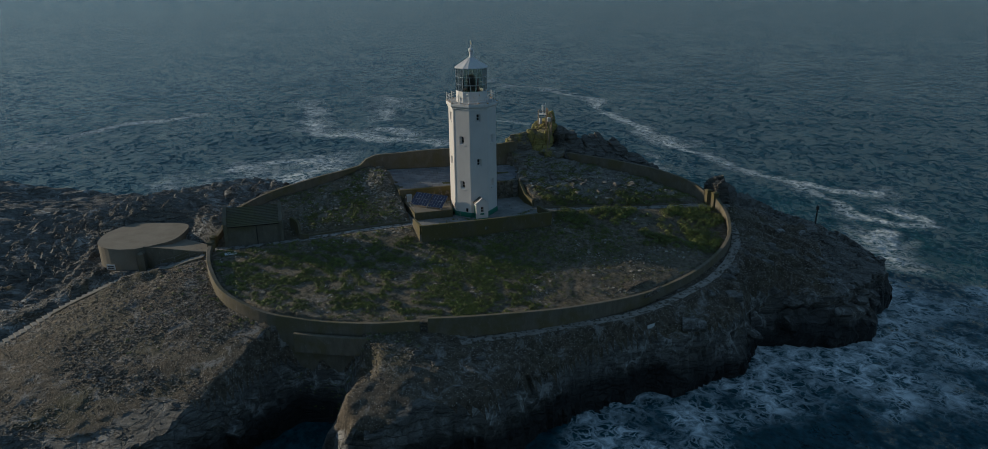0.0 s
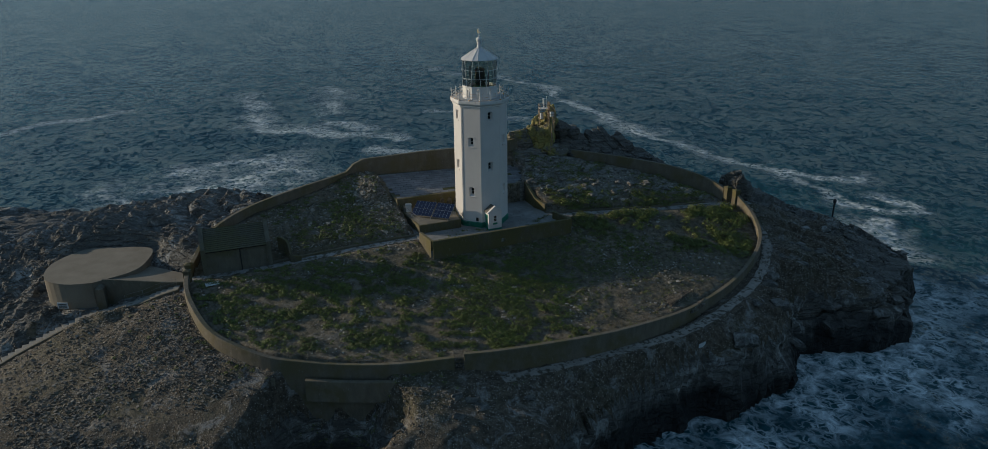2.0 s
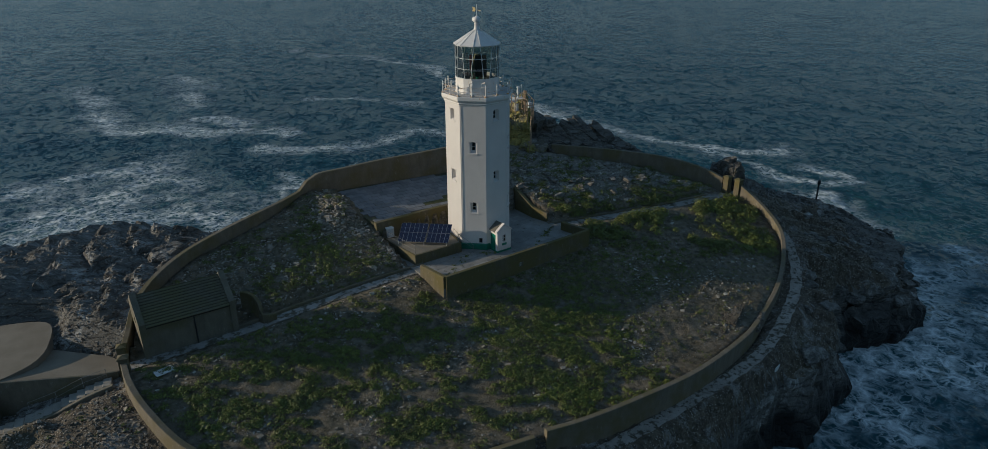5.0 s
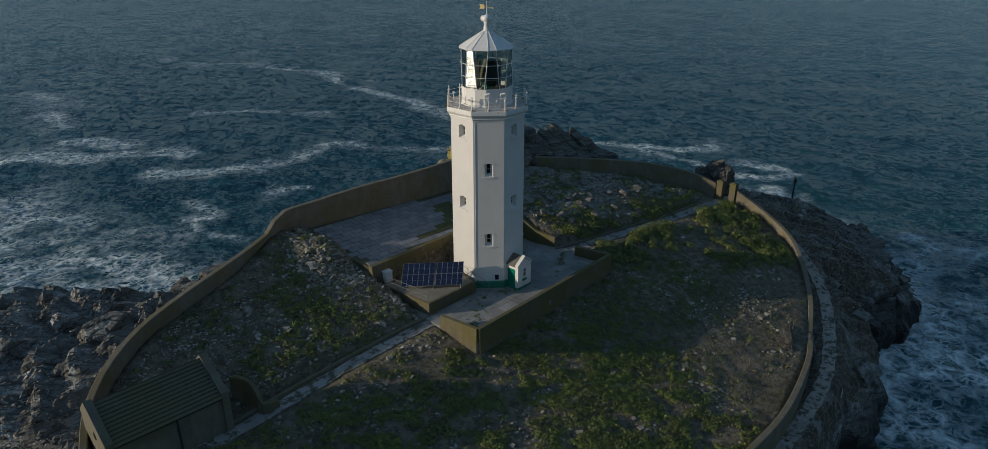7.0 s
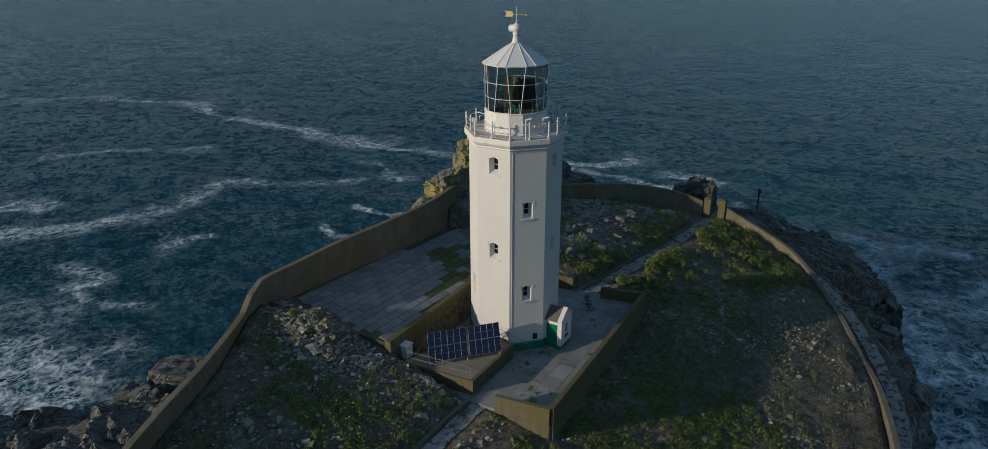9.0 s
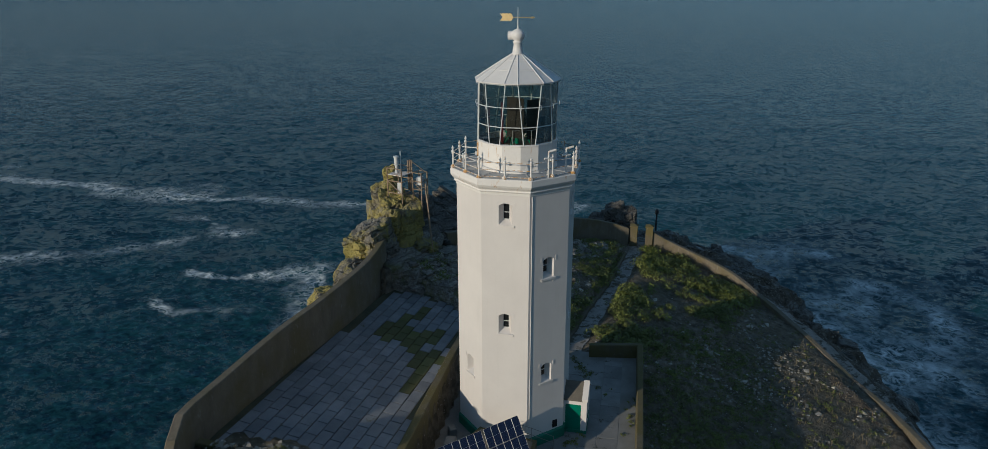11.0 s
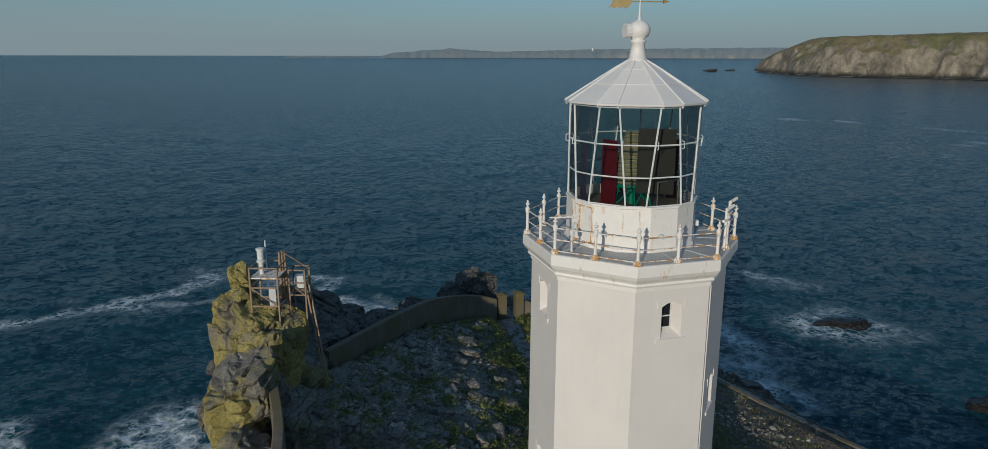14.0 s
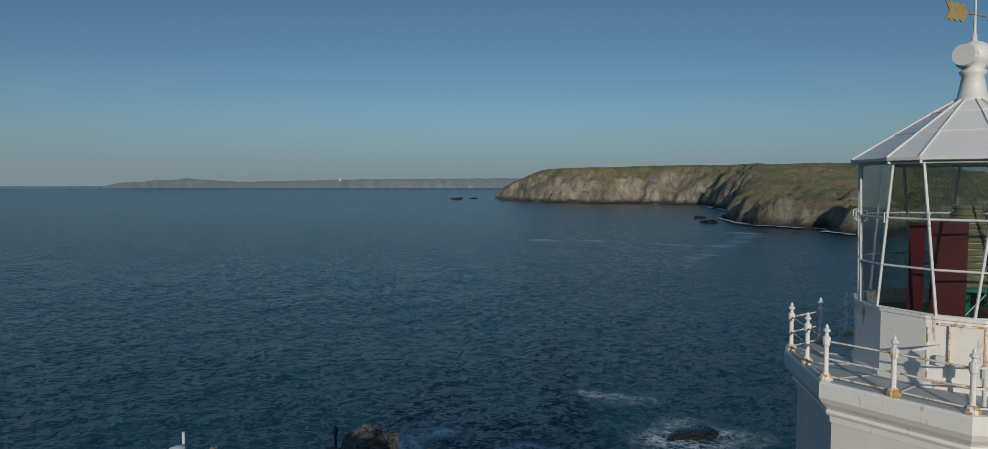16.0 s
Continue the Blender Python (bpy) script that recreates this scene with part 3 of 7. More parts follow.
def value_noise(X, Y, scale, seed, octaves=4, gain=0.5):
    rng = np.random.RandomState(seed)
    out, amp = np.zeros(np.shape(X)), 1.0
    for o in range(octaves):
        g = rng.rand(64, 64)
        u, v = X / scale * 2 ** o + 13.7 * o, Y / scale * 2 ** o + 5.1 * o
        iu, iv = np.floor(u).astype(int), np.floor(v).astype(int)
        fu, fv = u - iu, v - iv
        fu, fv = fu * fu * (3 - 2 * fu), fv * fv * (3 - 2 * fv)
        a, b = g[iu % 64, iv % 64], g[(iu + 1) % 64, iv % 64]
        c, d = g[iu % 64, (iv + 1) % 64], g[(iu + 1) % 64, (iv + 1) % 64]
        out += amp * ((a * (1 - fu) + b * fu) * (1 - fv) + (c * (1 - fu) + d * fu) * fv - 0.5)
        amp *= gain
    return out


SP = np.array(SPOTS)


def tps(r):
    return np.where(r > 1e-6, r * r * np.log(r + 1e-9), 0.0)


SK = np.block([[tps(np.hypot(SP[:, None, 0] - SP[None, :, 0], SP[:, None, 1] - SP[None, :, 1])) + np.eye(len(SP)) * 40, np.c_[np.ones(len(SP)), SP[:, :2]]], [np.r_[np.ones((1, len(SP))), SP[:, :2].T], np.zeros((3, 3))]])
SW = np.linalg.solve(SK, np.r_[SP[:, 2], 0, 0, 0])


def turf_height(X, Y):
    v = Y - 90.0
    z = 14.07 - 0.0636 * X + 0.1897 * v - 0.000336 * X * X - 0.0002 * X * v + 0.0031 * v * v
    # level strip along the two paths
    return z


PATHWEST = [(-39.2, 89.2, 15.3), (-30.4, 91.6, 15.4), (-22.5, 94.3, 15.7), (-16.5, 96.2, 15.9), (-11.2, 97.4, 16.1)]
PATHEAST = [(5.6, 103.2, 16.1), (14.1, 104.4, 15.8), (22.0, 105.3, 15.6), (30.5, 106.8, 15.4), (37.5, 108.0, 15.0)]
STEPLINE = [(-40.2, 88.7, 14.6), (-42.2, 88.5, 14.1), (-44.6, 88.1, 13.3), (-47.4, 87.8, 12.7), (-50.8, 87.2, 12.0), (-53.7, 85.6, 11.0), (-56.3, 84.4, 10.0), (-58.6, 82.9, 9.0), (-61.0, 80.3, 7.9), (-64.0, 77.0, 6.6)]
PATHOUT = [(36.4, 103.5, 13.6), (35.6, 98.0, 12.7), (32.2, 91.6, 11.6), (27.1, 86.2, 10.8), (18.0, 79.7, 10.2), (6.0, 75.0, 10.3), (-4.4, 71.6, 10.5)]


def flatten(X, Y, Z, line, half, fade):
    pts = smooth_line(line, 1.0)
    best, bz = np.full(np.shape(X), 1e9), np.zeros(np.shape(X))
    for p in pts:
        d = np.hypot(X - p[0], Y - p[1])
        bz = np.where(d < best, p[2], bz)
        best = np.minimum(best, d)
    k = np.clip(1 - (best - half) / fade, 0, 1)
    k = k * k * (3 - 2 * k)
    return Z * (1 - k) + (bz - 0.06) * k


SLABP = [(-15.1, 103.9), (3.2, 110.2), (4.2, 115.5), (2.6, 117.9), (-7.0, 115.75), (-17.0, 113.7), (-19.6, 112.9)]
COURTP = [(-12.8, 97.6), (-10.9, 92.0), (8.1, 98.4), (5.6, 105.0), (3.6, 110.0), (-15.0, 103.7)]
DRUMP = [(-50, 89.4), (-46.6, 92.2), (-45.9, 95.5), (-46.9, 99.6), (-51.5, 100.4), (-55, 100.2), (-57, 97), (-57.1, 94), (-55.8, 91), (-53, 89.4)]

RAMPP = [(-48.9, 90.3), (-41.6, 89.5), (-39.5, 89.8), (-39.6, 91.4), (-41.0, 93.0), (-45.95, 95.9), (-46.2, 92.6)]
RAMPFOOT = [(-55, 87.6), (-48, 88.4), (-41.5, 88.9), (-40, 89.2), (-39.8, 90), (-49, 90.6), (-55, 90.6)]


def slab_z(x, y):
    return 19.05 - 0.045 * (x + 14.9) + 0.106 * (y - 104.3)


def land(X, Y, fine=True):
    X, Y = np.asarray(X, float), np.asarray(Y, float)
    dw, ds = seg_dist(X, Y, RING), seg_dist(X, Y, SHORE)
    out = SW[-3] + SW[-2] * X + SW[-1] * Y
    for i in range(len(SP)):
        out = out + SW[i] * tps(np.hypot(X - SP[i, 0], Y - SP[i, 1]))
    out = np.clip(out, 3.0, 17.5)
    scree = np.clip((88 - Y) / 5, 0, 1) * np.clip((4 - X) / 8, 0, 1)
    rough = (1 - 0.72 * scree) * np.clip(-dw / 4, 0.12, 1) * np.clip(0.5 + value_noise(X, Y, 30, 5, 2), 0.35, 1)
    # slaty ledges that dip to the north-west
    u, v = X * 0.82 + Y * 0.57, -X * 0.57 + Y * 0.82
    ledge = value_noise(u * 0.35, v, 4.5, 11, 4, 0.55)
    ledge2 = np.abs(value_noise(u * 0.4, v, 2.2, 12, 3, 0.6))
    out = out + rough * (2.3 * ledge - 1.1 * ledge2 + 0.4 * value_noise(X, Y, 1.6, 13, 3)) + np.clip(-dw / 2, 0, 1) * (1 - 0.85 * scree) * (0.25 * value_noise(u * 0.6, v, 0.9, 14, 2) + 0.5 * np.abs(value_noise(u * 0.3, v, 1.5, 15, 3)))
    # beds of slate stepping down across the bare rock
    bed = (out + 0.34 * u - 0.16 * v + 1.5 * value_noise(X, Y, 11, 16, 3)) / 1.25
    fr = bed - np.floor(bed)
    out = out + 1.25 * (np.clip(fr * 3.2 - 1.1, 0, 1) - fr + 0.2) * np.clip((-dw - 1.5) / 3, 0, 1) * (1 - 0.95 * scree) * np.clip(0.9 + 1.5 * value_noise(X, Y, 14, 17, 2), 0.2, 1.1)
    # sea cliffs
    dcl = np.maximum(ds + 2.2 * value_noise(X, Y, 6, 21, 4), -1.0)
    steep = np.where(Y < 90, 1.0, 0.8)
    cliff = np.where(dcl > 0, 4.6 * np.power(np.maximum(dcl, 0), 0.72) * steep - 1.2, -1.2 + dcl * 2)
    cliff = cliff + 1.3 * value_noise(u * 0.5, v, 3.0, 31, 4, 0.6)
    out = np.minimum(out, cliff)
    out = np.where(ds < -4, -4.0, np.maximum(out, -4))
    ins = turf_height(X, Y)
    stony = np.clip((X + 1) / 6, 0, 1) * np.clip((Y - 106.5) / 4, 0, 1)
    ins = ins + (0.16 * value_noise(X, Y, 5, 41, 4) + 0.12 * value_noise(X, Y, 1.1, 42, 2)) + stony * (0.8 * np.maximum(ledge, 0) + 0.35 * value_noise(u * 0.5, v, 1.3, 43, 3))
    # the ground drops to the foot of the north-east wall
    ins = ins - 0.85 * np.exp(-np.maximum(seg_dist(X, Y, [p[:2] for p in BACK], False) - 0.4, 0) / 2.2) * (dw > 0)
    # rubble bank below the flagged terrace
    bank = np.clip(1 - np.hypot((X + 18.5) / 3.5, (Y - 108.5) / 4.5), 0, 1)
    ins = ins + bank * (0.9 + 1.6 * value_noise(X, Y, 2.2, 44, 3))
    k = np.clip(dw / 0.36 + 0.5, 0, 1)
    z = out * (1 - k) + ins * k
    z = flatten(X, Y, z, PATHWEST, 0.7, 1.2)
    z = flatten(X, Y, z, PATHEAST, 0.7, 1.2)
    z = np.where(dw < -0.1, flatten(X, Y, z, PATHOUT, 0.9, 1.6), z)
    z = np.where(dw < -0.1, flatten(X, Y, z, [(x, y, q - 0.1) for x, y, q in STEPLINE], 1.0, 2.0), z)
    dslab, dcourt, ddrum = seg_dist(X, Y, SLABP), seg_dist(X, Y, COURTP), seg_dist(X, Y, DRUMP)
    z = np.where(dslab > -1.3, np.where((dslab > 0.3) | ((Y > 111.5) & (dw > -0.3) & (X < 1.5)), np.minimum(z, slab_z(X, Y) - 0.8), z), z)
    z = np.where(dcourt > 0.0, np.minimum(z, TZ - 0.5), z)
    z = np.where(ddrum > 0.0, np.minimum(z, 12.4), z)
    # cut back for the platform, its ramp and the foot of both
    z = np.where((ddrum > -1.6) & (Y < 94.5), np.minimum(z, 12.3), np.where(ddrum > -3, np.minimum(z, 14.8 + 1.3 * np.maximum(0, -ddrum - 0.7)), z))
    dramp = seg_dist(X, Y, RAMPP)
    z = np.where(dramp > -0.3, np.minimum(z, 13.6), np.where((dramp > -3) & (dw < 0.3), np.minimum(z, 14.2 + 1.2 * np.maximum(0, -dramp - 0.3)), z))
    z = np.where(seg_dist(X, Y, RAMPFOOT) > 0, np.minimum(z, 12.0 + 0.15 * (X + 54)), z)
    return z


def land_at(x, y):
    return float(land(np.array([x]), np.array([y]))[0])


def grid_mesh(name, xs, ys, zf, mats, pick=None):
    X, Y = np.meshgrid(xs, ys)
    Z = zf(X, Y)
    nx, ny = len(xs), len(ys)
    co = np.stack([X.ravel(), Y.ravel(), Z.ravel()], 1)
    i = np.arange(nx * ny).reshape(ny, nx)
    q = np.stack([i[:-1, :-1].ravel(), i[:-1, 1:].ravel(), i[1:, 1:].ravel(), i[1:, :-1].ravel()], 1)
    if pick is not None:
        q = q[pick(co[q].mean(1))]
    me = bpy.data.meshes.new(name)
    me.from_pydata(co.tolist(), [], q.tolist())
    for m in mats:
        me.materials.append(m)
    me.polygons.foreach_set("use_smooth", [True] * len(me.polygons))
    return new(name, me), co, q


# the island: one sheet, turf inside the wall and bare rock outside
isl, co, quads = grid_mesh("ground", np.r_[np.arange(-129, -68, 0.7), np.arange(-68, 68, 0.36)], np.r_[np.arange(54, 122, 0.36), np.arange(122, 140, 0.7)], land, [ROCK, TURF, SCREE, LEDGE], lambda c: c[:, 2] > -3.4)
mid = co[quads].mean(1)
ins = seg_dist(mid[:, 0], mid[:, 1], RING) > 0
apron = (mid[:, 2] > 7.0 + 2.5 * value_noise(mid[:, 0], mid[:, 1], 9, 72, 3)) & (mid[:, 1] < 112) & ((mid[:, 0] > -52) | (mid[:, 1] < 84)) & ((mid[:, 0] > 0) | (mid[:, 1] < 87.5 + 0.2 * (mid[:, 0] + 40))) & (seg_dist(mid[:, 0], mid[:, 1], RING) > -15 - 10 * (mid[:, 0] < 0))
stony_face = ins & (mid[:, 0] > 2.5) & (mid[:, 1] > 108.6 + 5 * value_noise(mid[:, 0], mid[:, 1], 4, 73, 3))
near_turf = (value_noise(mid[:, 0], mid[:, 1], 7, 71, 3) > 0.12) & (mid[:, 2] > 9.5) & (mid[:, 1] < 90) & (mid[:, 0] < -8)
isl.data.polygons.foreach_set("material_index", np.where(stony_face, 3, np.where(ins | near_turf, 1, np.where(apron, 2, 0))).astype(np.int32))
isl.data.polygons.foreach_set("use_smooth", (ins | near_turf | (apron & (mid[:, 0] < 2))).tolist())
# broken ledges on the steep faces
ring_d = seg_dist(co[:, 0], co[:, 1], RING)
amp = np.clip((-ring_d - 2.0) / 3, 0, 1) * np.clip((11 - co[:, 2]) / 4, 0, 1)
sh = 1.5 * amp * (value_noise(co[:, 2] * 1.0, (co[:, 0] - co[:, 1]) * 0.22, 1.6, 33, 3) + 0.5 * value_noise(co[:, 0], co[:, 1] + co[:, 2], 1.2, 34, 2))
cdir = np.array([0.35, -0.94])
co[:, 0] += sh * cdir[0]
co[:, 1] += sh * cdir[1]
isl.data.vertices.foreach_set("co", co.ravel())
isl.data.update()
tagged(isl, "dark slaty rock island with stony turf inside the wall", "ground", kind="structure")

# ---- the sea ----
STREAKS = [
    ([(-5, 364), (23, 332), (41, 299), (47, 258), (54, 230), (63, 196), (78, 172), (92, 163)], 2.6, 0.85),
    ([(78, 170), (78, 151), (85, 142), (92, 141)], 2.2, 0.7),
    ([(81, 135), (74, 121)], 3.0, 0.8),
    ([(77, 110), (86, 94)], 3.0, 0.6),
    ([(-82, 305), (-63, 239), (-46, 233), (-41, 225), (-31, 224), (-18, 222)], 3.6, 0.95),
    ([(-38, 243), (-24, 232)], 4.5, 0.6),
    ([(-72, 189), (-62, 196), (-48, 199)], 6.0, 0.85),
    ([(-27, 212), (-16, 202), (-3, 201), (6, 203)], 3.0, 0.9),
    ([(8, 208), (24, 200.5), (35, 196)], 1.9, 0.85),
    ([(-6, 262), (8, 257), (24, 243)], 2.2, 0.75),
    ([(-22, 186), (-18, 176), (-24.5, 174.5), (-21, 168), (-16.5, 161)], 1.5, 0.9),
    ([(-53, 208), (-47, 206)], 1.6, 0.8),
    ([(-48, 317), (-43, 280), (-37, 264)], 6.0, 0.62),
    ([(-4, 183), (2, 181)], 1.8, 0.8),
    ([(-52, 172), (-46, 164), (-38, 160), (-30, 155)], 3.2, 0.9),
    ([(-60, 182), (-45, 180), (-36, 172)], 2.6, 0.75),
    ([(-48, 155), (-40, 150), (-34, 143)], 5.0, 0.85),
    ([(-66, 172), (-56, 165), (-52, 152)], 5.0, 0.8),
    ([(45, 203), (41, 191), (45, 184)], 1.8, 0.75),
    ([(25, 180), (28, 174), (33, 167), (37, 158), (30, 156), (23, 149), (21, 144)], 1.6, 0.85),
    ([(14, 172), (19, 162)], 2.0, 0.5),
    ([(88, 150), (93, 144)], 1.6, 0.7),
    ([(73, 87), (72, 78), (61, 71)], 4.0, 0.55),
    ([(55, 97), (66, 90), (76, 84)], 3.0, 0.5),
    ([(77, 60), (72, 54)], 3.0, 0.85),
    ([(98, 63), (92, 55)], 3.5, 0.55),
    ([(-148, 223), (-140, 253), (-115, 277)], 4.0, 0.6),
    ([(60, 78), (52, 74), (49, 70)], 2.2, 0.7),
    ([(78, 108), (74, 100)], 2.0, 0.7),
    ([(420, -60), (395, -110), (330, -139), (416, -231), (455, -255)], 4.0, 0.7),
    ([(250, -60), (330, -139)], 3.0, 0.5),
]


def foam_at(X, Y):
    ds = -seg_dist(X, Y, SHORE)
    patch = value_noise(X, Y, 25, 91, 3)
    f = np.clip(1 - ds / (4 + 14 * np.clip(patch + 0.2, 0, 1)), 0, 1) * np.where((Y < 80) & (X < 8), 0.12, np.where((Y < 80) & (X < 60), 0.45, 0.75))
    wx, wy = X + 7 * value_noise(X, Y, 14, 92, 4), Y + 7 * value_noise(X, Y, 14, 93, 4)
    for line, width, k in STREAKS:
        d = seg_dist(wx, wy, line, False)
        w = width * (0.6 + 0.8 * np.clip(value_noise(X, Y, 16, 96, 2) + 0.2, 0, 1))
        f = np.maximum(f, k * np.exp(-(d / w) ** 2) * np.clip(0.8 + 1.3 * value_noise(X, Y, 11, 94, 3), 0.25, 1.25))
        f = np.maximum(f, 0.42 * k * np.exp(-(d / (3.2 * w)) ** 2) * np.clip(0.7 + 1.6 * value_noise(X, Y, 9, 97, 3), 0, 1.2))
    # broken water in the coves
    for cx, cy, r, k in ((43, 85.5, 8, 1.35), (47, 80, 8, 0.8), (33, 79.5, 6, 1.2), (39, 79, 7, 0.9), (23, 73, 6, 0.9), (14, 68, 5, 0.9), (-40, 145, 20, 0.62), (-66, 158, 26, 0.66), (-50, 184, 13, 0.6), (-36, 168, 10, 0.6), (72, 58, 7, 0.6), (12, 141, 8, 0.3), (37, 142.5, 6, 0.95), (66, 84, 9, 0.5), (60, 74, 7, 0.5)):
        f = np.maximum(f, k * np.exp(-(np.hypot(X - cx, Y - cy) / r) ** 2 * 0.8) * np.clip(0.85 + 1.4 * value_noise(X, Y, 8, 95, 4), 0.3, 1.25))
    return np.clip(f, 0, 1.8)


def sea_z(X, Y):
    far = np.hypot(X, Y - 100)
    lift = np.clip((far - 3000) / 1850, 0, 1) * 24.0
    swell = 0.55 * value_noise(X * 0.9 + Y * 0.5, (Y * 0.9 - X * 0.5) * 0.5, 9, 81, 4, 0.55) + 0.5 * value_noise(X, Y, 34, 82, 2)
    return lift + swell * np.clip(1 - far / 380, 0.0, 1)


def graded(lo, hi, fine, coarse_to, growth):
    mids = list(np.arange(lo, hi, fine))
    step, a = fine, hi
    up = []
    while a < coarse_to:
        up.append(a)
        step *= growth
        a += step
    up.append(coarse_to)
    step, a = fine, lo
    down = []
    while a > -coarse_to:
        step *= growth
        a -= step
        down.append(max(a, -coarse_to))
    return np.array(down[::-1] + mids + up)


sx, sy = graded(-110, 130, 0.9, 4900, 1.05), graded(20, 320, 0.9, 4900, 1.05)
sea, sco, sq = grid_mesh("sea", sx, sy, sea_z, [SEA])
for key, val in (("foam", foam_at(sco[:, 0], sco[:, 1])), ("shoal", np.clip(1 + seg_dist(sco[:, 0], sco[:, 1], SHORE) / 70, 0, 1) * 0.75)):
    att = sea.data.attributes.new(key, "FLOAT", "POINT")
    att.data.foreach_set("value", val.astype(np.float32))
tagged(sea, "dark blue sea with white foam streaks round the rocks", "sea", kind="structure")

# ---- boundary walls ----


def foot(x, y):
    g = [(x + a, y + b) for a, b in ((1.1, 0), (-1.1, 0), (0, 1.1), (0, -1.1))]
    return float(np.min(land(np.array([p[0] for p in g]), np.array([p[1] for p in g])))) - 0.5


for nm, line in (("wall_south_west", FRONT), ("wall_south_east", EAST), ("wall_north_east", BACK), ("wall_north", NORTH), ("wall_west", WEST)):
    bm = bmesh.new()
    wall_along(bm, smooth_line(line, 0.9), 0.5, foot)
    tagged(mesh_ob(nm, bm, WALLC), "curved rendered boundary wall stained with moss", "wall", kind="structure")


def gate_pier(x, y, z0, z1, w=0.75, turn=0.0):
    p = thing("gate_pier", (x, y, z0), "square rendered gate pier with a pyramid cap", "gate pier", "gate piers in the boundary wall")
    bm = bmesh.new()
    box(bm, x, y, z0, w, w, z1 - z0 - 0.3, turn)
    part("shaft", bm, COURTW, p)
    bm = bmesh.new()
    c, s = math.cos(radians(turn)), math.sin(radians(turn))
    h = w / 2 + 0.07
    ring = [(x + c * u - s * v, y + s * u + c * v) for u, v in ((-h, -h), (h, -h), (h, h), (-h, h))]
    ztop = z1 - 0.3
    hexa(bm, [(a, b, ztop) for a, b in ring], [(a, b, ztop + 0.1) for a, b in ring])
    tip = bm.verts.new((x, y, z1))
    up = [bm.verts.new((a, b, ztop + 0.102)) for a, b in ring]
    for i in range(4):
        bm.faces.new((up[i], up[(i + 1) % 4], tip))
    part("cap", bm, COURTW, p)
    return p


gate_pier(34.5, 106.4, 14.6, 17.8, 0.8, 15)
gate_pier(33.9, 108.0, 14.8, 17.8, 0.8, 15)
gate_pier(-39.0, 88.6, 14.6, 16.9, 0.7)
gate_pier(-39.3, 90.3, 14.6, 17.0, 0.7)


def strip_path(name, line, width, mat, label, z_up=0.0, kerb=False):
    bm = bmesh.new()
    pts = smooth_line(line, 0.7)
    prev = None
    for i, p in enumerate(pts):
        a, b = pts[max(i - 1, 0)], pts[min(i + 1, len(pts) - 1)]
        d = (b - a)[:2] / np.linalg.norm((b - a)[:2])
        w = width / 2 * (1 + 0.12 * math.sin(i * 1.7))
        z = p[2] + z_up
        row = [bm.verts.new((p[0] - d[1] * u, p[1] + d[0] * u, zz)) for u, zz in ((w, z - 0.3), (w, z), (-w, z), (-w, z - 0.3))]
        if prev:
            for k in range(3):
                bm.faces.new((prev[k], prev[k + 1], row[k + 1], row[k]))
        prev = row
    tagged(mesh_ob(name, bm, mat), label, "path", kind="structure")


strip_path("path_west", PATHWEST, 1.15, PATHC, "worn pale concrete footpath across the turf")
strip_path("path_east", PATHEAST, 1.3, PATHC, "worn pale concrete footpath to the gate")
strip_path("path_outer", PATHOUT, 1.2, GRAVEL, "pale gravelly path outside the wall", 0.0)
for nm, line in (("kerb_west", PATHWEST), ("kerb_east", PATHEAST)):
    bm = bmesh.new()
    wall_along(bm, [(x - 0.25, y + 0.85, z + 0.22) for x, y, z in smooth_line(line[1:] if nm == "kerb_west" else line[:-1], 1.2)], 0.28, lambda x, y: land_at(x, y) - 0.3, 0.03)
    tagged(mesh_ob(nm, bm, WALLC), "low mossy kerb wall beside the path", "kerb", kind="structure")

# ---- flagged terrace, courtyard and their walls ----
bm = bmesh.new()
prism(bm, SLABP, lambda x, y: slab_z(x, y) - 1.2, lambda x, y: slab_z(x, y) - 0.07)
terrace = tagged(mesh_ob("terrace", bm, FLAGBED), "raised terrace paved with grey stone flags and patches of moss", "terrace", kind="structure")
bm = bmesh.new()
wall_along(bm, [(-15.3, 104.0, 19.2), (-9.5, 106.0, 19.12), (-4.0, 107.9, 19.05), (3.4, 110.4, 18.9)], 0.5, lambda x, y: TZ - 0.3)
tagged(mesh_ob("wall_terrace", bm, COURTW), "stained retaining wall between terrace and courtyard", "wall", kind="structure")
bm = bmesh.new()
wall_along(bm, [(3.5, 110.3, 19.1), (4.5, 106.5, 17.6), (5.6, 104.6, 17.3)], 0.45, lambda x, y: TZ - 1.2)
tagged(mesh_ob("wall_court_east", bm, COURTW), "sloping lichen-covered court wall", "wall", kind="structure")
bm = bmesh.new()
wall_along(bm, [(-18.3, 110.4, 20.0), (-19.0, 112.0, 20.35), (-19.7, 113.2, 20.7)], 0.5, lambda x, y: turf_height(x, y) - 0.8)
tagged(mesh_ob("wall_terrace_end", bm, COURTW), "low mossy end wall of the terrace", "wall", kind="structure")
bm = bmesh.new()
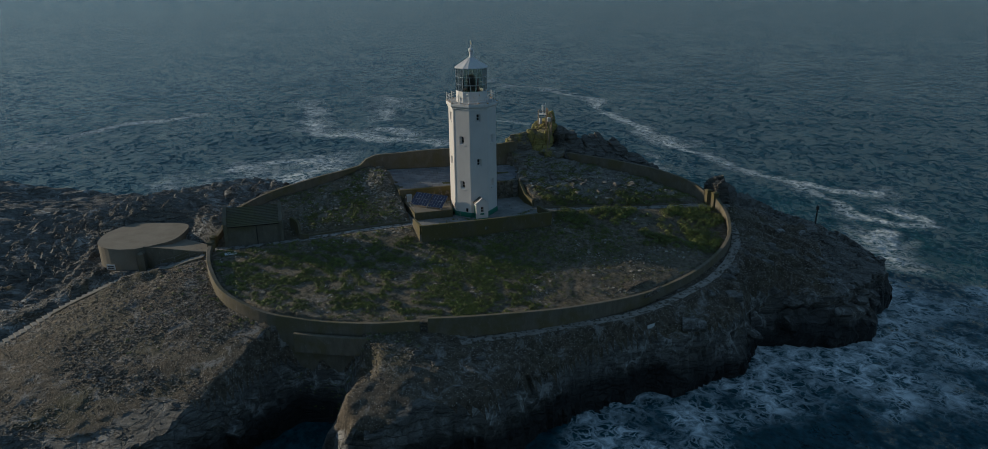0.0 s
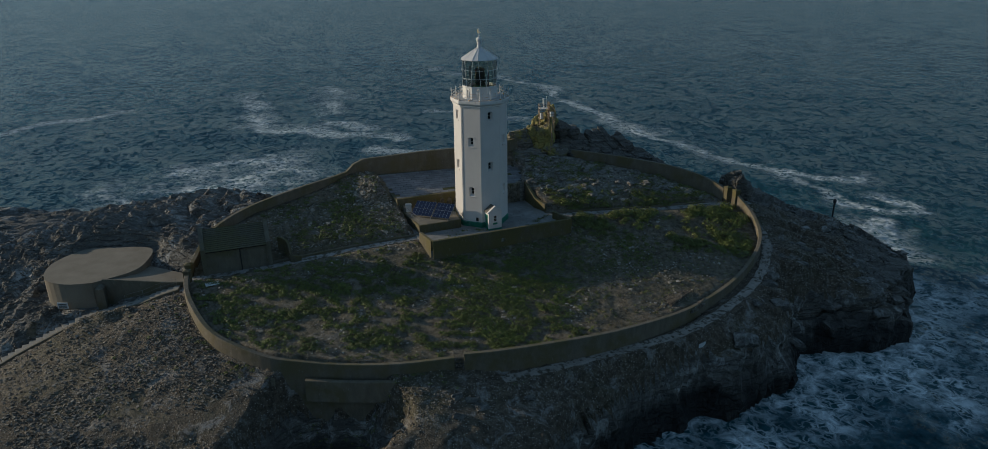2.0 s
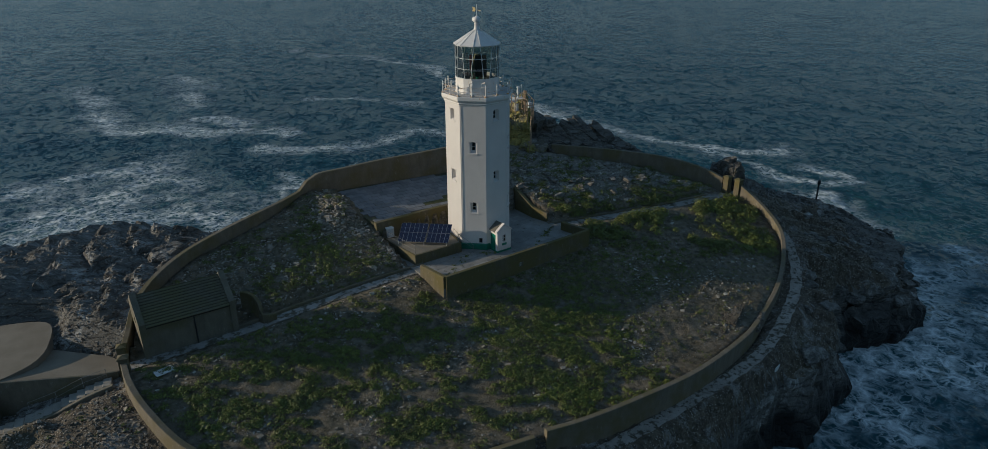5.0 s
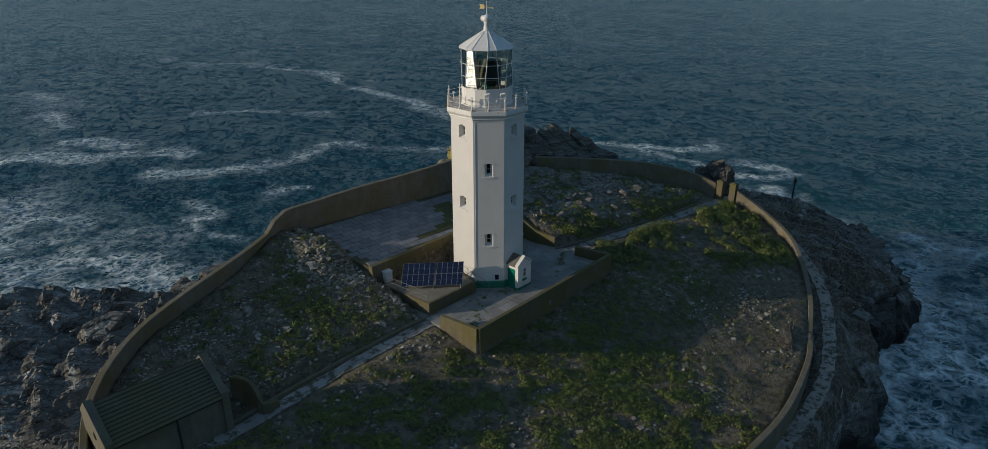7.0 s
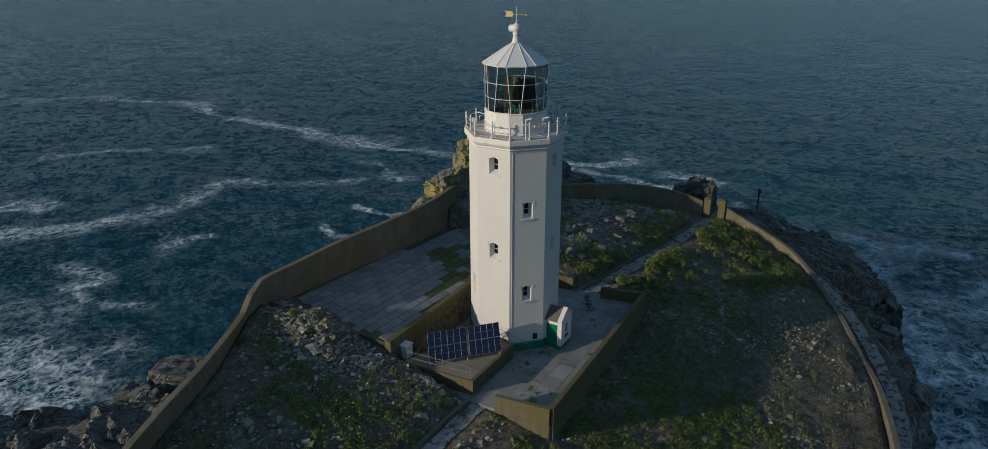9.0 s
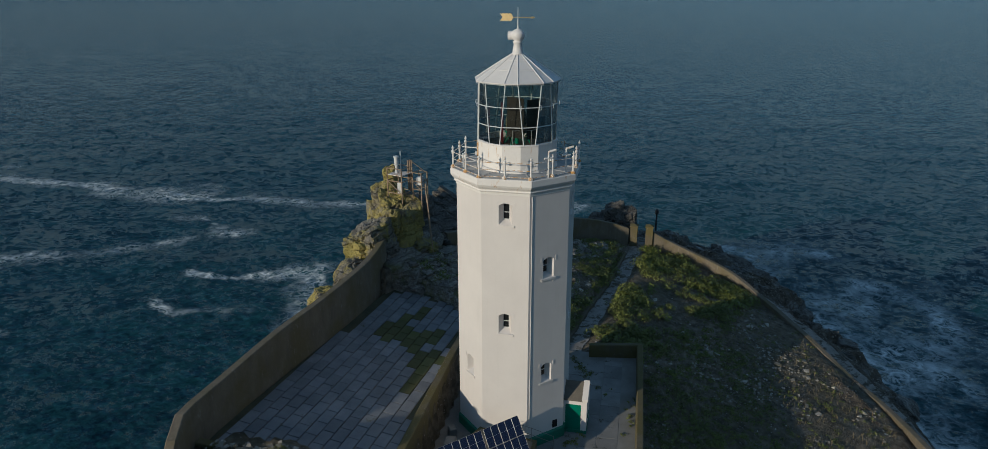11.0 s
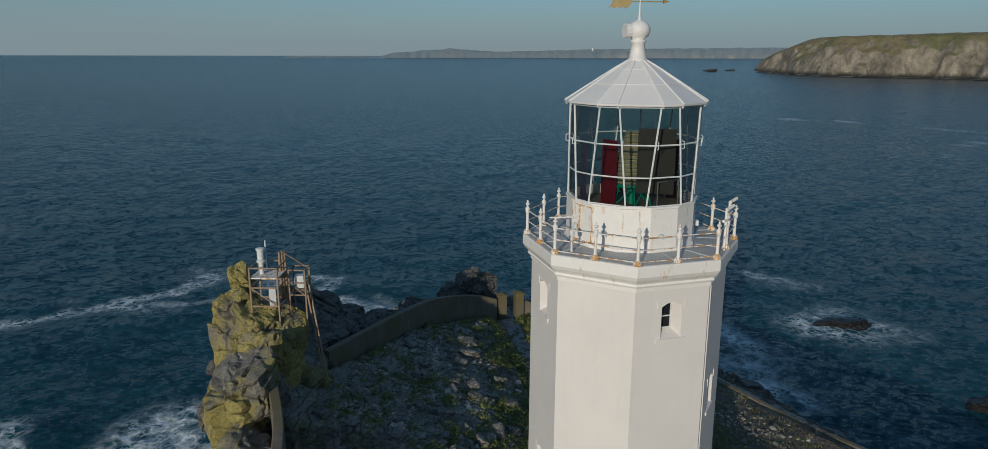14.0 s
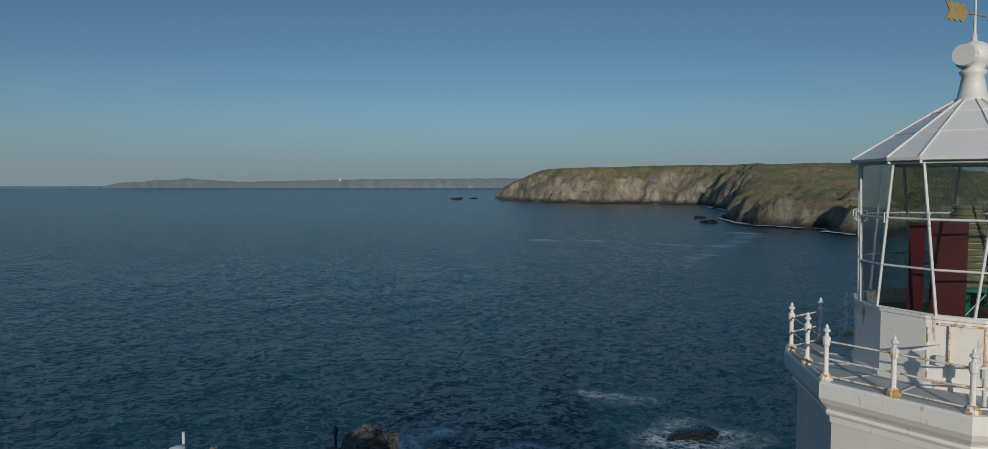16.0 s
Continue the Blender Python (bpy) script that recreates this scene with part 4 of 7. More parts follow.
prism(bm, COURTP, TZ - 2.6, TZ)
tagged(mesh_ob("courtyard", bm, CONC), "worn concrete courtyard floor with weeds in its cracks", "floor", kind="structure")
for nm, line in (("wall_court_south", [(-10.75, 92.1, 17.5), (-1.5, 95.2, 17.4), (7.9, 98.4, 17.3)]), ("wall_court_west", [(-12.15, 95.9, 17.3), (-10.75, 92.1, 17.5)]), ("wall_court_gate", [(7.9, 98.4, 17.3), (6.2, 101.8, 17.2)])):
    bm = bmesh.new()
    wall_along(bm, smooth_line(line, 1.5), 0.42, lambda x, y: min(TZ, turf_height(x, y)) - 0.7)
    tagged(mesh_ob(nm, bm, COURTW), "lichen-stained court wall round the lighthouse", "wall", kind="structure")


# ---- the lighthouse ----
light = thing("lighthouse", (TX, TY, TZ), "white octagonal lighthouse with a glazed lantern and green base band", "lighthouse")
FACES = [-117.5 + 45 * k for k in range(8)]
ZT = 32.45  # top of the shaft under the cornice
APO = lambda z: 3.30 - 0.003 * (z - TZ)


def on_face(deg, u, z, out=0.0):
    c, s = math.cos(radians(deg)), math.sin(radians(deg))
    a = APO(z) + out
    return (TX + c * a - s * u, TY + s * a + c * u, z)


WINDOWS = [(21.1, 27.8), (24.5, 31.1), (21.1, 27.8), (24.5, 31.1), (21.1, 27.8), (24.5, 31.1), (21.1,), (24.5, 31.1)]
WINW, WINH, WIND = 0.74, 1.25, 0.42
bm = bmesh.new()
for k, deg in enumerate(FACES):
    zc = WINDOWS[k]
    rows = [TZ + 0.0]
    for z in zc:
        rows += [z - WINH / 2, z + WINH / 2]
    rows.append(ZT)
    for r0, r1 in zip(rows[:-1], rows[1:]):
        win = any(abs((r0 + r1) / 2 - z) < 0.1 for z in zc)
        h0, h1 = APO(r0) * math.tan(radians(22.5)), APO(r1) * math.tan(radians(22.5))
        cols = [(-h0, -h1), (-WINW / 2, -WINW / 2), (WINW / 2, WINW / 2), (h0, h1)]
        for j, ((a0, a1), (b0, b1)) in enumerate(zip(cols[:-1], cols[1:])):
            if win and j == 1:
                f = [on_face(deg, u, z) for u, z in ((a0, r0), (b0, r0), (b1, r1), (a1, r1))]
                bk = [on_face(deg, u, z, -WIND) for u, z in ((a0 + 0.2, r0 + 0.24), (b0 - 0.2, r0 + 0.24), (b1 - 0.2, r1 - 0.14), (a1 + 0.2, r1 - 0.14))]
                vf, vb = [bm.verts.new(p) for p in f], [bm.verts.new(p) for p in bk]
                for i in range(4):
                    bm.faces.new((vf[i], vf[(i + 1) % 4], vb[(i + 1) % 4], vb[i]))
                bm.faces.new(vb)
            else:
                bm.faces.new([bm.verts.new(on_face(deg, u, z)) for u, z in ((a0, r0), (b0, r0), (b1, r1), (a1, r1))])
bmesh.ops.remove_doubles(bm, verts=bm.verts, dist=0.001)
part("shaft", bm, PAINT, light, "white painted octagonal shaft")
R8 = 1 / math.cos(radians(22.5))
bm = bmesh.new()
lathe(bm, TX, TY, [((APO(TZ) + 0.10) * R8, TZ), ((APO(TZ) + 0.10) * R8, TZ + 0.62), ((APO(TZ) + 0.005) * R8, TZ + 0.72)], 8, FACES[0] - 22.5)
part("base_band", bm, BANDGREEN, light, "faded green painted base band")
bm = bmesh.new()
a = APO(ZT)
lathe(bm, TX, TY, [((a - 0.05) * R8, ZT - 0.3), ((a + 0.04) * R8, ZT - 0.28), ((a + 0.05) * R8, ZT - 0.14), ((a + 0.12) * R8, ZT - 0.11), ((a + 0.15) * R8, ZT - 0.05), ((a + 0.12) * R8, ZT + 0.01), ((a + 0.15) * R8, ZT + 0.06), ((a + 0.25) * R8, ZT + 0.17), ((a + 0.32) * R8, ZT + 0.3), ((a + 0.32) * R8, ZT + 0.62), ((a + 0.29) * R8, ZT + 0.66), (2.0, ZT + 0.67)], 8, FACES[0] - 22.5)
part("cornice", bm, CORNICEPAINT, light, "moulded cornice with rust runs")
ZG = ZT + 0.67  # gallery deck
bm = bmesh.new()
lathe(bm, TX, TY, [((a + 0.25) * R8, ZG - 0.05), ((a + 0.25) * R8, ZG + 0.004), (1.5, ZG + 0.03)], 8, FACES[0] - 22.5)
part("gallery_deck", bm, LEAD, light, "grey lead-covered gallery deck")
for k in range(16):
    th = radians(FACES[0] - 22.5 + 22.5 * k)
    bm = bmesh.new()
    r0, r1 = (2.4, (a + 0.24) * R8) if k % 2 == 0 else (2.4, a + 0.24)
    rod(bm, (TX + r0 * math.cos(th), TY + r0 * math.sin(th), ZG + 0.02), (TX + r1 * math.cos(th), TY + r1 * math.sin(th), ZG + 0.012), 0.025, 6)
    part("deck_seam", bm, LEAD, light)

# windows of the shaft
for k, deg in enumerate(FACES):
    for zc in WINDOWS[k]:
        e = new("window")
        e.matrix_world = Matrix.Translation(on_face(deg, 0, zc))
        e.parent = light
        e.matrix_parent_inverse = light.matrix_world.inverted()
        bpy.context.view_layer.update()
        tagged(e, "small sash window in a splayed white reveal")

        def slab(bm, u0, u1, z0, z1, o0, o1):
            hexa(bm, [on_face(deg, u, z0, o) for u, o in ((u0, o0), (u1, o0), (u1, o1), (u0, o1))], [on_face(deg, u, z1, o) for u, o in ((u0, o0), (u1, o0), (u1, o1), (u0, o1))])
        blind = k in (2, 4)
        if not blind:
            for z0, z1 in ((-0.37, -0.005), (0.035, 0.47)):
                bm = bmesh.new()
                slab(bm, -0.155, 0.155, zc + z0, zc + z1, -WIND + 0.03, -WIND + 0.012)
                part("pane", bm, DARKPANE, e)
            bm = bmesh.new()
            for u0, u1, z0, z1 in ((-0.19, -0.155, -0.41, 0.5), (0.155, 0.19, -0.41, 0.5), (-0.155, 0.155, -0.41, -0.37), (-0.155, 0.155, 0.47, 0.5), (-0.155, 0.155, -0.005, 0.035)):
                slab(bm, u0, u1, zc + z0, zc + z1, -WIND + 0.06, -WIND + 0.002)
            part("window_frame", bm, WHITEBOX, e)
        bm = bmesh.new()
        slab(bm, -0.52, 0.52, zc - WINH / 2 - 0.14, zc - WINH / 2 - 0.01, 0.13 if blind else 0.05, -0.1)
        part("sill", bm, PAINT, e)
        # arched head and drip stops
        bm = bmesh.new()
        n = 6
        for i in range(n):
            u0, u1 = -WINW / 2 + WINW * i / n, -WINW / 2 + WINW * (i + 1) / n
            drop = lambda u: 0.15 * (abs(u) / (WINW / 2)) ** 2 + 0.01
            z1 = zc + WINH / 2
            hexa(bm, [on_face(deg, u, z1 - drop(u), o) for u, o in ((u0, 0.002), (u1, 0.002), (u1, -0.3), (u0, -0.3))], [on_face(deg, u, z1 + 0.01, o) for u, o in ((u0, 0.002), (u1, 0.002), (u1, -0.3), (u0, -0.3))])
        part("arched_head", bm, PAINT, e)
        for u0, u1, z0, z1 in ((-0.54, -0.46, 0.38, 0.66), (0.46, 0.54, 0.38, 0.66), (0.30, 0.42, -WINH / 2 - 0.26, -WINH / 2 - 0.14)):
            bm = bmesh.new()
            slab(bm, u0, u1, zc + z0, zc + z1, 0.05 if blind else 0.02, -0.05)
            part("drip_stop", bm, PAINT, e)
bm = bmesh.new()
rod(bm, on_face(FACES[0], -1.2, TZ + 0.75, 0.012), on_face(FACES[0], -1.18, ZT - 0.3, 0.012), 0.02, 6)
part("conduit", bm, PAINT, light)
bm = bmesh.new()
hexa(bm, [on_face(FACES[0], u, TZ + 0.85, o) for u, o in ((0.55, 0.04), (0.9, 0.04), (0.9, -0.02), (0.55, -0.02))], [on_face(FACES[0], u, TZ + 1.35, o) for u, o in ((0.55, 0.04), (0.9, 0.04), (0.9, -0.02), (0.55, -0.02))])
part("vent_grille", bm, DARKPANE, light)

# porch
porch = new("porch")
porch.matrix_world = Matrix.Translation((TX, TY, TZ))
porch.parent = light
porch.matrix_parent_inverse = light.matrix_world.inverted()
bpy.context.view_layer.update()
tagged(porch, "small white gabled porch with a bright green door")
PD = -73.0  # direction in which the porch stands out from the shaft


def pp(u, out, z):
    c, s = math.cos(radians(PD)), math.sin(radians(PD))
    return (TX + c * out - s * u, TY + s * out + c * u, TZ + z)


def pbox(bm, u0, u1, o0, o1, z0, z1):
    hexa(bm, [pp(u, o, z0) for u, o in ((u0, o0), (u0, o1), (u1, o1), (u1, o0))], [pp(u, o, z1) for u, o in ((u0, o0), (u0, o1), (u1, o1), (u1, o0))])


PW, P0, P1, PH = 0.92, 2.9, 4.73, 2.25
bm = bmesh.new()
pbox(bm, PW - 0.22, PW, P0, P1, 0, PH)
pbox(bm, -PW, -PW + 0.22, P0, P0 + 0.5, 0, PH)
pbox(bm, -PW, -PW + 0.22, P1 - 0.35, P1, 0, PH)
pbox(bm, -PW, -PW + 0.22, P0 + 0.5, P1 - 0.35, 2.02, PH)
pbox(bm, -PW + 0.22, -0.2, P1 - 0.25, P1, 0, PH)
pbox(bm, 0.2, PW - 0.22, P1 - 0.25, P1, 0, PH)
pbox(bm, -0.2, 0.2, P1 - 0.25, P1, 0, 1.15)
pbox(bm, -0.2, 0.2, P1 - 0.25, P1, 1.95, PH)
ga = [pp(-PW, P1, PH), pp(PW, P1, PH), pp(PW, P1, PH + 0.15), pp(0, P1, PH + 0.85), pp(-PW, P1, PH + 0.15)]
gb = [pp(-PW, P1 - 0.25, PH), pp(PW, P1 - 0.25, PH), pp(PW, P1 - 0.25, PH + 0.15), pp(0, P1 - 0.25, PH + 0.85), pp(-PW, P1 - 0.25, PH + 0.15)]
hexa(bm, gb, ga)
part("porch_wall", bm, PAINT, porch)
bm = bmesh.new()
for s in (-1, 1):
    e0, r0 = (s * (PW + 0.1), PH + 0.08), (0, PH + 0.86)
    lo = [pp(e0[0], P0, e0[1]), pp(e0[0], P1 - 0.24, e0[1]), pp(0, P1 - 0.24, r0[1]), pp(0, P0, r0[1])]
    hi = [pp(e0[0], P0, e0[1] + 0.07), pp(e0[0], P1 - 0.24, e0[1] + 0.07), pp(0, P1 - 0.24, r0[1] + 0.07), pp(0, P0, r0[1] + 0.07)]
    hexa(bm, lo, hi)
part("porch_roof", bm, PORCHSLATE, porch, "brown slate porch roof")
bm = bmesh.new()
for s in (-1, 1):
    lo = [pp(s * (PW + 0.1), P1 - 0.3, PH + 0.1), pp(s * (PW + 0.1), P1 + 0.06, PH + 0.1), pp(0, P1 + 0.06, PH + 0.88), pp(0, P1 - 0.3, PH + 0.88)]
    hexa(bm, lo, [(p[0], p[1], p[2] + 0.16) for p in lo])
part("gable_coping", bm, PAINT, porch)
bm = bmesh.new()
pbox(bm, -PW + 0.06, -PW + 0.11, P0 + 0.5, P1 - 0.37, 0.06, 2.0)
part("door", bm, GREEN, porch, "bright green door")
bm = bmesh.new()
pbox(bm, -PW - 0.03, PW + 0.03, P0 + 0.3, P1 + 0.03, 0, 0.22)
part("plinth", bm, BANDGREEN, porch)
bm = bmesh.new()
pbox(bm, -0.2, -0.02, P1 - 0.16, P1 - 0.14, 1.17, 1.93)
pbox(bm, 0.02, 0.2, P1 - 0.16, P1 - 0.14, 1.17, 1.93)
part("porch_pane", bm, DARKPANE, porch)
bm = bmesh.new()
pbox(bm, -0.02, 0.02, P1 - 0.17, P1 - 0.1, 1.15, 1.95)
pbox(bm, -0.2, 0.2, P1 - 0.17, P1 - 0.1, 1.53, 1.57)
part("glazing_bar", bm, WHITEBOX, porch)
bm = bmesh.new()
pbox(bm, -0.3, 0.3, P1, P1 + 0.04, 0.75, 1.0)
part("name_board", bm, BANDGREEN, porch)

# lantern
PHI, NB = 149.0, 14
ZL0, ZL1, RL = 34.65, 37.95, 2.25


def pol(r, deg, z):
    return (TX + r * math.cos(radians(deg)), TY + r * math.sin(radians(deg)), z)


lant = new("lantern")
lant.matrix_world = Matrix.Translation((TX, TY, ZG))
lant.parent = light
lant.matrix_parent_inverse = light.matrix_world.inverted()
bpy.context.view_layer.update()
tagged(lant, "glazed lantern with slanting white astragals")
bm = bmesh.new()
prof = [(2.34, ZG - 0.02), (2.34, ZG + 0.1), (2.29, ZG + 0.14), (2.29, ZL0 - 0.06), (2.33, ZL0 - 0.04), (2.33, ZL0 + 0.03), (2.16, ZL0 + 0.03), (2.14, ZG + 0.2), (1.0, ZG + 0.2)]
lathe(bm, TX, TY, prof, NB, PHI + 180 / NB)
part("murette", bm, DRUMPAINT, lant, "white murette wall streaked with rust")
# low door in the murette, its edges bleeding rust
bm = bmesh.new()
for d0, d1, z0, z1 in ((136.2, 138.0, 0.12, 1.42), (111.0, 111.7, 0.12, 1.3), (111.7, 136.2, 0.12, 0.19), (116.0, 136.2, 1.38, 1.42), (121.0, 121.6, 0.5, 1.38)):
    n = max(1, round((d1 - d0) / 6))
    for i in range(n):
        e0, e1 = d0 + (d1 - d0) * i / n, d0 + (d1 - d0) * (i + 1) / n
        hexa(bm, [pol(q, d, ZG + z0) for q, d in ((2.22, e0), (2.302, e0), (2.302, e1), (2.22, e1))], [pol(q, d, ZG + z1) for q, d in ((2.22, e0), (2.302, e0), (2.302, e1), (2.22, e1))])
part("door_edge", bm, EDGERUST, lant, "rust-bleeding edges of the low lantern door")
bm = bmesh.new()
lathe(bm, TX, TY, [(2.13, ZL0 - 0.42), (2.13, ZL0 - 0.3)], 28)
part("lantern_floor", bm, TIMBERFLOOR, lant)
per = 360 / 7
bars = []
for k in range(7):
    c = PHI + per * k
    bars += [(c - per / 6, c - per / 3), (c + per / 6, c + per / 3)]


def bar_pt(i, f, r=RL):
    t, b = bars[i % NB]
    if i >= NB:
        t, b = t + 360, b + 360
    return pol(r, b + (t - b) * f, ZL0 + (ZL1 - ZL0) * f)


levels = (0.0, 0.30, 0.62, 1.0)
for i in range(NB):
    bm = bmesh.new()
    rod(bm, bar_pt(i, 0.0), bar_pt(i, 1.0), 0.032, 6)
    part("astragal", bm, WHITEBOX, lant)
    for r in range(3):
        f0, f1 = levels[r], levels[r + 1]
        bm = bmesh.new()
        q = [bar_pt(i, f0, RL - 0.01), bar_pt(i + 1, f0, RL - 0.01), bar_pt(i + 1, f1, RL - 0.01), bar_pt(i, f1, RL - 0.01)]
        bm.faces.new([bm.verts.new(p) for p in q])
        bmesh.ops.solidify(bm, geom=bm.faces[:], thickness=0.01)
        pn = part("pane", bm, GLASS, lant)
        pn.visible_shadow = False
    for f in (0.30, 0.62, 0.985, 0.01):
        bm = bmesh.new()
        rod(bm, bar_pt(i, f), bar_pt(i + 1, f), 0.026, 6)
        part("glazing_bar", bm, WHITEBOX, lant)
for i in range(NB):
    bm = bmesh.new()
    p = Vector(bar_pt(i, 0.62))
    o = (p - Vector((TX, TY, p.z))).normalized()
    side = Vector((-o.y, o.x, 0))
    rod(bm, p + o * 0.02 + Vector((0, 0, -0.13)) + side * 0.05, p + o * 0.12 + Vector((0, 0, -0.1)) + side * 0.05, 0.014, 5)
    rod(bm, p + o * 0.12 + Vector((0, 0, -0.1)) + side * 0.05, p + o * 0.12 + Vector((0, 0, 0.1)) + side * 0.05, 0.014, 5)
    rod(bm, p + o * 0.12 + Vector((0, 0, 0.1)) + side * 0.05, p + o * 0.02 + Vector((0, 0, 0.13)) + side * 0.05, 0.014, 5)
    part("hand_grip", bm, WHITEBOX, lant)
roof = new("lantern_roof")
roof.matrix_world = Matrix.Translation((TX, TY, ZL1))
roof.parent = light
roof.matrix_parent_inverse = light.matrix_world.inverted()
bpy.context.view_layer.update()
tagged(roof, "conical white sheet-metal roof with standing seams")
cone = [(2.44, ZL1), (2.45, ZL1 + 0.06), (1.55, ZL1 + 0.64), (0.8, ZL1 + 1.12), (0.33, ZL1 + 1.4)]
bm = bmesh.new()
seam_at = sorted(t for t, _ in bars)
rings = [[bm.verts.new(pol(r, d, z)) for d in seam_at] for r, z in [(2.2, ZL1 - 0.02)] + cone]
bm.faces.new(rings[0][::-1])
bm.faces.new(rings[-1])
for lo_r, hi_r in zip(rings[:-1], rings[1:]):
    for i in range(NB):
        bm.faces.new((lo_r[i], lo_r[(i + 1) % NB], hi_r[(i + 1) % NB], hi_r[i]))
part("cone", bm, ROOFPAINT, roof)
for i, d in enumerate(seam_at):
    bm = bmesh.new()
    d2 = seam_at[(i + 1) % NB]
    for (r0, z0), (r1, z1) in zip(cone[1:-1], cone[2:]):
        rod(bm, pol(r0, d, z0 + 0.01), pol(r1, d, z1 + 0.01), 0.025, 5)
    part("seam", bm, ROOFPAINT, roof)
    for r, z in ((1.55, ZL1 + 0.645), (0.8, ZL1 + 1.125)):
        bm = bmesh.new()
        rod(bm, pol(r, d, z), pol(r, d2, z), 0.014, 5)
        part("joint_strip", bm, ROOFPAINT, roof)
    bm = bmesh.new()
    rod(bm, pol(2.38, d, ZL1 + 0.0), pol(2.38, d, ZL1 - 0.07), 0.035, 6)
    part("eave_lug", bm, WHITEBOX, roof)
bm = bmesh.new()
lathe(bm, TX, TY, [(0.33, ZL1 + 1.36), (0.36, ZL1 + 1.42), (0.3, ZL1 + 1.47), (0.22, ZL1 + 1.95), (0.27, ZL1 + 2.0), (0.27, ZL1 + 2.06), (0.2, ZL1 + 2.1), (0.33, ZL1 + 2.2), (0.385, ZL1 + 2.34), (0.385, ZL1 + 2.46), (0.32, ZL1 + 2.6), (0.17, ZL1 + 2.7), (0.06, ZL1 + 2.74), (0.05, ZL1 + 2.9)], 24)
part("ball_vent", bm, ROOFPAINT, roof, smooth=True)
bm = bmesh.new()
rod(bm, pol(0.3, 105, ZL1 + 2.38), pol(0.52, 105, ZL1 + 2.38), 0.24, 14)
part("vent_cowl", bm, ROOFPAINT, roof)
bm = bmesh.new()
rod(bm, (TX, TY, ZL1 + 2.7), (TX, TY, ZL1 + 3.85), 0.04, 8, 0.015)
part("finial_rod", bm, WHITEBOX, roof)
vane = new("weather_vane")
vane.matrix_world = Matrix.Translation((TX, TY, ZL1 + 3.3))
vane.parent = light
vane.matrix_parent_inverse = light.matrix_world.inverted()
bpy.context.view_layer.update()
tagged(vane, "gilt arrow weather vane with a feathered tail")
vd = Vector((0.1, -0.995, 0))
vc = Vector((TX, TY, ZL1 + 3.33))
bm = bmesh.new()
rod(bm, vc - vd * 0.3, vc + vd * 0.85, 0.02, 6)
part("arrow_shaft", bm, GILT, vane)
bm = bmesh.new()
rod(bm, vc + vd * 0.8, vc + vd * 1.0, 0.09, 4, 0.005)
part("arrow_head", bm, GILT, vane)
bm = bmesh.new()
zz = Vector((0, 0, 1))
sidev = vd.cross(zz) * 0.012
outline = [vc - vd * (0.28 if i == 0 else 0.28 + 0.8 * i / 8) + zz * (0.0 if i == 0 else (0.17 if i % 2 else 0.22)) for i in range(9)]
outline += [vc - vd * 0.92] + [vc - vd * (0.28 + 0.8 * i / 8) - zz * (0.17 if i % 2 else 0.22) for i in range(8, 0, -1)]
hexa(bm, [p - sidev for p in outline], [p + sidev for p in outline])
part("arrow_tail", bm, GILT, vane)

# optic inside the lantern
optic = new("optic")
optic.matrix_world = Matrix.Translation((TX, TY, ZL0))
optic.parent = light
optic.matrix_parent_inverse = light.matrix_world.inverted()
bpy.context.view_layer.update()
tagged(optic, "old glass lens on a green iron stand between red screens")
bm = bmesh.new()
prof = []
for i in range(13):
    z = ZL0 + 0.45 + i * 0.145
    r = 0.62 if i < 5 else 0.62 - 0.045 * (i - 4)
    prof += [(r, z), (r + 0.05, z + 0.05), (r, z + 0.11)]
lathe(bm, TX, TY, prof, 20)
part("lens", bm, LENSGLASS, optic, smooth=False)
bm = bmesh.new()
for i in range(13):
    z = ZL0 + 0.45 + i * 0.145
    r = (0.62 if i < 5 else 0.62 - 0.045 * (i - 4)) + 0.02
    for k in range(20):
        rod(bm, pol(r, 18 * k, z), pol(r, 18 * k + 18, z), 0.012, 4)
part("lens_rings", bm, BRASS, optic)
for k in range(6):
    bm = bmesh.new()
    rod(bm, pol(0.75, 60 * k, ZL0 - 0.3), pol(0.55, 60 * k, ZL0 + 0.42), 0.035, 6)
    rod(bm, pol(0.75, 60 * k, ZL0 - 0.3), pol(0.58, 60 * k + 60, ZL0 + 0.4), 0.025, 6)
    part("stand_leg", bm, GREEN, optic)
bm = bmesh.new()
lathe(bm, TX, TY, [(0.72, ZL0 + 0.38), (0.72, ZL0 + 0.46), (0.3, ZL0 + 0.46)], 20)
part("stand_top", bm, GREEN, optic)
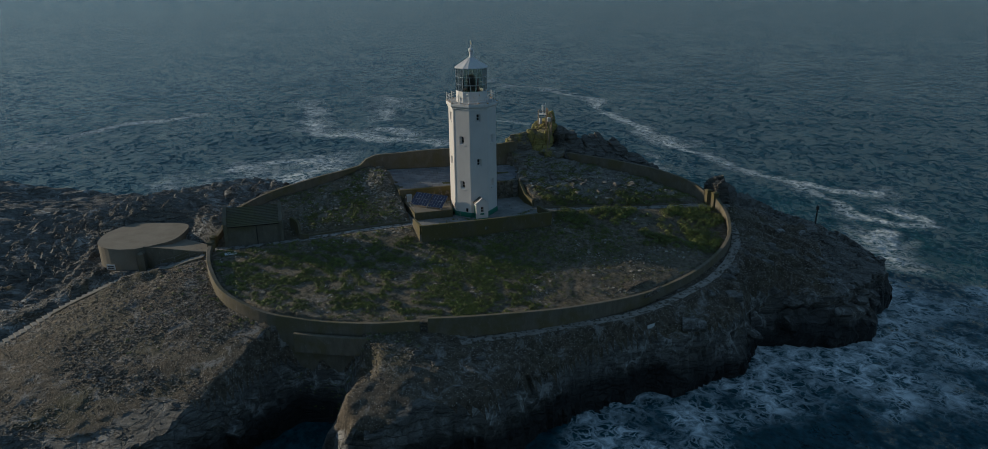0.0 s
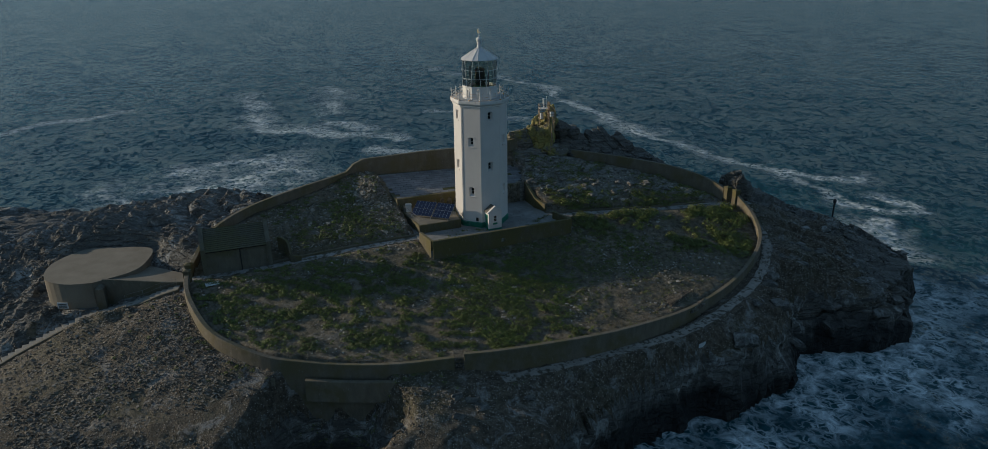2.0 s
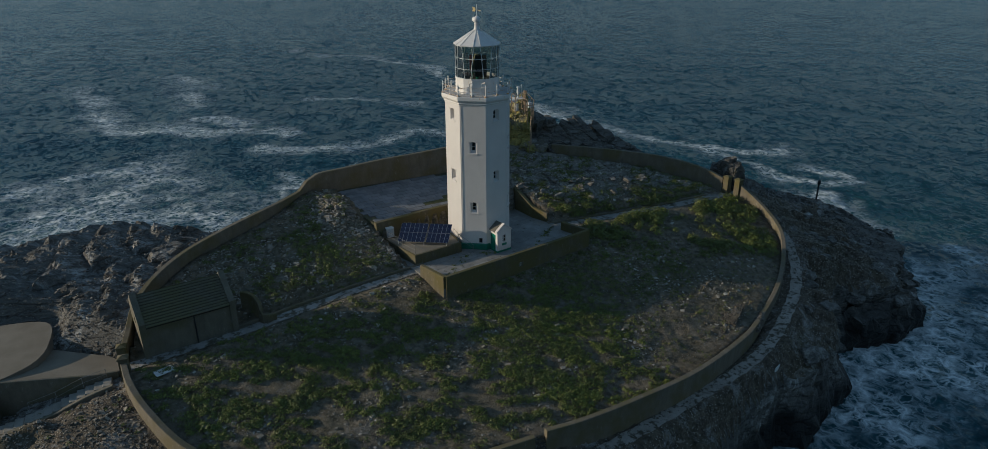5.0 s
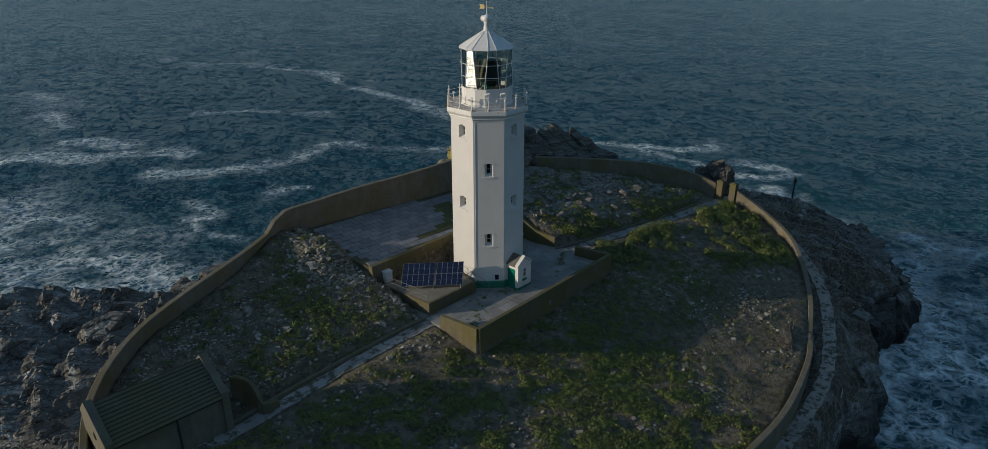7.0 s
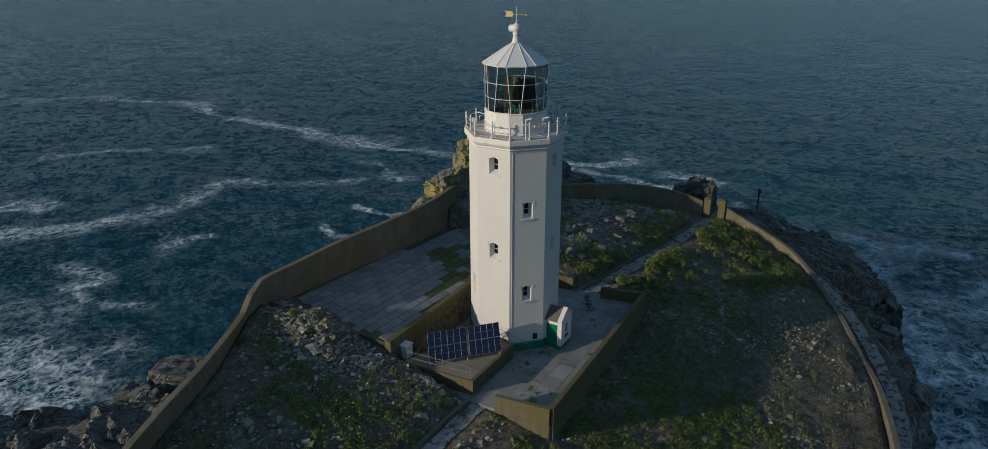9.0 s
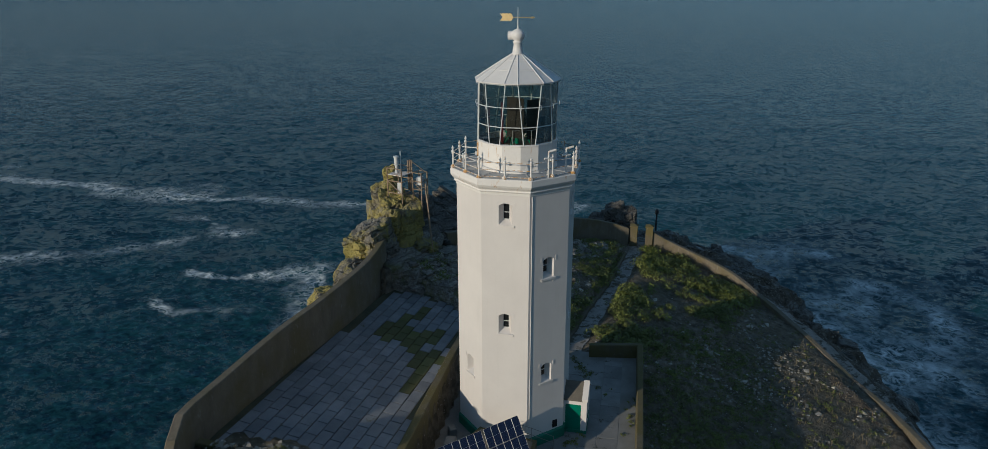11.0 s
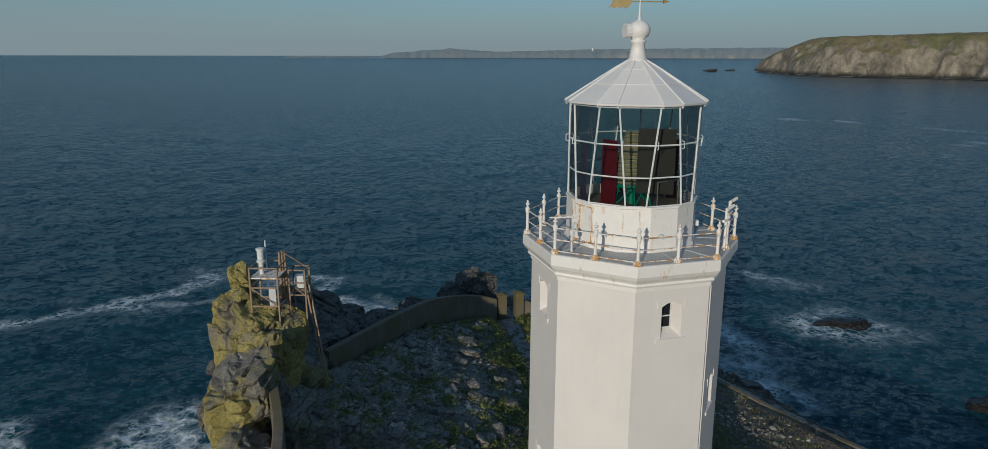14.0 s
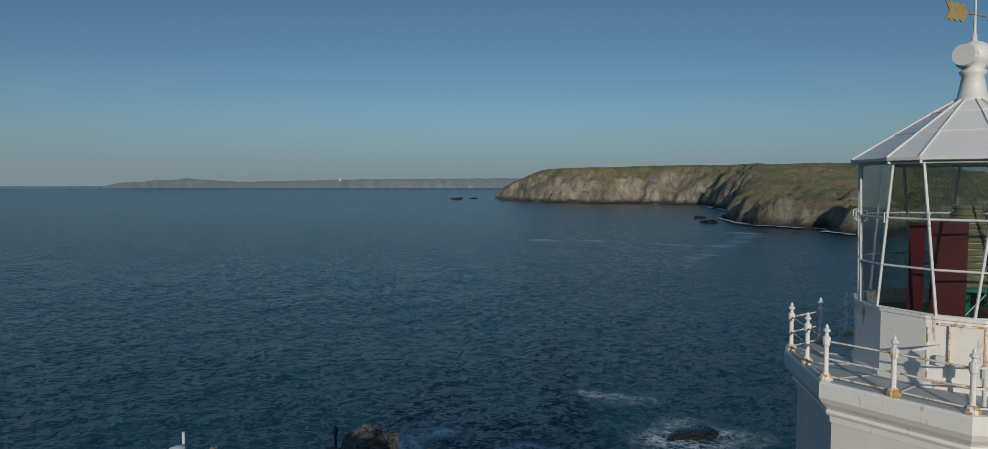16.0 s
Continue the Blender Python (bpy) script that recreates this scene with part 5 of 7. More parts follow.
for r, d, face, w, z0, z1, mt in ((1.75, 96, 125, 0.3, -0.3, 1.95, RED), (0.88, 106, 130, 0.7, -0.3, 2.0, RED), (1.4, 204, 165, 1.25, 0.3, 2.5, BLACK), (1.9, 300, 330, 0.4, -0.3, 1.9, RED), (1.2, 270, 240, 1.2, 0.1, 2.3, BLACK)):
    bm = bmesh.new()
    c = Vector(pol(r, d, ZL0))
    t = Vector((-math.sin(radians(face)), math.cos(radians(face)), 0)) * w / 2
    o = Vector((math.cos(radians(face)), math.sin(radians(face)), 0)) * 0.012
    hexa(bm, [p + Vector((0, 0, z0)) for p in (c - t - o, c + t - o, c + t + o, c - t + o)], [p + Vector((0, 0, z1)) for p in (c - t - o, c + t - o, c + t + o, c - t + o)])
    part("screen", bm, mt, optic, "red glass sector screen" if mt == RED else "black blanking screen")
for k in range(4):
    bm = bmesh.new()
    q = [pol(1.75, 200 + 35 * k, ZL0 + h) for h in (-0.3, 0.75)]
    rod(bm, q[0], q[1], 0.02, 6)
    rod(bm, q[1], pol(1.75, 235 + 35 * k, ZL0 + 0.75), 0.02, 6)
    part("guard_rail", bm, ALU, optic)
bm = bmesh.new()
rod(bm, (TX, TY, ZL0 - 0.3), (TX, TY, ZL0 + 0.4), 0.12, 10)
part("pedestal", bm, GREEN, optic)

# gallery railing
RG = a + 0.17
rail = new("railing")
rail.matrix_world = Matrix.Translation((TX, TY, ZG))
rail.parent = light
rail.matrix_parent_inverse = light.matrix_world.inverted()
bpy.context.view_layer.update()
tagged(rail, "white iron gallery railing with rusting posts and rails")
spots = []
for k in range(8):
    c0 = FACES[0] - 22.5 + 45 * k
    spots.append(pol(RG * R8, c0, ZG))
    spots.append(pol(RG, c0 + 22.5, ZG))
POSTPROF = [(0.11, 0.0), (0.11, 0.09), (0.065, 0.13), (0.055, 0.2), (0.05, 0.75), (0.075, 0.8), (0.085, 0.92), (0.085, 0.96), (0.04, 1.0), (0.035, 1.05), (0.075, 1.09), (0.075, 1.13), (0.03, 1.16), (0.04, 1.19), (0.012, 1.25)]
for i, p in enumerate(spots):
    bm = bmesh.new()
    lathe(bm, p[0], p[1], [(r, ZG + z) for r, z in POSTPROF], 10)
    foot = bmesh.new()
    lathe(foot, p[0], p[1], [(r, ZG + z) for r, z in ((0.14, 0.0), (0.15, 0.05), (0.125, 0.11), (0.085, 0.15), (0.07, 0.17))], 10)
    post_ob = part("post", bm, RAILPAINT, rail, smooth=False)
    part("foot", foot, FOOTRUST, post_ob, "orange rusted iron foot")
    q = spots[(i + 1) % 16]
    for h in (0.1, 0.48, 0.87):
        bm = bmesh.new()
        rod(bm, (p[0], p[1], ZG + h), (q[0], q[1], ZG + h), 0.021, 6)
        part("rail", bm, BARPAINT, rail)

# fittings on the gallery
for d, z, w in ((118, 0.55, 0.2), (150, 0.5, 0.16), (196, 0.5, 0.16), (262, 0.5, 0.2)):
    bm = bmesh.new()
    c = pol(2.36, d, ZG + z)
    box(bm, c[0], c[1], c[2], 0.1, w * 0.8, w, d, 0.02)
    part("wall_box", bm, WHITEBOX, lant)
bm = bmesh.new()
rod(bm, pol(2.3, 118, ZG + 0.95), pol(3.2, 112, ZG + 0.95), 0.03, 6)
part("bracket_arm", bm, STEEL, lant)
bm = bmesh.new()
c = pol(3.15, 134, ZG)
lathe(bm, c[0], c[1], [(0.04, ZG), (0.04, ZG + 0.55), (0.09, ZG + 0.57), (0.09, ZG + 0.78), (0.05, ZG + 0.82)], 12)
part("deck_lamp", bm, WHITEBOX, lant)
for d in (-100, 238):
    bm = bmesh.new()
    c = Vector(pol(RG, d, ZG))
    rod(bm, c, c + Vector((0, 0, 1.45)), 0.05, 8)
    rod(bm, c + Vector((0, 0, 1.4)), c + Vector((0.25, -0.3, 1.5)), 0.06, 8)
    rod(bm, c + Vector((-0.2, 0.15, 1.05)), c + Vector((0.2, -0.15, 1.05)), 0.05, 8)
    part("antenna_bracket", bm, RAILPAINT, rail)


# ---- solar platform ----
PLZ = 17.35
bm = bmesh.new()
prism(bm, [(-14.5, 103.6), (-12.3, 98.1), (-6.75, 99.75), (-7.2, 103.4)], TZ - 1.2, PLZ)
tagged(mesh_ob("solar_platform", bm, COURTW), "raised rendered platform beside the tower", "platform", kind="structure")
bm = bmesh.new()
prism(bm, [(-14.3, 103.45), (-12.2, 98.35), (-7.0, 99.9), (-7.4, 103.2)], PLZ - 0.1, PLZ + 0.012)
tagged(mesh_ob("platform_floor", bm, DRUMC), "dusty concrete platform floor", "floor", kind="structure")
arr = thing("solar_array", (-10.8, 100.6, PLZ), "tilted solar array of dark blue panels in two rows", "solar panel")
BL, BR, TL = Vector((-13.4, 101.62, 17.68)), Vector((-8.4, 99.3, 17.68)), Vector((-12.45, 103.02, 19.2))
ue, ve = (BR - BL) / 11.3, (TL - BL) / 2
nrm = ue.cross(ve).normalized()
for c in range(11):
    for r in range(2):
        o = BL + ue * (c + (0.3 if c > 5 else 0)) + ve * r
        bm = bmesh.new()
        q = [o + ue * 0.03 + ve * 0.02, o + ue * 0.97 + ve * 0.02, o + ue * 0.97 + ve * 0.98, o + ue * 0.03 + ve * 0.98]
        hexa(bm, [p - nrm * 0.03 for p in q], [p + nrm * 0.012 for p in q])
        pnl = part("solar_panel", bm, CELL, arr)
        bm = bmesh.new()
        for i0, i1 in ((0, 1), (1, 2), (2, 3), (3, 0)):
            rod(bm, q[i0] + nrm * 0.004, q[i1] + nrm * 0.004, 0.012, 4)
        rod(bm, (q[0] + q[3]) / 2 + nrm * 0.012, (q[1] + q[2]) / 2 + nrm * 0.012, 0.004, 4)
        part("panel_frame", bm, ALU, pnl)
for c in (0.2, 5.9, 11.0):
    bm = bmesh.new()
    foot_p, top_p = BL + ue * c, BL + ue * c + ve * 1.9
    back = Vector((top_p.x + 0.5, top_p.y + 1.4, PLZ)) if c < 8 else Vector((top_p.x - 0.1, top_p.y + 1.0, PLZ))
    rod(bm, top_p - nrm * 0.05, back, 0.035, 6)
    rod(bm, Vector((foot_p.x, foot_p.y, PLZ)), foot_p + ve * 0.1, 0.035, 6)
    part("leg", bm, ALU, arr)


def pipe_rail(name, pts, h, label, rails=2, mat=GALV):
    t = thing(name, pts[0], label, "railing")
    for p in pts:
        bm = bmesh.new()
        rod(bm, p, (p[0], p[1], p[2] + h), 0.022, 6)
        part("post", bm, mat, t)
    for p, q in zip(pts[:-1], pts[1:]):
        for k in range(rails):
            f = h * (1 - 0.48 * k) - 0.02
            bm = bmesh.new()
            rod(bm, (p[0], p[1], p[2] + f), (q[0], q[1], q[2] + f), 0.016, 6)
            part("rail", bm, mat, t)
    return t


pipe_rail("platform_railing", [(-14.25, 103.2, PLZ), (-13.1, 100.4, PLZ), (-12.2, 98.4, PLZ)], 1.0, "thin galvanised railing round the solar platform")
pipe_rail("stair_railing", [(-7.05, 101.6, PLZ), (-7.0, 100.0, PLZ), (-5.6, 99.2, TZ)], 0.95, "thin galvanised railing at the platform's edge")
cab = thing("equipment_cabinet", (-13.75, 103.95, PLZ), "small white equipment cabinet behind the solar array", "cabinet")
bm = bmesh.new()
box(bm, -13.75, 103.95, PLZ, 0.75, 0.6, 1.0, 15, 0.03)
part("body", bm, WHITEBOX, cab)
bm = bmesh.new()
box(bm, -13.75, 103.95, PLZ + 1.0, 0.85, 0.7, 0.08, 15, 0.03)
part("lid", bm, WHITEBOX, cab)
bm = bmesh.new()
for i, (x, y, s) in enumerate(((-9.2, 104.3, 0.9), (-7.6, 105.2, 0.6), (-11.0, 103.8, 0.7))):
    box(bm, x, y, TZ, s, s * 0.7, s * 1.2, 20 + 30 * i, 0.04)
tagged(mesh_ob("concrete_blocks", bm, CONC), "concrete blocks lying behind the solar platform", "block", kind="stuff")

plate_s = thing("wall_plate", (-1.62, 94.86, 16.0), "small pale plate fixed to the court wall", "plate")
bm = bmesh.new()
box(bm, -1.62, 94.9, 15.86, 0.5, 0.05, 0.45, 18.6)
part("sheet", bm, PATHC, plate_s)

# ---- store hut ----
hut = thing("store_hut", (-34, 91.6, 15.2), "low rendered store hut with a mossy slate roof", "hut")
HO, HA = Vector((-37.6, 90.1, 15.0)), radians(15.6)
hu, hv = Vector((math.cos(HA), math.sin(HA), 0)), Vector((-math.sin(HA), math.cos(HA), 0))


def hp(u, v, z):
    return HO + hu * u + hv * v + Vector((0, 0, z))


HL, HRV, HBV, HE, HR = 7.75, 2.6, 3.7, 3.2, 5.1
bm = bmesh.new()
hexa(bm, [hp(0.4, 0, -0.5), hp(HL - 0.4, 0, -0.5), hp(HL - 0.4, 0, HE), hp(0.4, 0, HE)], [hp(0.4, 0.35, -0.5), hp(HL - 0.4, 0.35, -0.5), hp(HL - 0.4, 0.35, HE), hp(0.4, 0.35, HE)])
part("front_wall", bm, HUTW, hut)
bm = bmesh.new()
hexa(bm, [hp(0.4, HBV - 0.3, -0.5), hp(HL - 0.4, HBV - 0.3, -0.5), hp(HL - 0.4, HBV - 0.3, 4.2), hp(0.4, HBV - 0.3, 4.2)], [hp(0.4, HBV, -0.5), hp(HL - 0.4, HBV, -0.5), hp(HL - 0.4, HBV, 4.2), hp(0.4, HBV, 4.2)])
part("back_wall", bm, HUTW, hut)
for u0 in (-0.05, HL - 0.45):
    bm = bmesh.new()
    prof = [(-0.12, -0.5), (HBV + 0.08, -0.5), (HBV + 0.08, 4.3), (HRV, HR + 0.28), (-0.12, HE + 0.3)]
    hexa(bm, [hp(u0, v, z) for v, z in prof], [hp(u0 + 0.5, v, z) for v, z in prof])
    part("gable_wall", bm, HUTW, hut)
bm = bmesh.new()
rod(bm, hp(-0.06, 1.7, 3.3), hp(0.1, 1.7, 3.3), 0.28, 14)
part("round_vent", bm, DARKPANE, hut)
NC = 12
for i in range(NC):
    f0, f1 = i / NC, (i + 0.8) / NC
    bm = bmesh.new()
    a0, a1 = (HRV + 0.25) * f0 - 0.25, min((HRV + 0.25) * f1 - 0.25, HRV)
    z0, z1 = HE + (HR - HE) * f0, HE + (HR - HE) * min(f1, 1)
    hexa(bm, [hp(0.45, a0, z0), hp(HL - 0.45, a0, z0), hp(HL - 0.45, a1, z1 - 0.03), hp(0.45, a1, z1 - 0.03)], [hp(0.45, a0, z0 + 0.06), hp(HL - 0.45, a0, z0 + 0.06), hp(HL - 0.45, a1, z1 + 0.02), hp(0.45, a1, z1 + 0.02)])
    part("slate_course", bm, SLATE, hut)
# black sheet added below; shows through the gaps as the roof's dark course lines
bm = bmesh.new()
hexa(bm, [hp(0.46, -0.2, HE - 0.12), hp(HL - 0.46, -0.2, HE - 0.12), hp(HL - 0.46, HRV, HR - 0.14), hp(0.46, HRV, HR - 0.14)], [hp(0.46, -0.2, HE + 0.03), hp(HL - 0.46, -0.2, HE + 0.03), hp(HL - 0.46, HRV, HR - 0.01), hp(0.46, HRV, HR - 0.01)])
part("course_line_sheet", bm, BLACK, hut)
bm = bmesh.new()
hexa(bm, [hp(0.45, HRV - 0.05, HR - 0.05), hp(HL - 0.45, HRV - 0.05, HR - 0.05), hp(HL - 0.45, HBV, 4.2), hp(0.45, HBV, 4.2)], [hp(0.45, HRV - 0.05, HR + 0.06), hp(HL - 0.45, HRV - 0.05, HR + 0.06), hp(HL - 0.45, HBV, 4.3), hp(0.45, HBV, 4.3)])
part("back_slope", bm, SLATE, hut)
bm = bmesh.new()
rod(bm, hp(HL * 0.55, -0.09, 0), hp(HL * 0.55, -0.09, HE + 0.05), 0.06, 8)
part("downpipe", bm, DARKSTEEL, hut)
bm = bmesh.new()
wall_along(bm, smooth_line([(-29.6, 94.3, 18.2), (-28.7, 93.9, 18.0), (-28.1, 93.2, 17.3), (-27.9, 92.6, 16.4), (-26.8, 92.9, 16.1)], 0.4), 0.35, lambda x, y: 14.6)
tagged(mesh_ob("wall_hut_wing", bm, COURTW), "curved lichen-covered wing wall beside the hut", "wall", kind="structure")

# ---- landing platform with its ramp and steps ----
bm = bmesh.new()
ring = smooth_line([(*p, 0) for p in DRUMP] + [(*DRUMP[0], 0)], 0.7)[:-1]
prism(bm, [(p[0], p[1]) for p in ring], 11.6, 15.4)
tagged(mesh_ob("landing_platform", bm, DRUMC), "round-ended concrete landing platform", "platform", kind="structure")
bm = bmesh.new()
prism(bm, RAMPP, 11.8, lambda x, y: 14.75 - 0.0651 * (x + 40) - 0.1187 * (y - 90.5))
tagged(mesh_ob("ramp", bm, DRUMC), "concrete apron between platform and gate", "ramp", kind="structure")
bm = bmesh.new()
wall_along(bm, [(-49.1, 90.15, 15.5), (-45.0, 89.75, 15.25), (-41.6, 89.42, 15.02), (-39.8, 89.6, 14.9)], 0.22, lambda x, y: 11.9, 0.03)
tagged(mesh_ob("wall_ramp", bm, HUTW), "weathered concrete side wall of the ramp", "wall", kind="structure")
plate = thing("white_board", (19.1, 78.5, land_at(19.1, 78.5)), "blank white board lying on the bank below the path", "board")
bm = bmesh.new()
box(bm, 19.1, 78.5, land_at(19.1, 78.5) + 0.1, 1.1, 0.06, 0.8, 28)
part("panel", bm, WHITEBOX, plate)
bm = bmesh.new()
box(bm, -49.2, 89.5, 11.8, 0.9, 1.3, 3.2, 10, 0.25)
tagged(mesh_ob("buttress", bm, HUTW), "concrete buttress against the platform", "buttress", kind="structure")
sign = thing("warning_sign", (-53.6, 89.1, 12.4), "white warning board with illegible dark lines", "sign")
bm = bmesh.new()
box(bm, -53.6, 89.25, 12.45, 1.25, 0.05, 0.75, -8)
part("board", bm, WHITEBOX, sign)
for i in range(2):
    bm = bmesh.new()
    box(bm, -53.605, 89.215, 12.58 + 0.28 * i, 0.95, 0.02, 0.13, -8)
    part("line_of_writing", bm, BLACK, sign)
STEPS = smooth_line(STEPLINE, 0.62)
for i, p in enumerate(STEPS[:-1]):
    q = STEPS[i + 1]
    bm = bmesh.new()
    ang = math.degrees(math.atan2(q[1] - p[1], q[0] - p[0]))
    box(bm, (p[0] + q[0]) / 2, (p[1] + q[1]) / 2, p[2] - 1.6, 0.66, 1.25, 1.6 + 0.004 * (i % 2), ang, 0.03)
    st = mesh_ob("step", bm, STEPC)
    if i == 0:
        flight = thing("stone_steps", (STEPS[0][0], STEPS[0][1], STEPS[0][2] - 1.6), "long worn flight of concrete steps down the rock", "steps")
    st.parent = flight
    st.matrix_parent_inverse = flight.matrix_world.inverted()
bm = bmesh.new()
wall_along(bm, [(p[0] + 0.25, p[1] - 1.05, p[2] + 0.28) for p in STEPS[:30]], 0.4, lambda x, y: land_at(x, y) - 0.8)
tagged(mesh_ob("wall_steps", bm, HUTW), "low weathered wall beside the steps", "wall", kind="structure")
pipe_rail("steps_railing", [(-40.6, 89.25, 14.5), (-42.4, 89.15, 14.1), (-44.4, 88.9, 13.4), (-46.4, 88.75, 12.95)], 1.0, "thin rusting handrail beside the steps")
bm = bmesh.new()
wall_along(bm, smooth_line([(-23.9, 72.75, 11.25), (-19.0, 71.9, 11.2), (-14.2, 71.5, 11.15)], 1.0), 0.5, lambda x, y: 8.9)
tagged(mesh_ob("wall_outwork", bm, WALLC), "low weathered wall below the boundary wall", "wall", kind="structure")
rung = thing("wall_ladder", (-8.7, 72.6, 10.4), "short iron ladder in the gap of the wall", "ladder")
for k in range(5):
    bm = bmesh.new()
    rod(bm, (-9.05, 72.72, 10.7 + 0.42 * k), (-8.3, 72.72, 10.7 + 0.42 * k), 0.035, 6)
    part("rung", bm, DARKSTEEL, rung)

# ---- rocks ----


def boulder(name, at, size, seed, mat, label, planes=16, rough=0.10, turn=0.0, tilt=0.0, cat="rock", flat=False, dip=None):
    """A blocky rock: an icosphere cut back by random planes, split by shallow cracks."""
    rng = random.Random(seed)
    ns = []
    for i in range(planes):
        v = Vector((rng.gauss(0, 1), rng.gauss(0, 1), rng.gauss(0, 1))).normalized()
        if i < 6:  # joint faces, roughly square to one another
            ax = Vector([(1.0 if i % 2 else -1.0) * (k == i // 2) for k in range(3)])
            v = (ax + v * 0.28).normalized()
            ns.append((v, rng.uniform(0.68, 0.88)))
        else:
            ns.append((v, rng.uniform(0.82, 1.06)))
    bm = bmesh.new()
    bmesh.ops.create_icosphere(bm, subdivisions=5 if max(size) > 2.2 else 4 if max(size) > 1.1 else 3, radius=1.0)
    off = Vector((seed * 3.1, seed * 1.7, 0))
    m = Euler((radians(tilt), radians(tilt * 0.6 if dip is None else dip), radians(turn))).to_matrix()
    for v in bm.verts:
        d = v.co.normalized()
        r = 1.25
        for n, h in ns:
            k = d.dot(n)
            if k > 1e-3:
                r = min(r, h / k)
        p = d * r
        crack = abs(noise.noise(Vector((p.x * 1.3, p.y * 1.3, p.z * 3.4)) + off))
        r -= 0.13 * max(0.0, 1 - crack / 0.055) + rough * (noise.fractal(p * 2.2 + off, 1.0, 2.0, 4) * 0.9)
        q = m @ Vector((d.x * r * size[0], d.y * r * size[1], d.z * r * size[2]))
        v.co = q + Vector(at)
    ob = mesh_ob(name, bm, mat, not flat)
    return tagged(ob, label, cat)


crags = [((7.2, 121.0, 21.9), (2.6, 2.1, 4.0), 3), ((8.9, 122.3, 24.0), (1.9, 1.5, 2.9), 4), ((7.5, 121.2, 24.3), (1.7, 1.4, 2.3), 45), ((8.3, 120.2, 24.0), (1.5, 1.3, 2.4), 46), ((6.2, 120.7, 23.2), (1.4, 1.3, 2.4), 47), ((9.4, 122.55, 26.7), (0.85, 0.75, 1.45), 5), ((4.2, 120.6, 22.0), (2.6, 2.3, 3.0), 6),
         ((2.9, 120.7, 21.9), (1.7, 1.5, 2.0), 7), ((0.2, 119.6, 20.4), (2.0, 1.4, 2.2), 8), ((-3.4, 118.7, 20.2), (2.4, 1.3, 1.9), 9), ((-7.6, 117.7, 19.6), (2.6, 1.2, 1.9), 10),
         ((8.4, 119.0, 20.6), (1.5, 1.4, 1.9), 19), ((9.6, 119.6, 20.4), (2.0, 1.8, 1.9), 15), ((6.6, 117.6, 19.4), (1.9, 1.4, 1.2), 16), ((3.4, 120.6, 15.6), (1.9, 3.4, 5), 17), ((-4.0, 118.3, 14.5), (2.4, 2.2, 5), 18)]
for at, size, sd in crags:
    boulder("crag_rock", at, size, sd, CRAG if (at[2] > 21.2 and sd != 6) or sd == 9 else CRAGLOW, "craggy rock covered in yellow-green lichen", planes=19, rough=0.12, turn=sd * 37, tilt=12, flat=True)
srng = random.Random(31)
for at, size, sd in (((10.8, 122.4, 23.2), (1.8, 1.6, 2.2), 34), ((12.8, 122.6, 22.8), (1.6, 1.5, 1.9), 35), ((12.6, 122.4, 20.2), (2.8, 2.2, 3.6), 21), ((16.0, 122.6, 19.2), (3.2, 2.4, 4.0), 22), ((20.0, 122.4, 18.4), (3.2, 2.3, 3.9), 23), ((23.8, 122.0, 16.8), (3.0, 2.1, 3.4), 24), ((27.0, 121.2, 15.2), (2.6, 1.9, 2.6), 25), ((15.6, 123.6, 14.6), (3.4, 2.2, 4.2), 26), ((22.0, 125.0, 14.0), (6.5, 3.0, 4.2), 27), ((30.5, 117.0, 14.6), (2.6, 1.8, 2.0), 28), ((11.6, 120.6, 20.6), (2.6, 1.5, 2.0), 36), ((14.8, 120.4, 20.2), (2.8, 1.5, 1.9), 37), ((18.4, 119.8, 19.4), (2.8, 1.5, 1.8), 38), ((22.4, 118.8, 18.4), (2.8, 1.5, 1.7), 39), ((26.4, 117.2, 17.2), (2.6, 1.4, 1.5), 40)):
    boulder("ridge_rock", at, size, sd, DARKROCK, "dark slaty ridge rock behind the wall", planes=12, rough=0.08, flat=True, turn=-40, tilt=10, dip=20)
for i in range(90):
    f, c = srng.random(), srng.uniform(-1.25, 1)
    rx = 11.0 + 18.5 * f
    crest = 24.0 - 1.2 * f - 5.6 * max(0.0, f - 0.45) * 1.8
    ry = 122.2 - 1.4 * max(0, f - 0.6) + 2.5 * c
    rz = crest - 0.7 - 2.8 * abs(c) ** 1.4 + srng.uniform(-0.5, 0.25)
    boulder("ridge_rock", (rx, ry, rz), (srng.uniform(1.3, 2.6), srng.uniform(0.6, 1.1), srng.uniform(0.22, 0.5)), 200 + i, DARKROCK, "dark tilted slate slab on the ridge behind the wall", planes=10, rough=0.05, flat=True, turn=-48 + srng.uniform(-12, 12), tilt=srng.uniform(5, 30), dip=34 + srng.uniform(-8, 8))
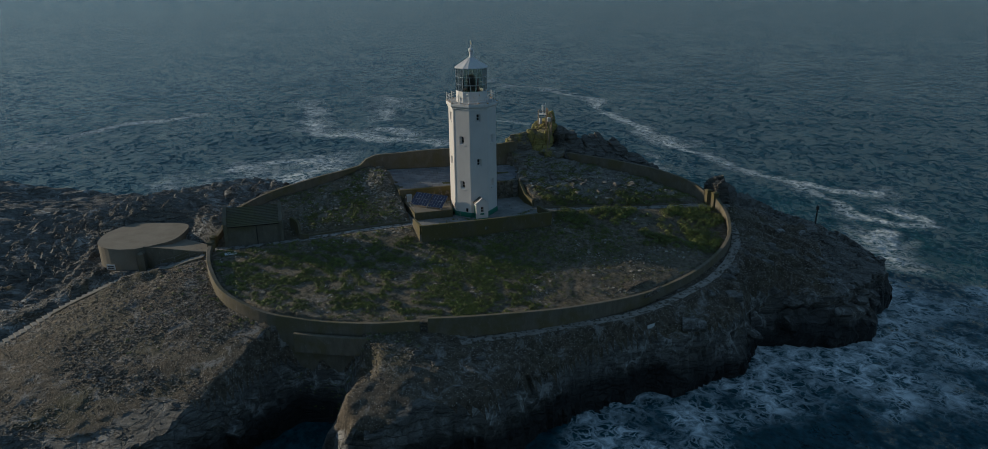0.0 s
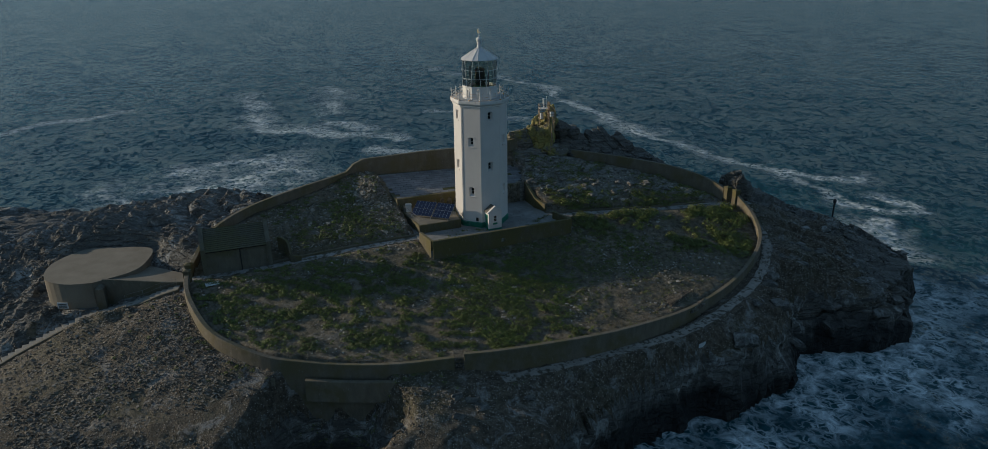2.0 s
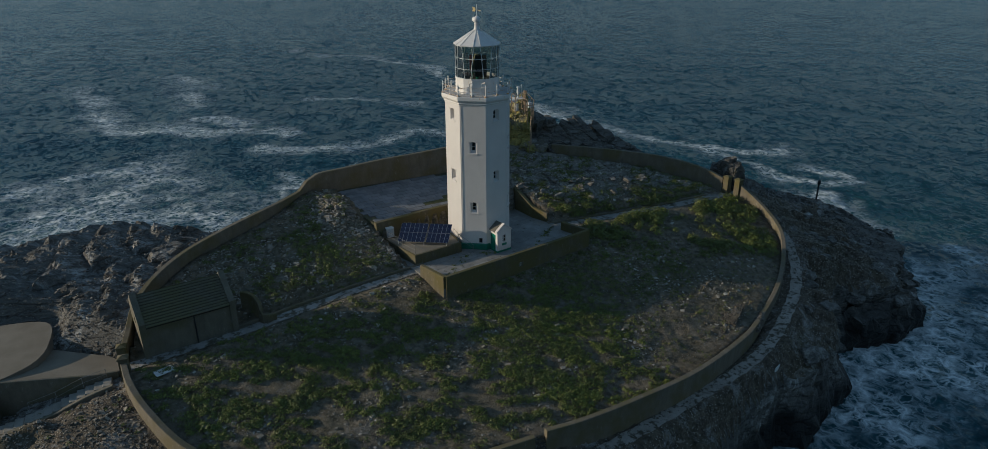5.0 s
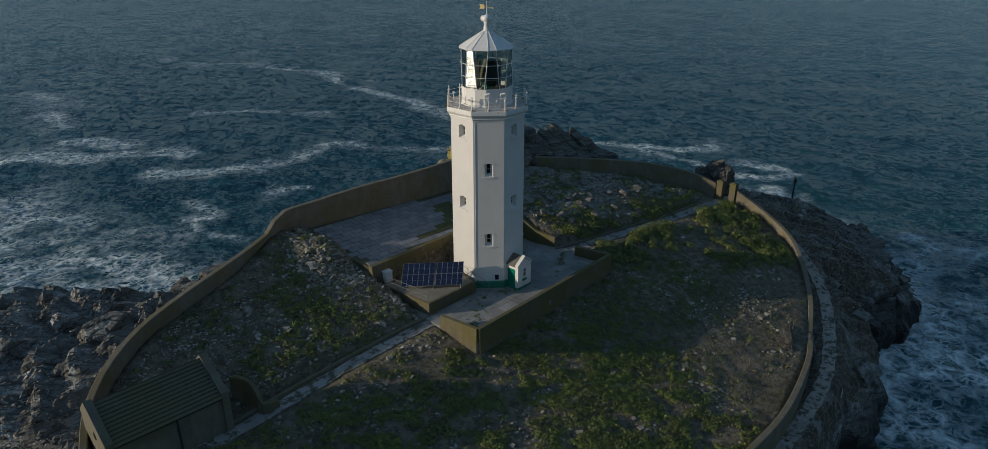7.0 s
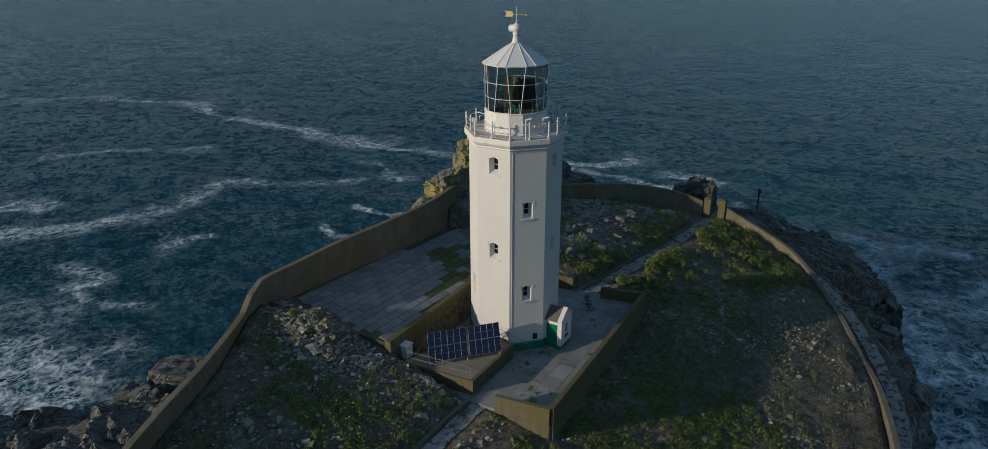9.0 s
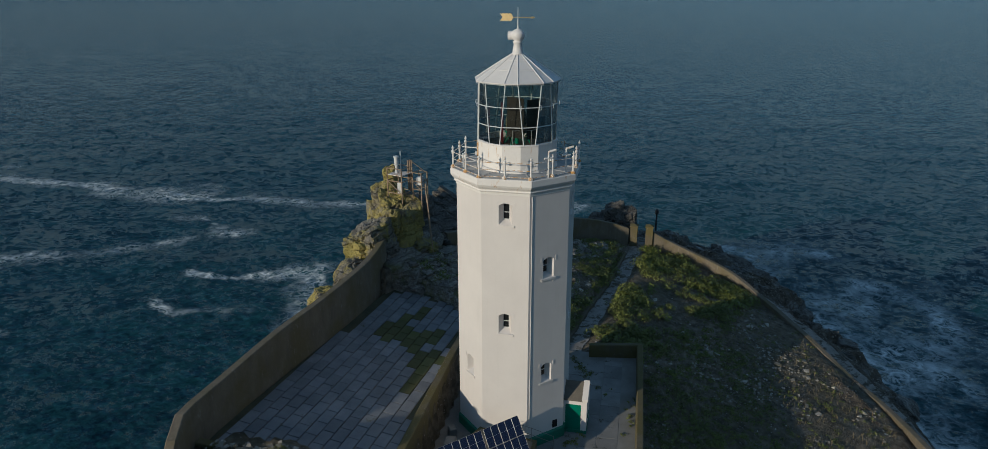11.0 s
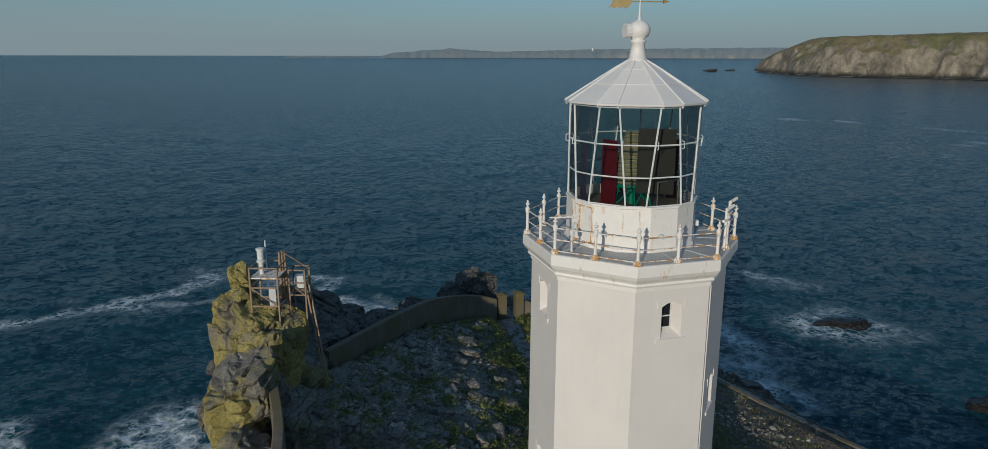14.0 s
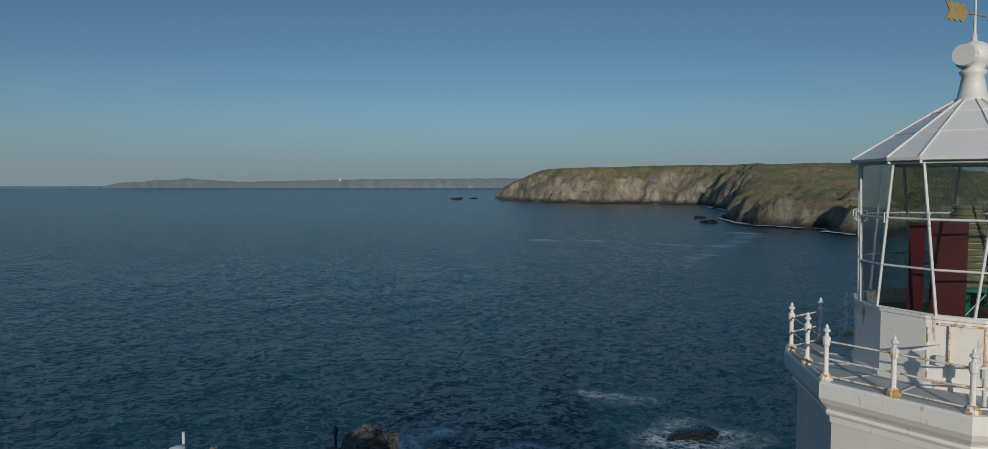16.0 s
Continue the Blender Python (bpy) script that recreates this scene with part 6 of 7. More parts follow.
# rocks along the outer slopes and the foot of the cliffs
k_placed = 0
for i in range(900):
    ox, oy = srng.uniform(-62, 62), srng.uniform(58, 118)
    dwv, dsv = float(seg_dist(np.array([ox]), np.array([oy]), RING)[0]), float(seg_dist(np.array([ox]), np.array([oy]), SHORE)[0])
    okay = dwv < -3.0 and 0.5 < dsv < 16 and (ox > 26 or (oy < 70 and ox < 12 and (ox > -12 or dsv < 3)) or (ox > 5 and oy < 82)) and float(seg_dist(np.array([ox]), np.array([oy]), [q[:2] for q in PATHOUT], False)[0]) > 1.6
    if not okay or k_placed >= 110:
        continue
    k_placed += 1
    sz = srng.uniform(0.4, 1.1) * (1.25 if dsv < 4 else 0.7)
    boulder("shore_rock", (ox, oy, land_at(ox, oy) - 0.1 * sz), (sz * 1.5, sz, sz * 0.7), 300 + i, ROCK, "dark weathered rock on the island's shore", planes=10, rough=0.07, flat=True, turn=30 + srng.uniform(-25, 25), tilt=20)
boulder("outcrop_rock", (4.6, 116.6, 19.2), (2.3, 1.6, 1.0), 61, STONE, "smooth grey outcrop at the terrace's end", planes=9, turn=10)
for at, size, sd in (((17.6, 84.6, 11.78), (2.9, 1.5, 0.32), 62), ((19.6, 83.4, 11.32), (2.2, 1.2, 0.3), 63), ((15.6, 83.0, 11.58), (1.8, 1.0, 0.28), 64)):
    boulder("outcrop_rock", at, size, sd, SCREE, "flat pale slab outcrop showing through the turf", planes=9, rough=0.06, flat=True, turn=35, tilt=-4)
orng = random.Random(12)
for i in range(190):
    ox, oy = orng.uniform(3.5, 27), orng.uniform(106.5, 117.5)
    sz = 0.16 + 0.5 * orng.random() ** 3
    if seg_dist(np.array([ox]), np.array([oy]), RING)[0] > 1.2 and oy < 119 - 0.2 * ox and oy > 105.5 + 0.12 * ox:
        boulder("outcrop_rock", (ox, oy, land_at(ox, oy) + 0.1 * sz), (sz * 1.3, sz, sz * 0.6), 70 + i, STONE, "grey weathered stone lying in the turf", planes=8, rough=0.05, flat=True, turn=orng.uniform(0, 90), tilt=orng.uniform(-20, 25))
for i in range(34):
    ox, oy = orng.gauss(-17.6, 1.3), orng.gauss(108.4, 2.0)
    sz = 0.18 + 0.42 * orng.random() ** 2
    if seg_dist(np.array([ox]), np.array([oy]), SLABP)[0] < -0.8:
        boulder("bank_rock", (ox, oy, land_at(ox, oy) + 0.1 * sz), (sz * 1.3, sz, sz * 0.6), 110 + i, STONE, "grey stone in the rubble bank below the terrace", planes=8, rough=0.05, flat=True, turn=orng.uniform(0, 90), tilt=orng.uniform(-20, 25))
for at, size, sd in (((36.2, 109.9, 16.6), (1.4, 1.3, 2.3), 31), ((36.5, 111.5, 17.0), (1.3, 1.4, 2.8), 32), ((36.0, 113.2, 16.0), (1.3, 1.2, 1.9), 33), ((37.6, 111.6, 15.4), (2.0, 2.6, 2.0), 34)):
    boulder("stack_rock", at, size, sd, DARKROCK, "dark mossy upright rock standing behind the gate pier", planes=15, rough=0.12, flat=True, turn=sd * 20 + 15, tilt=12)
for at, size, sd in (((-37.0, 108.6, 16.0), (2.4, 1.8, 1.7), 41), ((-40.6, 107.2, 15.6), (2.2, 2.0, 1.6), 42), ((-43.6, 110.6, 15.4), (3.0, 2.0, 1.8), 43), ((-33.8, 112.0, 15.0), (2.8, 2.0, 2.0), 44), ((-30.0, 113.6, 14.6), (2.8, 2.0, 2.4), 45), ((-50.0, 113.0, 14.6), (3.4, 2.2, 1.8), 46), ((-26.0, 115.2, 14.6), (2.8, 2.0, 2.6), 47)):
    boulder("slab_rock", at, size, sd, ROCK, "grey weathered rock beside the boundary wall", planes=11, rough=0.06, flat=True, turn=sd * 53, tilt=14)
for at, size, sd in (((71.9, 57.2, -0.1), (4.6, 1.5, 0.8), 51), ((46.5, 51.5, -0.4), (3.6, 2.4, 1.2), 52), ((1690, -365, 0), (17, 8, 5), 53), ((1720, -420, 0), (12, 7, 4), 54), ((1610, -345, 0), (12, 7, 4), 55), ((560, -300, 0), (9, 6, 4), 56), ((640, -345, 0), (8, 5, 3), 57)):
    boulder("sea_rock", at, size, sd, DARKROCK, "low dark rock awash in the sea", planes=14, flat=True, turn=75, tilt=8)

# ---- beacon on the crag ----
bc = thing("beacon", (7.9, 120.3, 25.4), "rusting steel beacon frame with a white lamp", "beacon")
BZ = 26.15


def legs(frame_at, w, h, z0, mat, parent):
    for sx_ in (-1, 1):
        for sy_ in (-1, 1):
            bm = bmesh.new()
            rod(bm, (frame_at[0] + sx_ * w / 2, frame_at[1] + sy_ * w / 2, z0 - 1.9), (frame_at[0] + sx_ * w / 2, frame_at[1] + sy_ * w / 2, z0 + h), 0.055, 6)
            part("leg", bm, mat, parent)
    for hh in (0.05, h * 0.5, h):
        for p, q in (((-1, -1), (1, -1)), ((1, -1), (1, 1)), ((1, 1), (-1, 1)), ((-1, 1), (-1, -1))):
            bm = bmesh.new()
            rod(bm, (frame_at[0] + p[0] * w / 2, frame_at[1] + p[1] * w / 2, z0 + hh), (frame_at[0] + q[0] * w / 2, frame_at[1] + q[1] * w / 2, z0 + hh), 0.045, 6)
            part("rail", bm, mat, parent)
    bm = bmesh.new()
    rod(bm, (frame_at[0] - w / 2, frame_at[1] - w / 2, z0), (frame_at[0] - w / 2, frame_at[1] + w / 2, z0 + h * 0.5), 0.035, 6)
    part("brace", bm, mat, parent)


legs((7.9, 120.5), 1.5, 2.2, BZ, BEIGE, bc)
legs((8.9, 119.1), 0.9, 1.5, BZ + 0.2, BEIGE, bc)
bm = bmesh.new()
box(bm, 7.9, 120.5, BZ + 1.6, 1.5, 1.5, 0.06)
part("deck", bm, STEEL, bc)
bm = bmesh.new()
lathe(bm, 7.95, 120.85, [(0.13, BZ + 1.66), (0.13, BZ + 2.3), (0.24, BZ + 2.34), (0.24, BZ + 2.42), (0.15, BZ + 2.46), (0.19, BZ + 2.5), (0.19, BZ + 2.7), (0.17, BZ + 2.72), (0.19, BZ + 2.74), (0.19, BZ + 2.98), (0.24, BZ + 3.0), (0.24, BZ + 3.1), (0.08, BZ + 3.15)], 18)
part("lamp", bm, WHITEBOX, bc, "white cylindrical lamp")
bm = bmesh.new()
rod(bm, (8.35, 120.7, BZ + 1.6), (8.35, 120.7, BZ + 3.45), 0.045, 8)
part("lamp_pole", bm, WHITEBOX, bc)
bm = bmesh.new()
box(bm, 7.5, 120.2, BZ, 0.42, 0.35, 1.0, 20, 0.03)
part("locker", bm, WHITEBOX, bc, "white equipment locker")
for k in range(3):
    bm = bmesh.new()
    rod(bm, (8.45 + 0.12 * k, 120.0 - 0.1 * k, BZ + 0.1), (8.45 + 0.12 * k, 120.0 - 0.1 * k, BZ + 2.75), 0.07, 8)
    part("battery_pipe", bm, BEIGE, bc)
bm = bmesh.new()
rod(bm, (8.5, 119.9, BZ + 2.8), (9.5, 118.7, BZ + 1.5), 0.04, 6)
rod(bm, (9.35, 118.7, BZ + 1.7), (9.35, 118.7, BZ + 0.3), 0.04, 6)
part("stay", bm, BEIGE, bc)
bm = bmesh.new()
box(bm, 8.9, 119.1, BZ + 0.6, 0.5, 0.5, 0.7, 10, 0.03)
part("sounder", bm, WHITEBOX, bc)
for s in (-0.14, 0.14):
    bm = bmesh.new()
    rod(bm, (9.15 + s, 118.75 + s, BZ + 0.7), (8.5 + s, 117.6 + s, 19.6), 0.06, 6)
    part("conduit", bm, BEIGE, bc)
board = thing("notice_board", (5.95, 119.72, 21.6), "small white notice board on the wall", "sign")
bm = bmesh.new()
box(bm, 5.95, 119.72, 21.66, 0.6, 0.06, 0.95, 20)
part("board", bm, WHITEBOX, board)

# ---- marker post on the eastern rocks ----
post = thing("marker_post", (53.4, 111.3, 8.6), "tall dark marker post on the rocks", "post")
bm = bmesh.new()
rod(bm, (53.4, 111.3, 7.6), (53.45, 111.3, 13.0), 0.15, 8, 0.12)
part("pole", bm, DARKSTEEL, post)
bm = bmesh.new()
lathe(bm, 53.45, 111.3, [(0.2, 13.0), (0.24, 13.1), (0.24, 13.5), (0.1, 13.75)], 10)
part("top_mark", bm, DARKSTEEL, post)
bm = bmesh.new()
box(bm, 53.15, 111.15, 8.6, 0.5, 0.4, 1.1, 10, 0.03)
part("box", bm, DARKSTEEL, post)

# ---- far coast ----
HEAD = [(1665, -470), (1560, -440), (1420, -455), (1300, -455), (1235, -500), (1180, -580), (1120, -620), (1060, -640), (960, -600), (820, -520), (700, -430), (600, -360), (505, -312), (440, -330), (380, -300), (420, -420), (560, -620), (700, -1000), (1000, -1400), (2400, -1400), (2400, -700), (1900, -560)]


def coast_z(X, Y):
    d = seg_dist(X, Y, HEAD) + 26 * value_noise(X, Y, 90, 61, 4, 0.55)
    rib = np.abs(value_noise(X, Y, 55, 64, 4, 0.6))
    rise = 5.6 * np.power(np.maximum(d - 30 * rib, 0), 0.60) + 0.02 * np.maximum(d, 0) + np.clip(d, 0, 4)
    top = 68 + 9 * np.clip(d / 240, 0, 1) + 5 * value_noise(X, Y, 300, 62, 3)
    near = np.clip((X - 450) / 520, 0.28, 1)
    top = top * np.clip((-0.326 * (X - 1665) - 0.945 * (Y + 470)) / 130 + 0.12, 0.08, 1) ** 0.6
    z = np.minimum(rise + 20 * value_noise(X, Y, 46, 63, 4, 0.6) * np.clip(d / 25, 0, 1), top * near + (1 - near) * 42 * (rib - 0.1) + 3 * value_noise(X, Y, 18, 65, 2))
    return np.where(d > 0, z, np.maximum(-3.0, d * 0.4))


def coast_material(name, rock_a, rock_b, grass, heath, scale):
    m, nt, b = material(name, 0.95)
    g = nt.nodes.new("ShaderNodeNewGeometry")
    sep = nt.nodes.new("ShaderNodeSeparateXYZ")
    nt.links.new(g.outputs["Normal"], sep.inputs[0])
    sp = nt.nodes.new("ShaderNodeSeparateXYZ")
    nt.links.new(g.outputs["Position"], sp.inputs[0])
    big, fine = noise_tex(nt, g.outputs["Position"], 0.012 * scale, 6, 0.65), noise_tex(nt, g.outputs["Position"], 0.07 * scale, 7, 0.75)
    st = nt.nodes.new("ShaderNodeVectorMath")
    st.operation = "MULTIPLY"
    st.inputs[1].default_value = (1.0, 1.0, 0.3)
    nt.links.new(g.outputs["Position"], st.inputs[0])
    runs = noise_tex(nt, st.outputs[0], 0.05 * scale, 8, 0.7, 0.5)
    c = mixc(nt, ramp(nt, runs, 0.36, 0.64), rock_a, rock_b)
    c = mixc(nt, ramp(nt, fine, 0.3, 0.6, 0.5, 0), c, (0.05, 0.045, 0.04))
    gr = mixc(nt, ramp(nt, big, 0.4, 0.6), grass, heath)
    flat = calc(nt, "ADD", calc(nt, "ADD", sep.outputs[2], calc(nt, "MULTIPLY", runs, 0.75)), ramp(nt, sp.outputs[2], 10, 70, 0.0, 0.22))
    c = mixc(nt, ramp(nt, flat, 1.12, 1.24), c, gr)
    c = mixc(nt, ramp(nt, calc(nt, "ADD", sp.outputs[2], calc(nt, "MULTIPLY", fine, 14.0)), 17, 9), c, (0.045, 0.04, 0.034))
    nt.links.new(c, b.inputs["Base Color"])
    bump(nt, b, fine, 1.0, 14.0 / scale)
    return m


COAST = coast_material("headland_cliff", (0.19, 0.165, 0.125), (0.60, 0.51, 0.38), (0.195, 0.205, 0.08), (0.32, 0.235, 0.14), 1.0)
hd, _, _ = grid_mesh("headland", np.arange(330, 1900, 4.0), np.arange(-1100, -230, 4.0), coast_z, [COAST], lambda c: c[:, 2] > -2.5)
tagged(hd, "grassy headland with pale rocky sea cliffs", "headland", kind="structure")


# broken water along the foot of the headland
hrng = random.Random(77)
sv, sf = [], []
for (x0, y0), (x1, y1) in zip(HEAD[:14], HEAD[1:15]):
    n = max(2, int(math.hypot(x1 - x0, y1 - y0) / 9))
    ex, ey = (x1 - x0) / n, (y1 - y0) / n
    nx, ny = ey / math.hypot(ex, ey), -ex / math.hypot(ex, ey)
    for i in range(n):
        if hrng.random() < 0.3:
            continue
        px, py = x0 + ex * (i + 0.5), y0 + ey * (i + 0.5)
        ss = np.arange(-60, 60, 2.0)
        zz_ = coast_z(px - nx * ss, py - ny * ss)
        hit_s = [q for q, zq in zip(ss, zz_) if zq > 0.2]
        if not hit_s:
            continue
        q = hit_s[0] - hrng.uniform(0, 5)
        for _ in range(2):
            cx, cy = px - nx * (q - hrng.uniform(-1, 3)), py - ny * (q - hrng.uniform(-1, 3))
            a0 = hrng.uniform(0, 6)
            base_i = len(sv)
            for k in range(9):
                r_ = hrng.uniform(1.8, 6.5)
                al, ac = r_ * 1.7 * math.cos(a0 + k * 0.698), r_ * math.sin(a0 + k * 0.698)
                sv.append((cx + al * ex / 9 - ac * nx, cy + al * ey / 9 - ac * ny, 0.9 + 0.1 * hrng.random()))
            sf.append(tuple(range(base_i, base_i + 9)))
SURF = plain("white_surf", (0.6, 0.63, 0.65), (0.45, 0.5, 0.53), 0.2, 0.9)
me = bpy.data.meshes.new("surf")
me.from_pydata(sv, [], sf)
me.materials.append(SURF)
tagged(new("surf", me), "white surf breaking along the foot of the headland", "surf", kind="stuff")


def far_top(b):
    k = np.interp(b, [-40, -26, -21.8, -14, -6.1, -2, 1.5, 5.0, 7.5, 9.6, 10.6, 16, 19], [80, 78, 76, 72, 66, 56, 52, 70, 55, 44, 20, 26, 16])
    return k


bm = bmesh.new()
rows_f = []
for i in range(240):
    b_ = -34 + 52 * i / 239
    wob = 5 * noise.noise(Vector((b_ * 1.3, 0, 7))) + 2.5 * noise.noise(Vector((b_ * 6, 1, 7)))
    t = float(far_top(b_))
    t = t + wob * min(1, max(0, (t - 25) / 30))
    row = []
    for k, (dd, f) in enumerate(((0, -0.2), (40, 0.25), (90, 0.8), (260, 1.0), (600, 1.02))):
        r = 4150 + dd + 60 * noise.noise(Vector((b_ * 2.5, k * 0.2, 3)))
        row.append(bm.verts.new((r * math.cos(radians(b_)), 100 + r * math.sin(radians(b_)), 15 + (t - 15) * f)))
    rows_f.append(row)
for p, q in zip(rows_f[:-1], rows_f[1:]):
    for k in range(4):
        bm.faces.new((p[k], p[k + 1], q[k + 1], q[k]))
FARC = coast_material("far_cliffs_haze_glow", (0.20, 0.20, 0.20), (0.52, 0.43, 0.31), (0.18, 0.20, 0.19), (0.21, 0.20, 0.18), 0.6)
# air light over the four kilometres to that coast, given as a bluish glow
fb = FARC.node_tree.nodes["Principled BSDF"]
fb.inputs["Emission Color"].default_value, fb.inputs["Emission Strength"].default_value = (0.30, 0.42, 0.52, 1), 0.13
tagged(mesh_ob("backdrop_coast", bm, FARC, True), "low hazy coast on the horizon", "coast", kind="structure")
bm = bmesh.new()
lathe(bm, 4110 * math.cos(radians(-6.3)), 100 + 4110 * math.sin(radians(-6.3)), [(5, 55), (5, 69), (4, 71)], 10)
tagged(mesh_ob("far_tower", bm, WHITEBOX), "tiny white building on the far coast", "building")


# ---- plants and loose stones ----
rng = np.random.RandomState(7)


def scatter(n, x0, x1, y0, y1, density):
    X, Y = rng.uniform(x0, x1, n), rng.uniform(y0, y1, n)
    keep = rng.rand(n) < density(X, Y)
    return X[keep], Y[keep]


def off_built(X, Y):
    d = np.ones(np.shape(X), bool)
    for poly in (SLABP, COURTP, DRUMP, [(p.x, p.y) for p in (hp(0, 0, 0), hp(HL, 0, 0), hp(HL, HBV, 0), hp(0, HBV, 0))]):
        d &= seg_dist(X, Y, poly) < -0.45
    for line in (PATHWEST, PATHEAST, PATHOUT):
        d &= seg_dist(X, Y, [p[:2] for p in line], False) > 1.1
    d &= seg_dist(X, Y, [(p[0], p[1]) for p in STEPS], False) > 1.2
    return d


def bush_zone(X, Y):
    return np.clip((X - 6) / 8, 0, 1) * np.clip((Y - (94.5 - 0.1 * (X - 20))) / 3, 0, 1) * (Y < 106.5 + 0.08 * (X - 20))


def tufts(name, X, Y, R, H, mat, label, cat, size=0.07, thick=230, base=None):
    """Domed cushions of small leaves, each leaf turned roughly outwards."""
    Z = land(X, Y) if base is None else np.full(len(X), base)
    cnt = np.clip(thick * R ** 1.6, 8, 420).astype(int)
    i = np.repeat(np.arange(len(X)), cnt)
    k = len(i)
    az, q = rng.uniform(0, 2 * np.pi, k), np.sqrt(rng.rand(k))
    ph = rng.uniform(0, 6.28, len(X))[i]
    wob = 1 + 0.28 * np.sin(3 * az + ph) + 0.2 * np.sin(5 * az + 2 * ph)
    r = q * R[i] * wob
    rise = np.sqrt(np.clip(1 - q * q, 0, 1))
    lump = 0.72 + 0.28 * np.sin(4 * az + ph) * np.sin(7 * q + ph)
    c = np.stack([X[i] + r * np.cos(az), Y[i] + r * np.sin(az), Z[i] + H[i] * rise * lump * rng.uniform(0.5, 1.05, k) + 0.02], 1)
    n = np.stack([q * np.cos(az), q * np.sin(az), 0.35 + rise], 1) + 0.45 * rng.randn(k, 3)
    n /= np.linalg.norm(n, axis=1, keepdims=True)
    d = np.cross(n, rng.randn(k, 3))
    d /= np.linalg.norm(d, axis=1, keepdims=True) + 1e-9
    s = np.cross(n, d)
    ln = (size * rng.uniform(0.6, 1.35, k))[:, None]
    v = np.stack([c - d * ln, c + s * ln * 0.62, c + d * ln, c - s * ln * 0.62], 1).reshape(-1, 3)
    me = bpy.data.meshes.new(name)
    me.from_pydata(v.tolist(), [], np.arange(4 * k).reshape(-1, 4).tolist())
    me.materials.append(mat)
    return tagged(new(name, me), label, cat, kind="stuff")


def spread(X, Y, spots):
    out = np.zeros(np.shape(X))
    for x, y, r in spots:
        out = np.maximum(out, np.exp(-((X - x) ** 2 + (Y - y) ** 2) / (r * r)))
    return out


def open_turf(X, Y, gap=0.6):
    return (seg_dist(X, Y, RING) > gap) & off_built(X, Y)


def path_y(X):
    return np.interp(X, [p[0] for p in PATHWEST], [p[1] for p in PATHWEST])


def south_tufts(X, Y):
    patch, fine = value_noise(X, Y, 7, 51, 3), value_noise(X * 0.8 + Y * 0.25, Y * 1.25, 1.15, 54, 2)
    d = np.clip(0.95 + 0.7 * patch, 0.45, 1) * np.clip(0.5 + 3.4 * fine, 0.0, 1)
    d *= 1 - 0.85 * np.clip(np.exp(-((X + 11.6 + 0.25 * (84 - Y)) / 1.5) ** 2) * (Y < 89), 0, 1)
    d *= np.clip((path_y(X) - 1.0 - Y) / 5, 0.3, 1) * np.clip((7 - X) / 6, 0.0, 1) * np.clip((Y - 73.6) / 2, 0.3, 1)
    return np.where(open_turf(X, Y) & (Y < path_y(X)) & ((X < -12) | (Y < 96)), d, 0)


def east_tufts(X, Y):
    d = 0.42 * np.clip(0.7 + 1.4 * value_noise(X, Y, 6, 55, 3), 0.1, 1) * np.clip(X / 6, 0, 1) * (1 - 0.8 * spread(X, Y, ((18, 84.2, 3.2),)))
    return np.where(open_turf(X, Y) & (Y < 98) & (X > -2), d, 0)


def mat_tufts(X, Y):
    d = spread(X, Y, ((1.6, 89.6, 5), (-2.9, 87, 4), (8.7, 92.5, 4.5), (3, 86.5, 4), (14, 95, 4), (-7, 90, 2.5))) * np.clip(0.7 + 1.6 * value_noise(X, Y, 3, 59, 3), 0.05, 1)
    return np.where(open_turf(X, Y, 1.0), d, 0)


def west_tufts(X, Y):
    d = spread(X, Y, ((-23.5, 105.2, 2.2), (-19.4, 98.6, 3.0), (-24.2, 98.2, 1.8), (-22.1, 102.2, 1.8), (-23.4, 107.6, 1.8), (-21, 100.2, 1.8), (-17.0, 99.4, 1.8), (-26.5, 96.6, 1.4))) * np.clip(0.7 + 1.8 * value_noise(X, Y, 2.2, 56, 2), 0.05, 1)
    d = np.maximum(d, 0.10 * np.clip(0.5 + 2.5 * value_noise(X, Y, 5, 49, 2), 0, 1))
    return np.where(open_turf(X, Y) & (Y > path_y(X) + 0.9) & (X < -12), d, 0)


def north_tufts(X, Y):
    low = np.clip((112.2 - 0.1 * (X - 8) - Y) / 4, 0.2, 1)
    d = 0.9 * low * np.clip(0.45 + 1.9 * value_noise(X, Y, 4, 48, 3), 0.04, 1)
    return np.where(open_turf(X, Y) & (Y > 105.0) & (X > 4), d, 0)


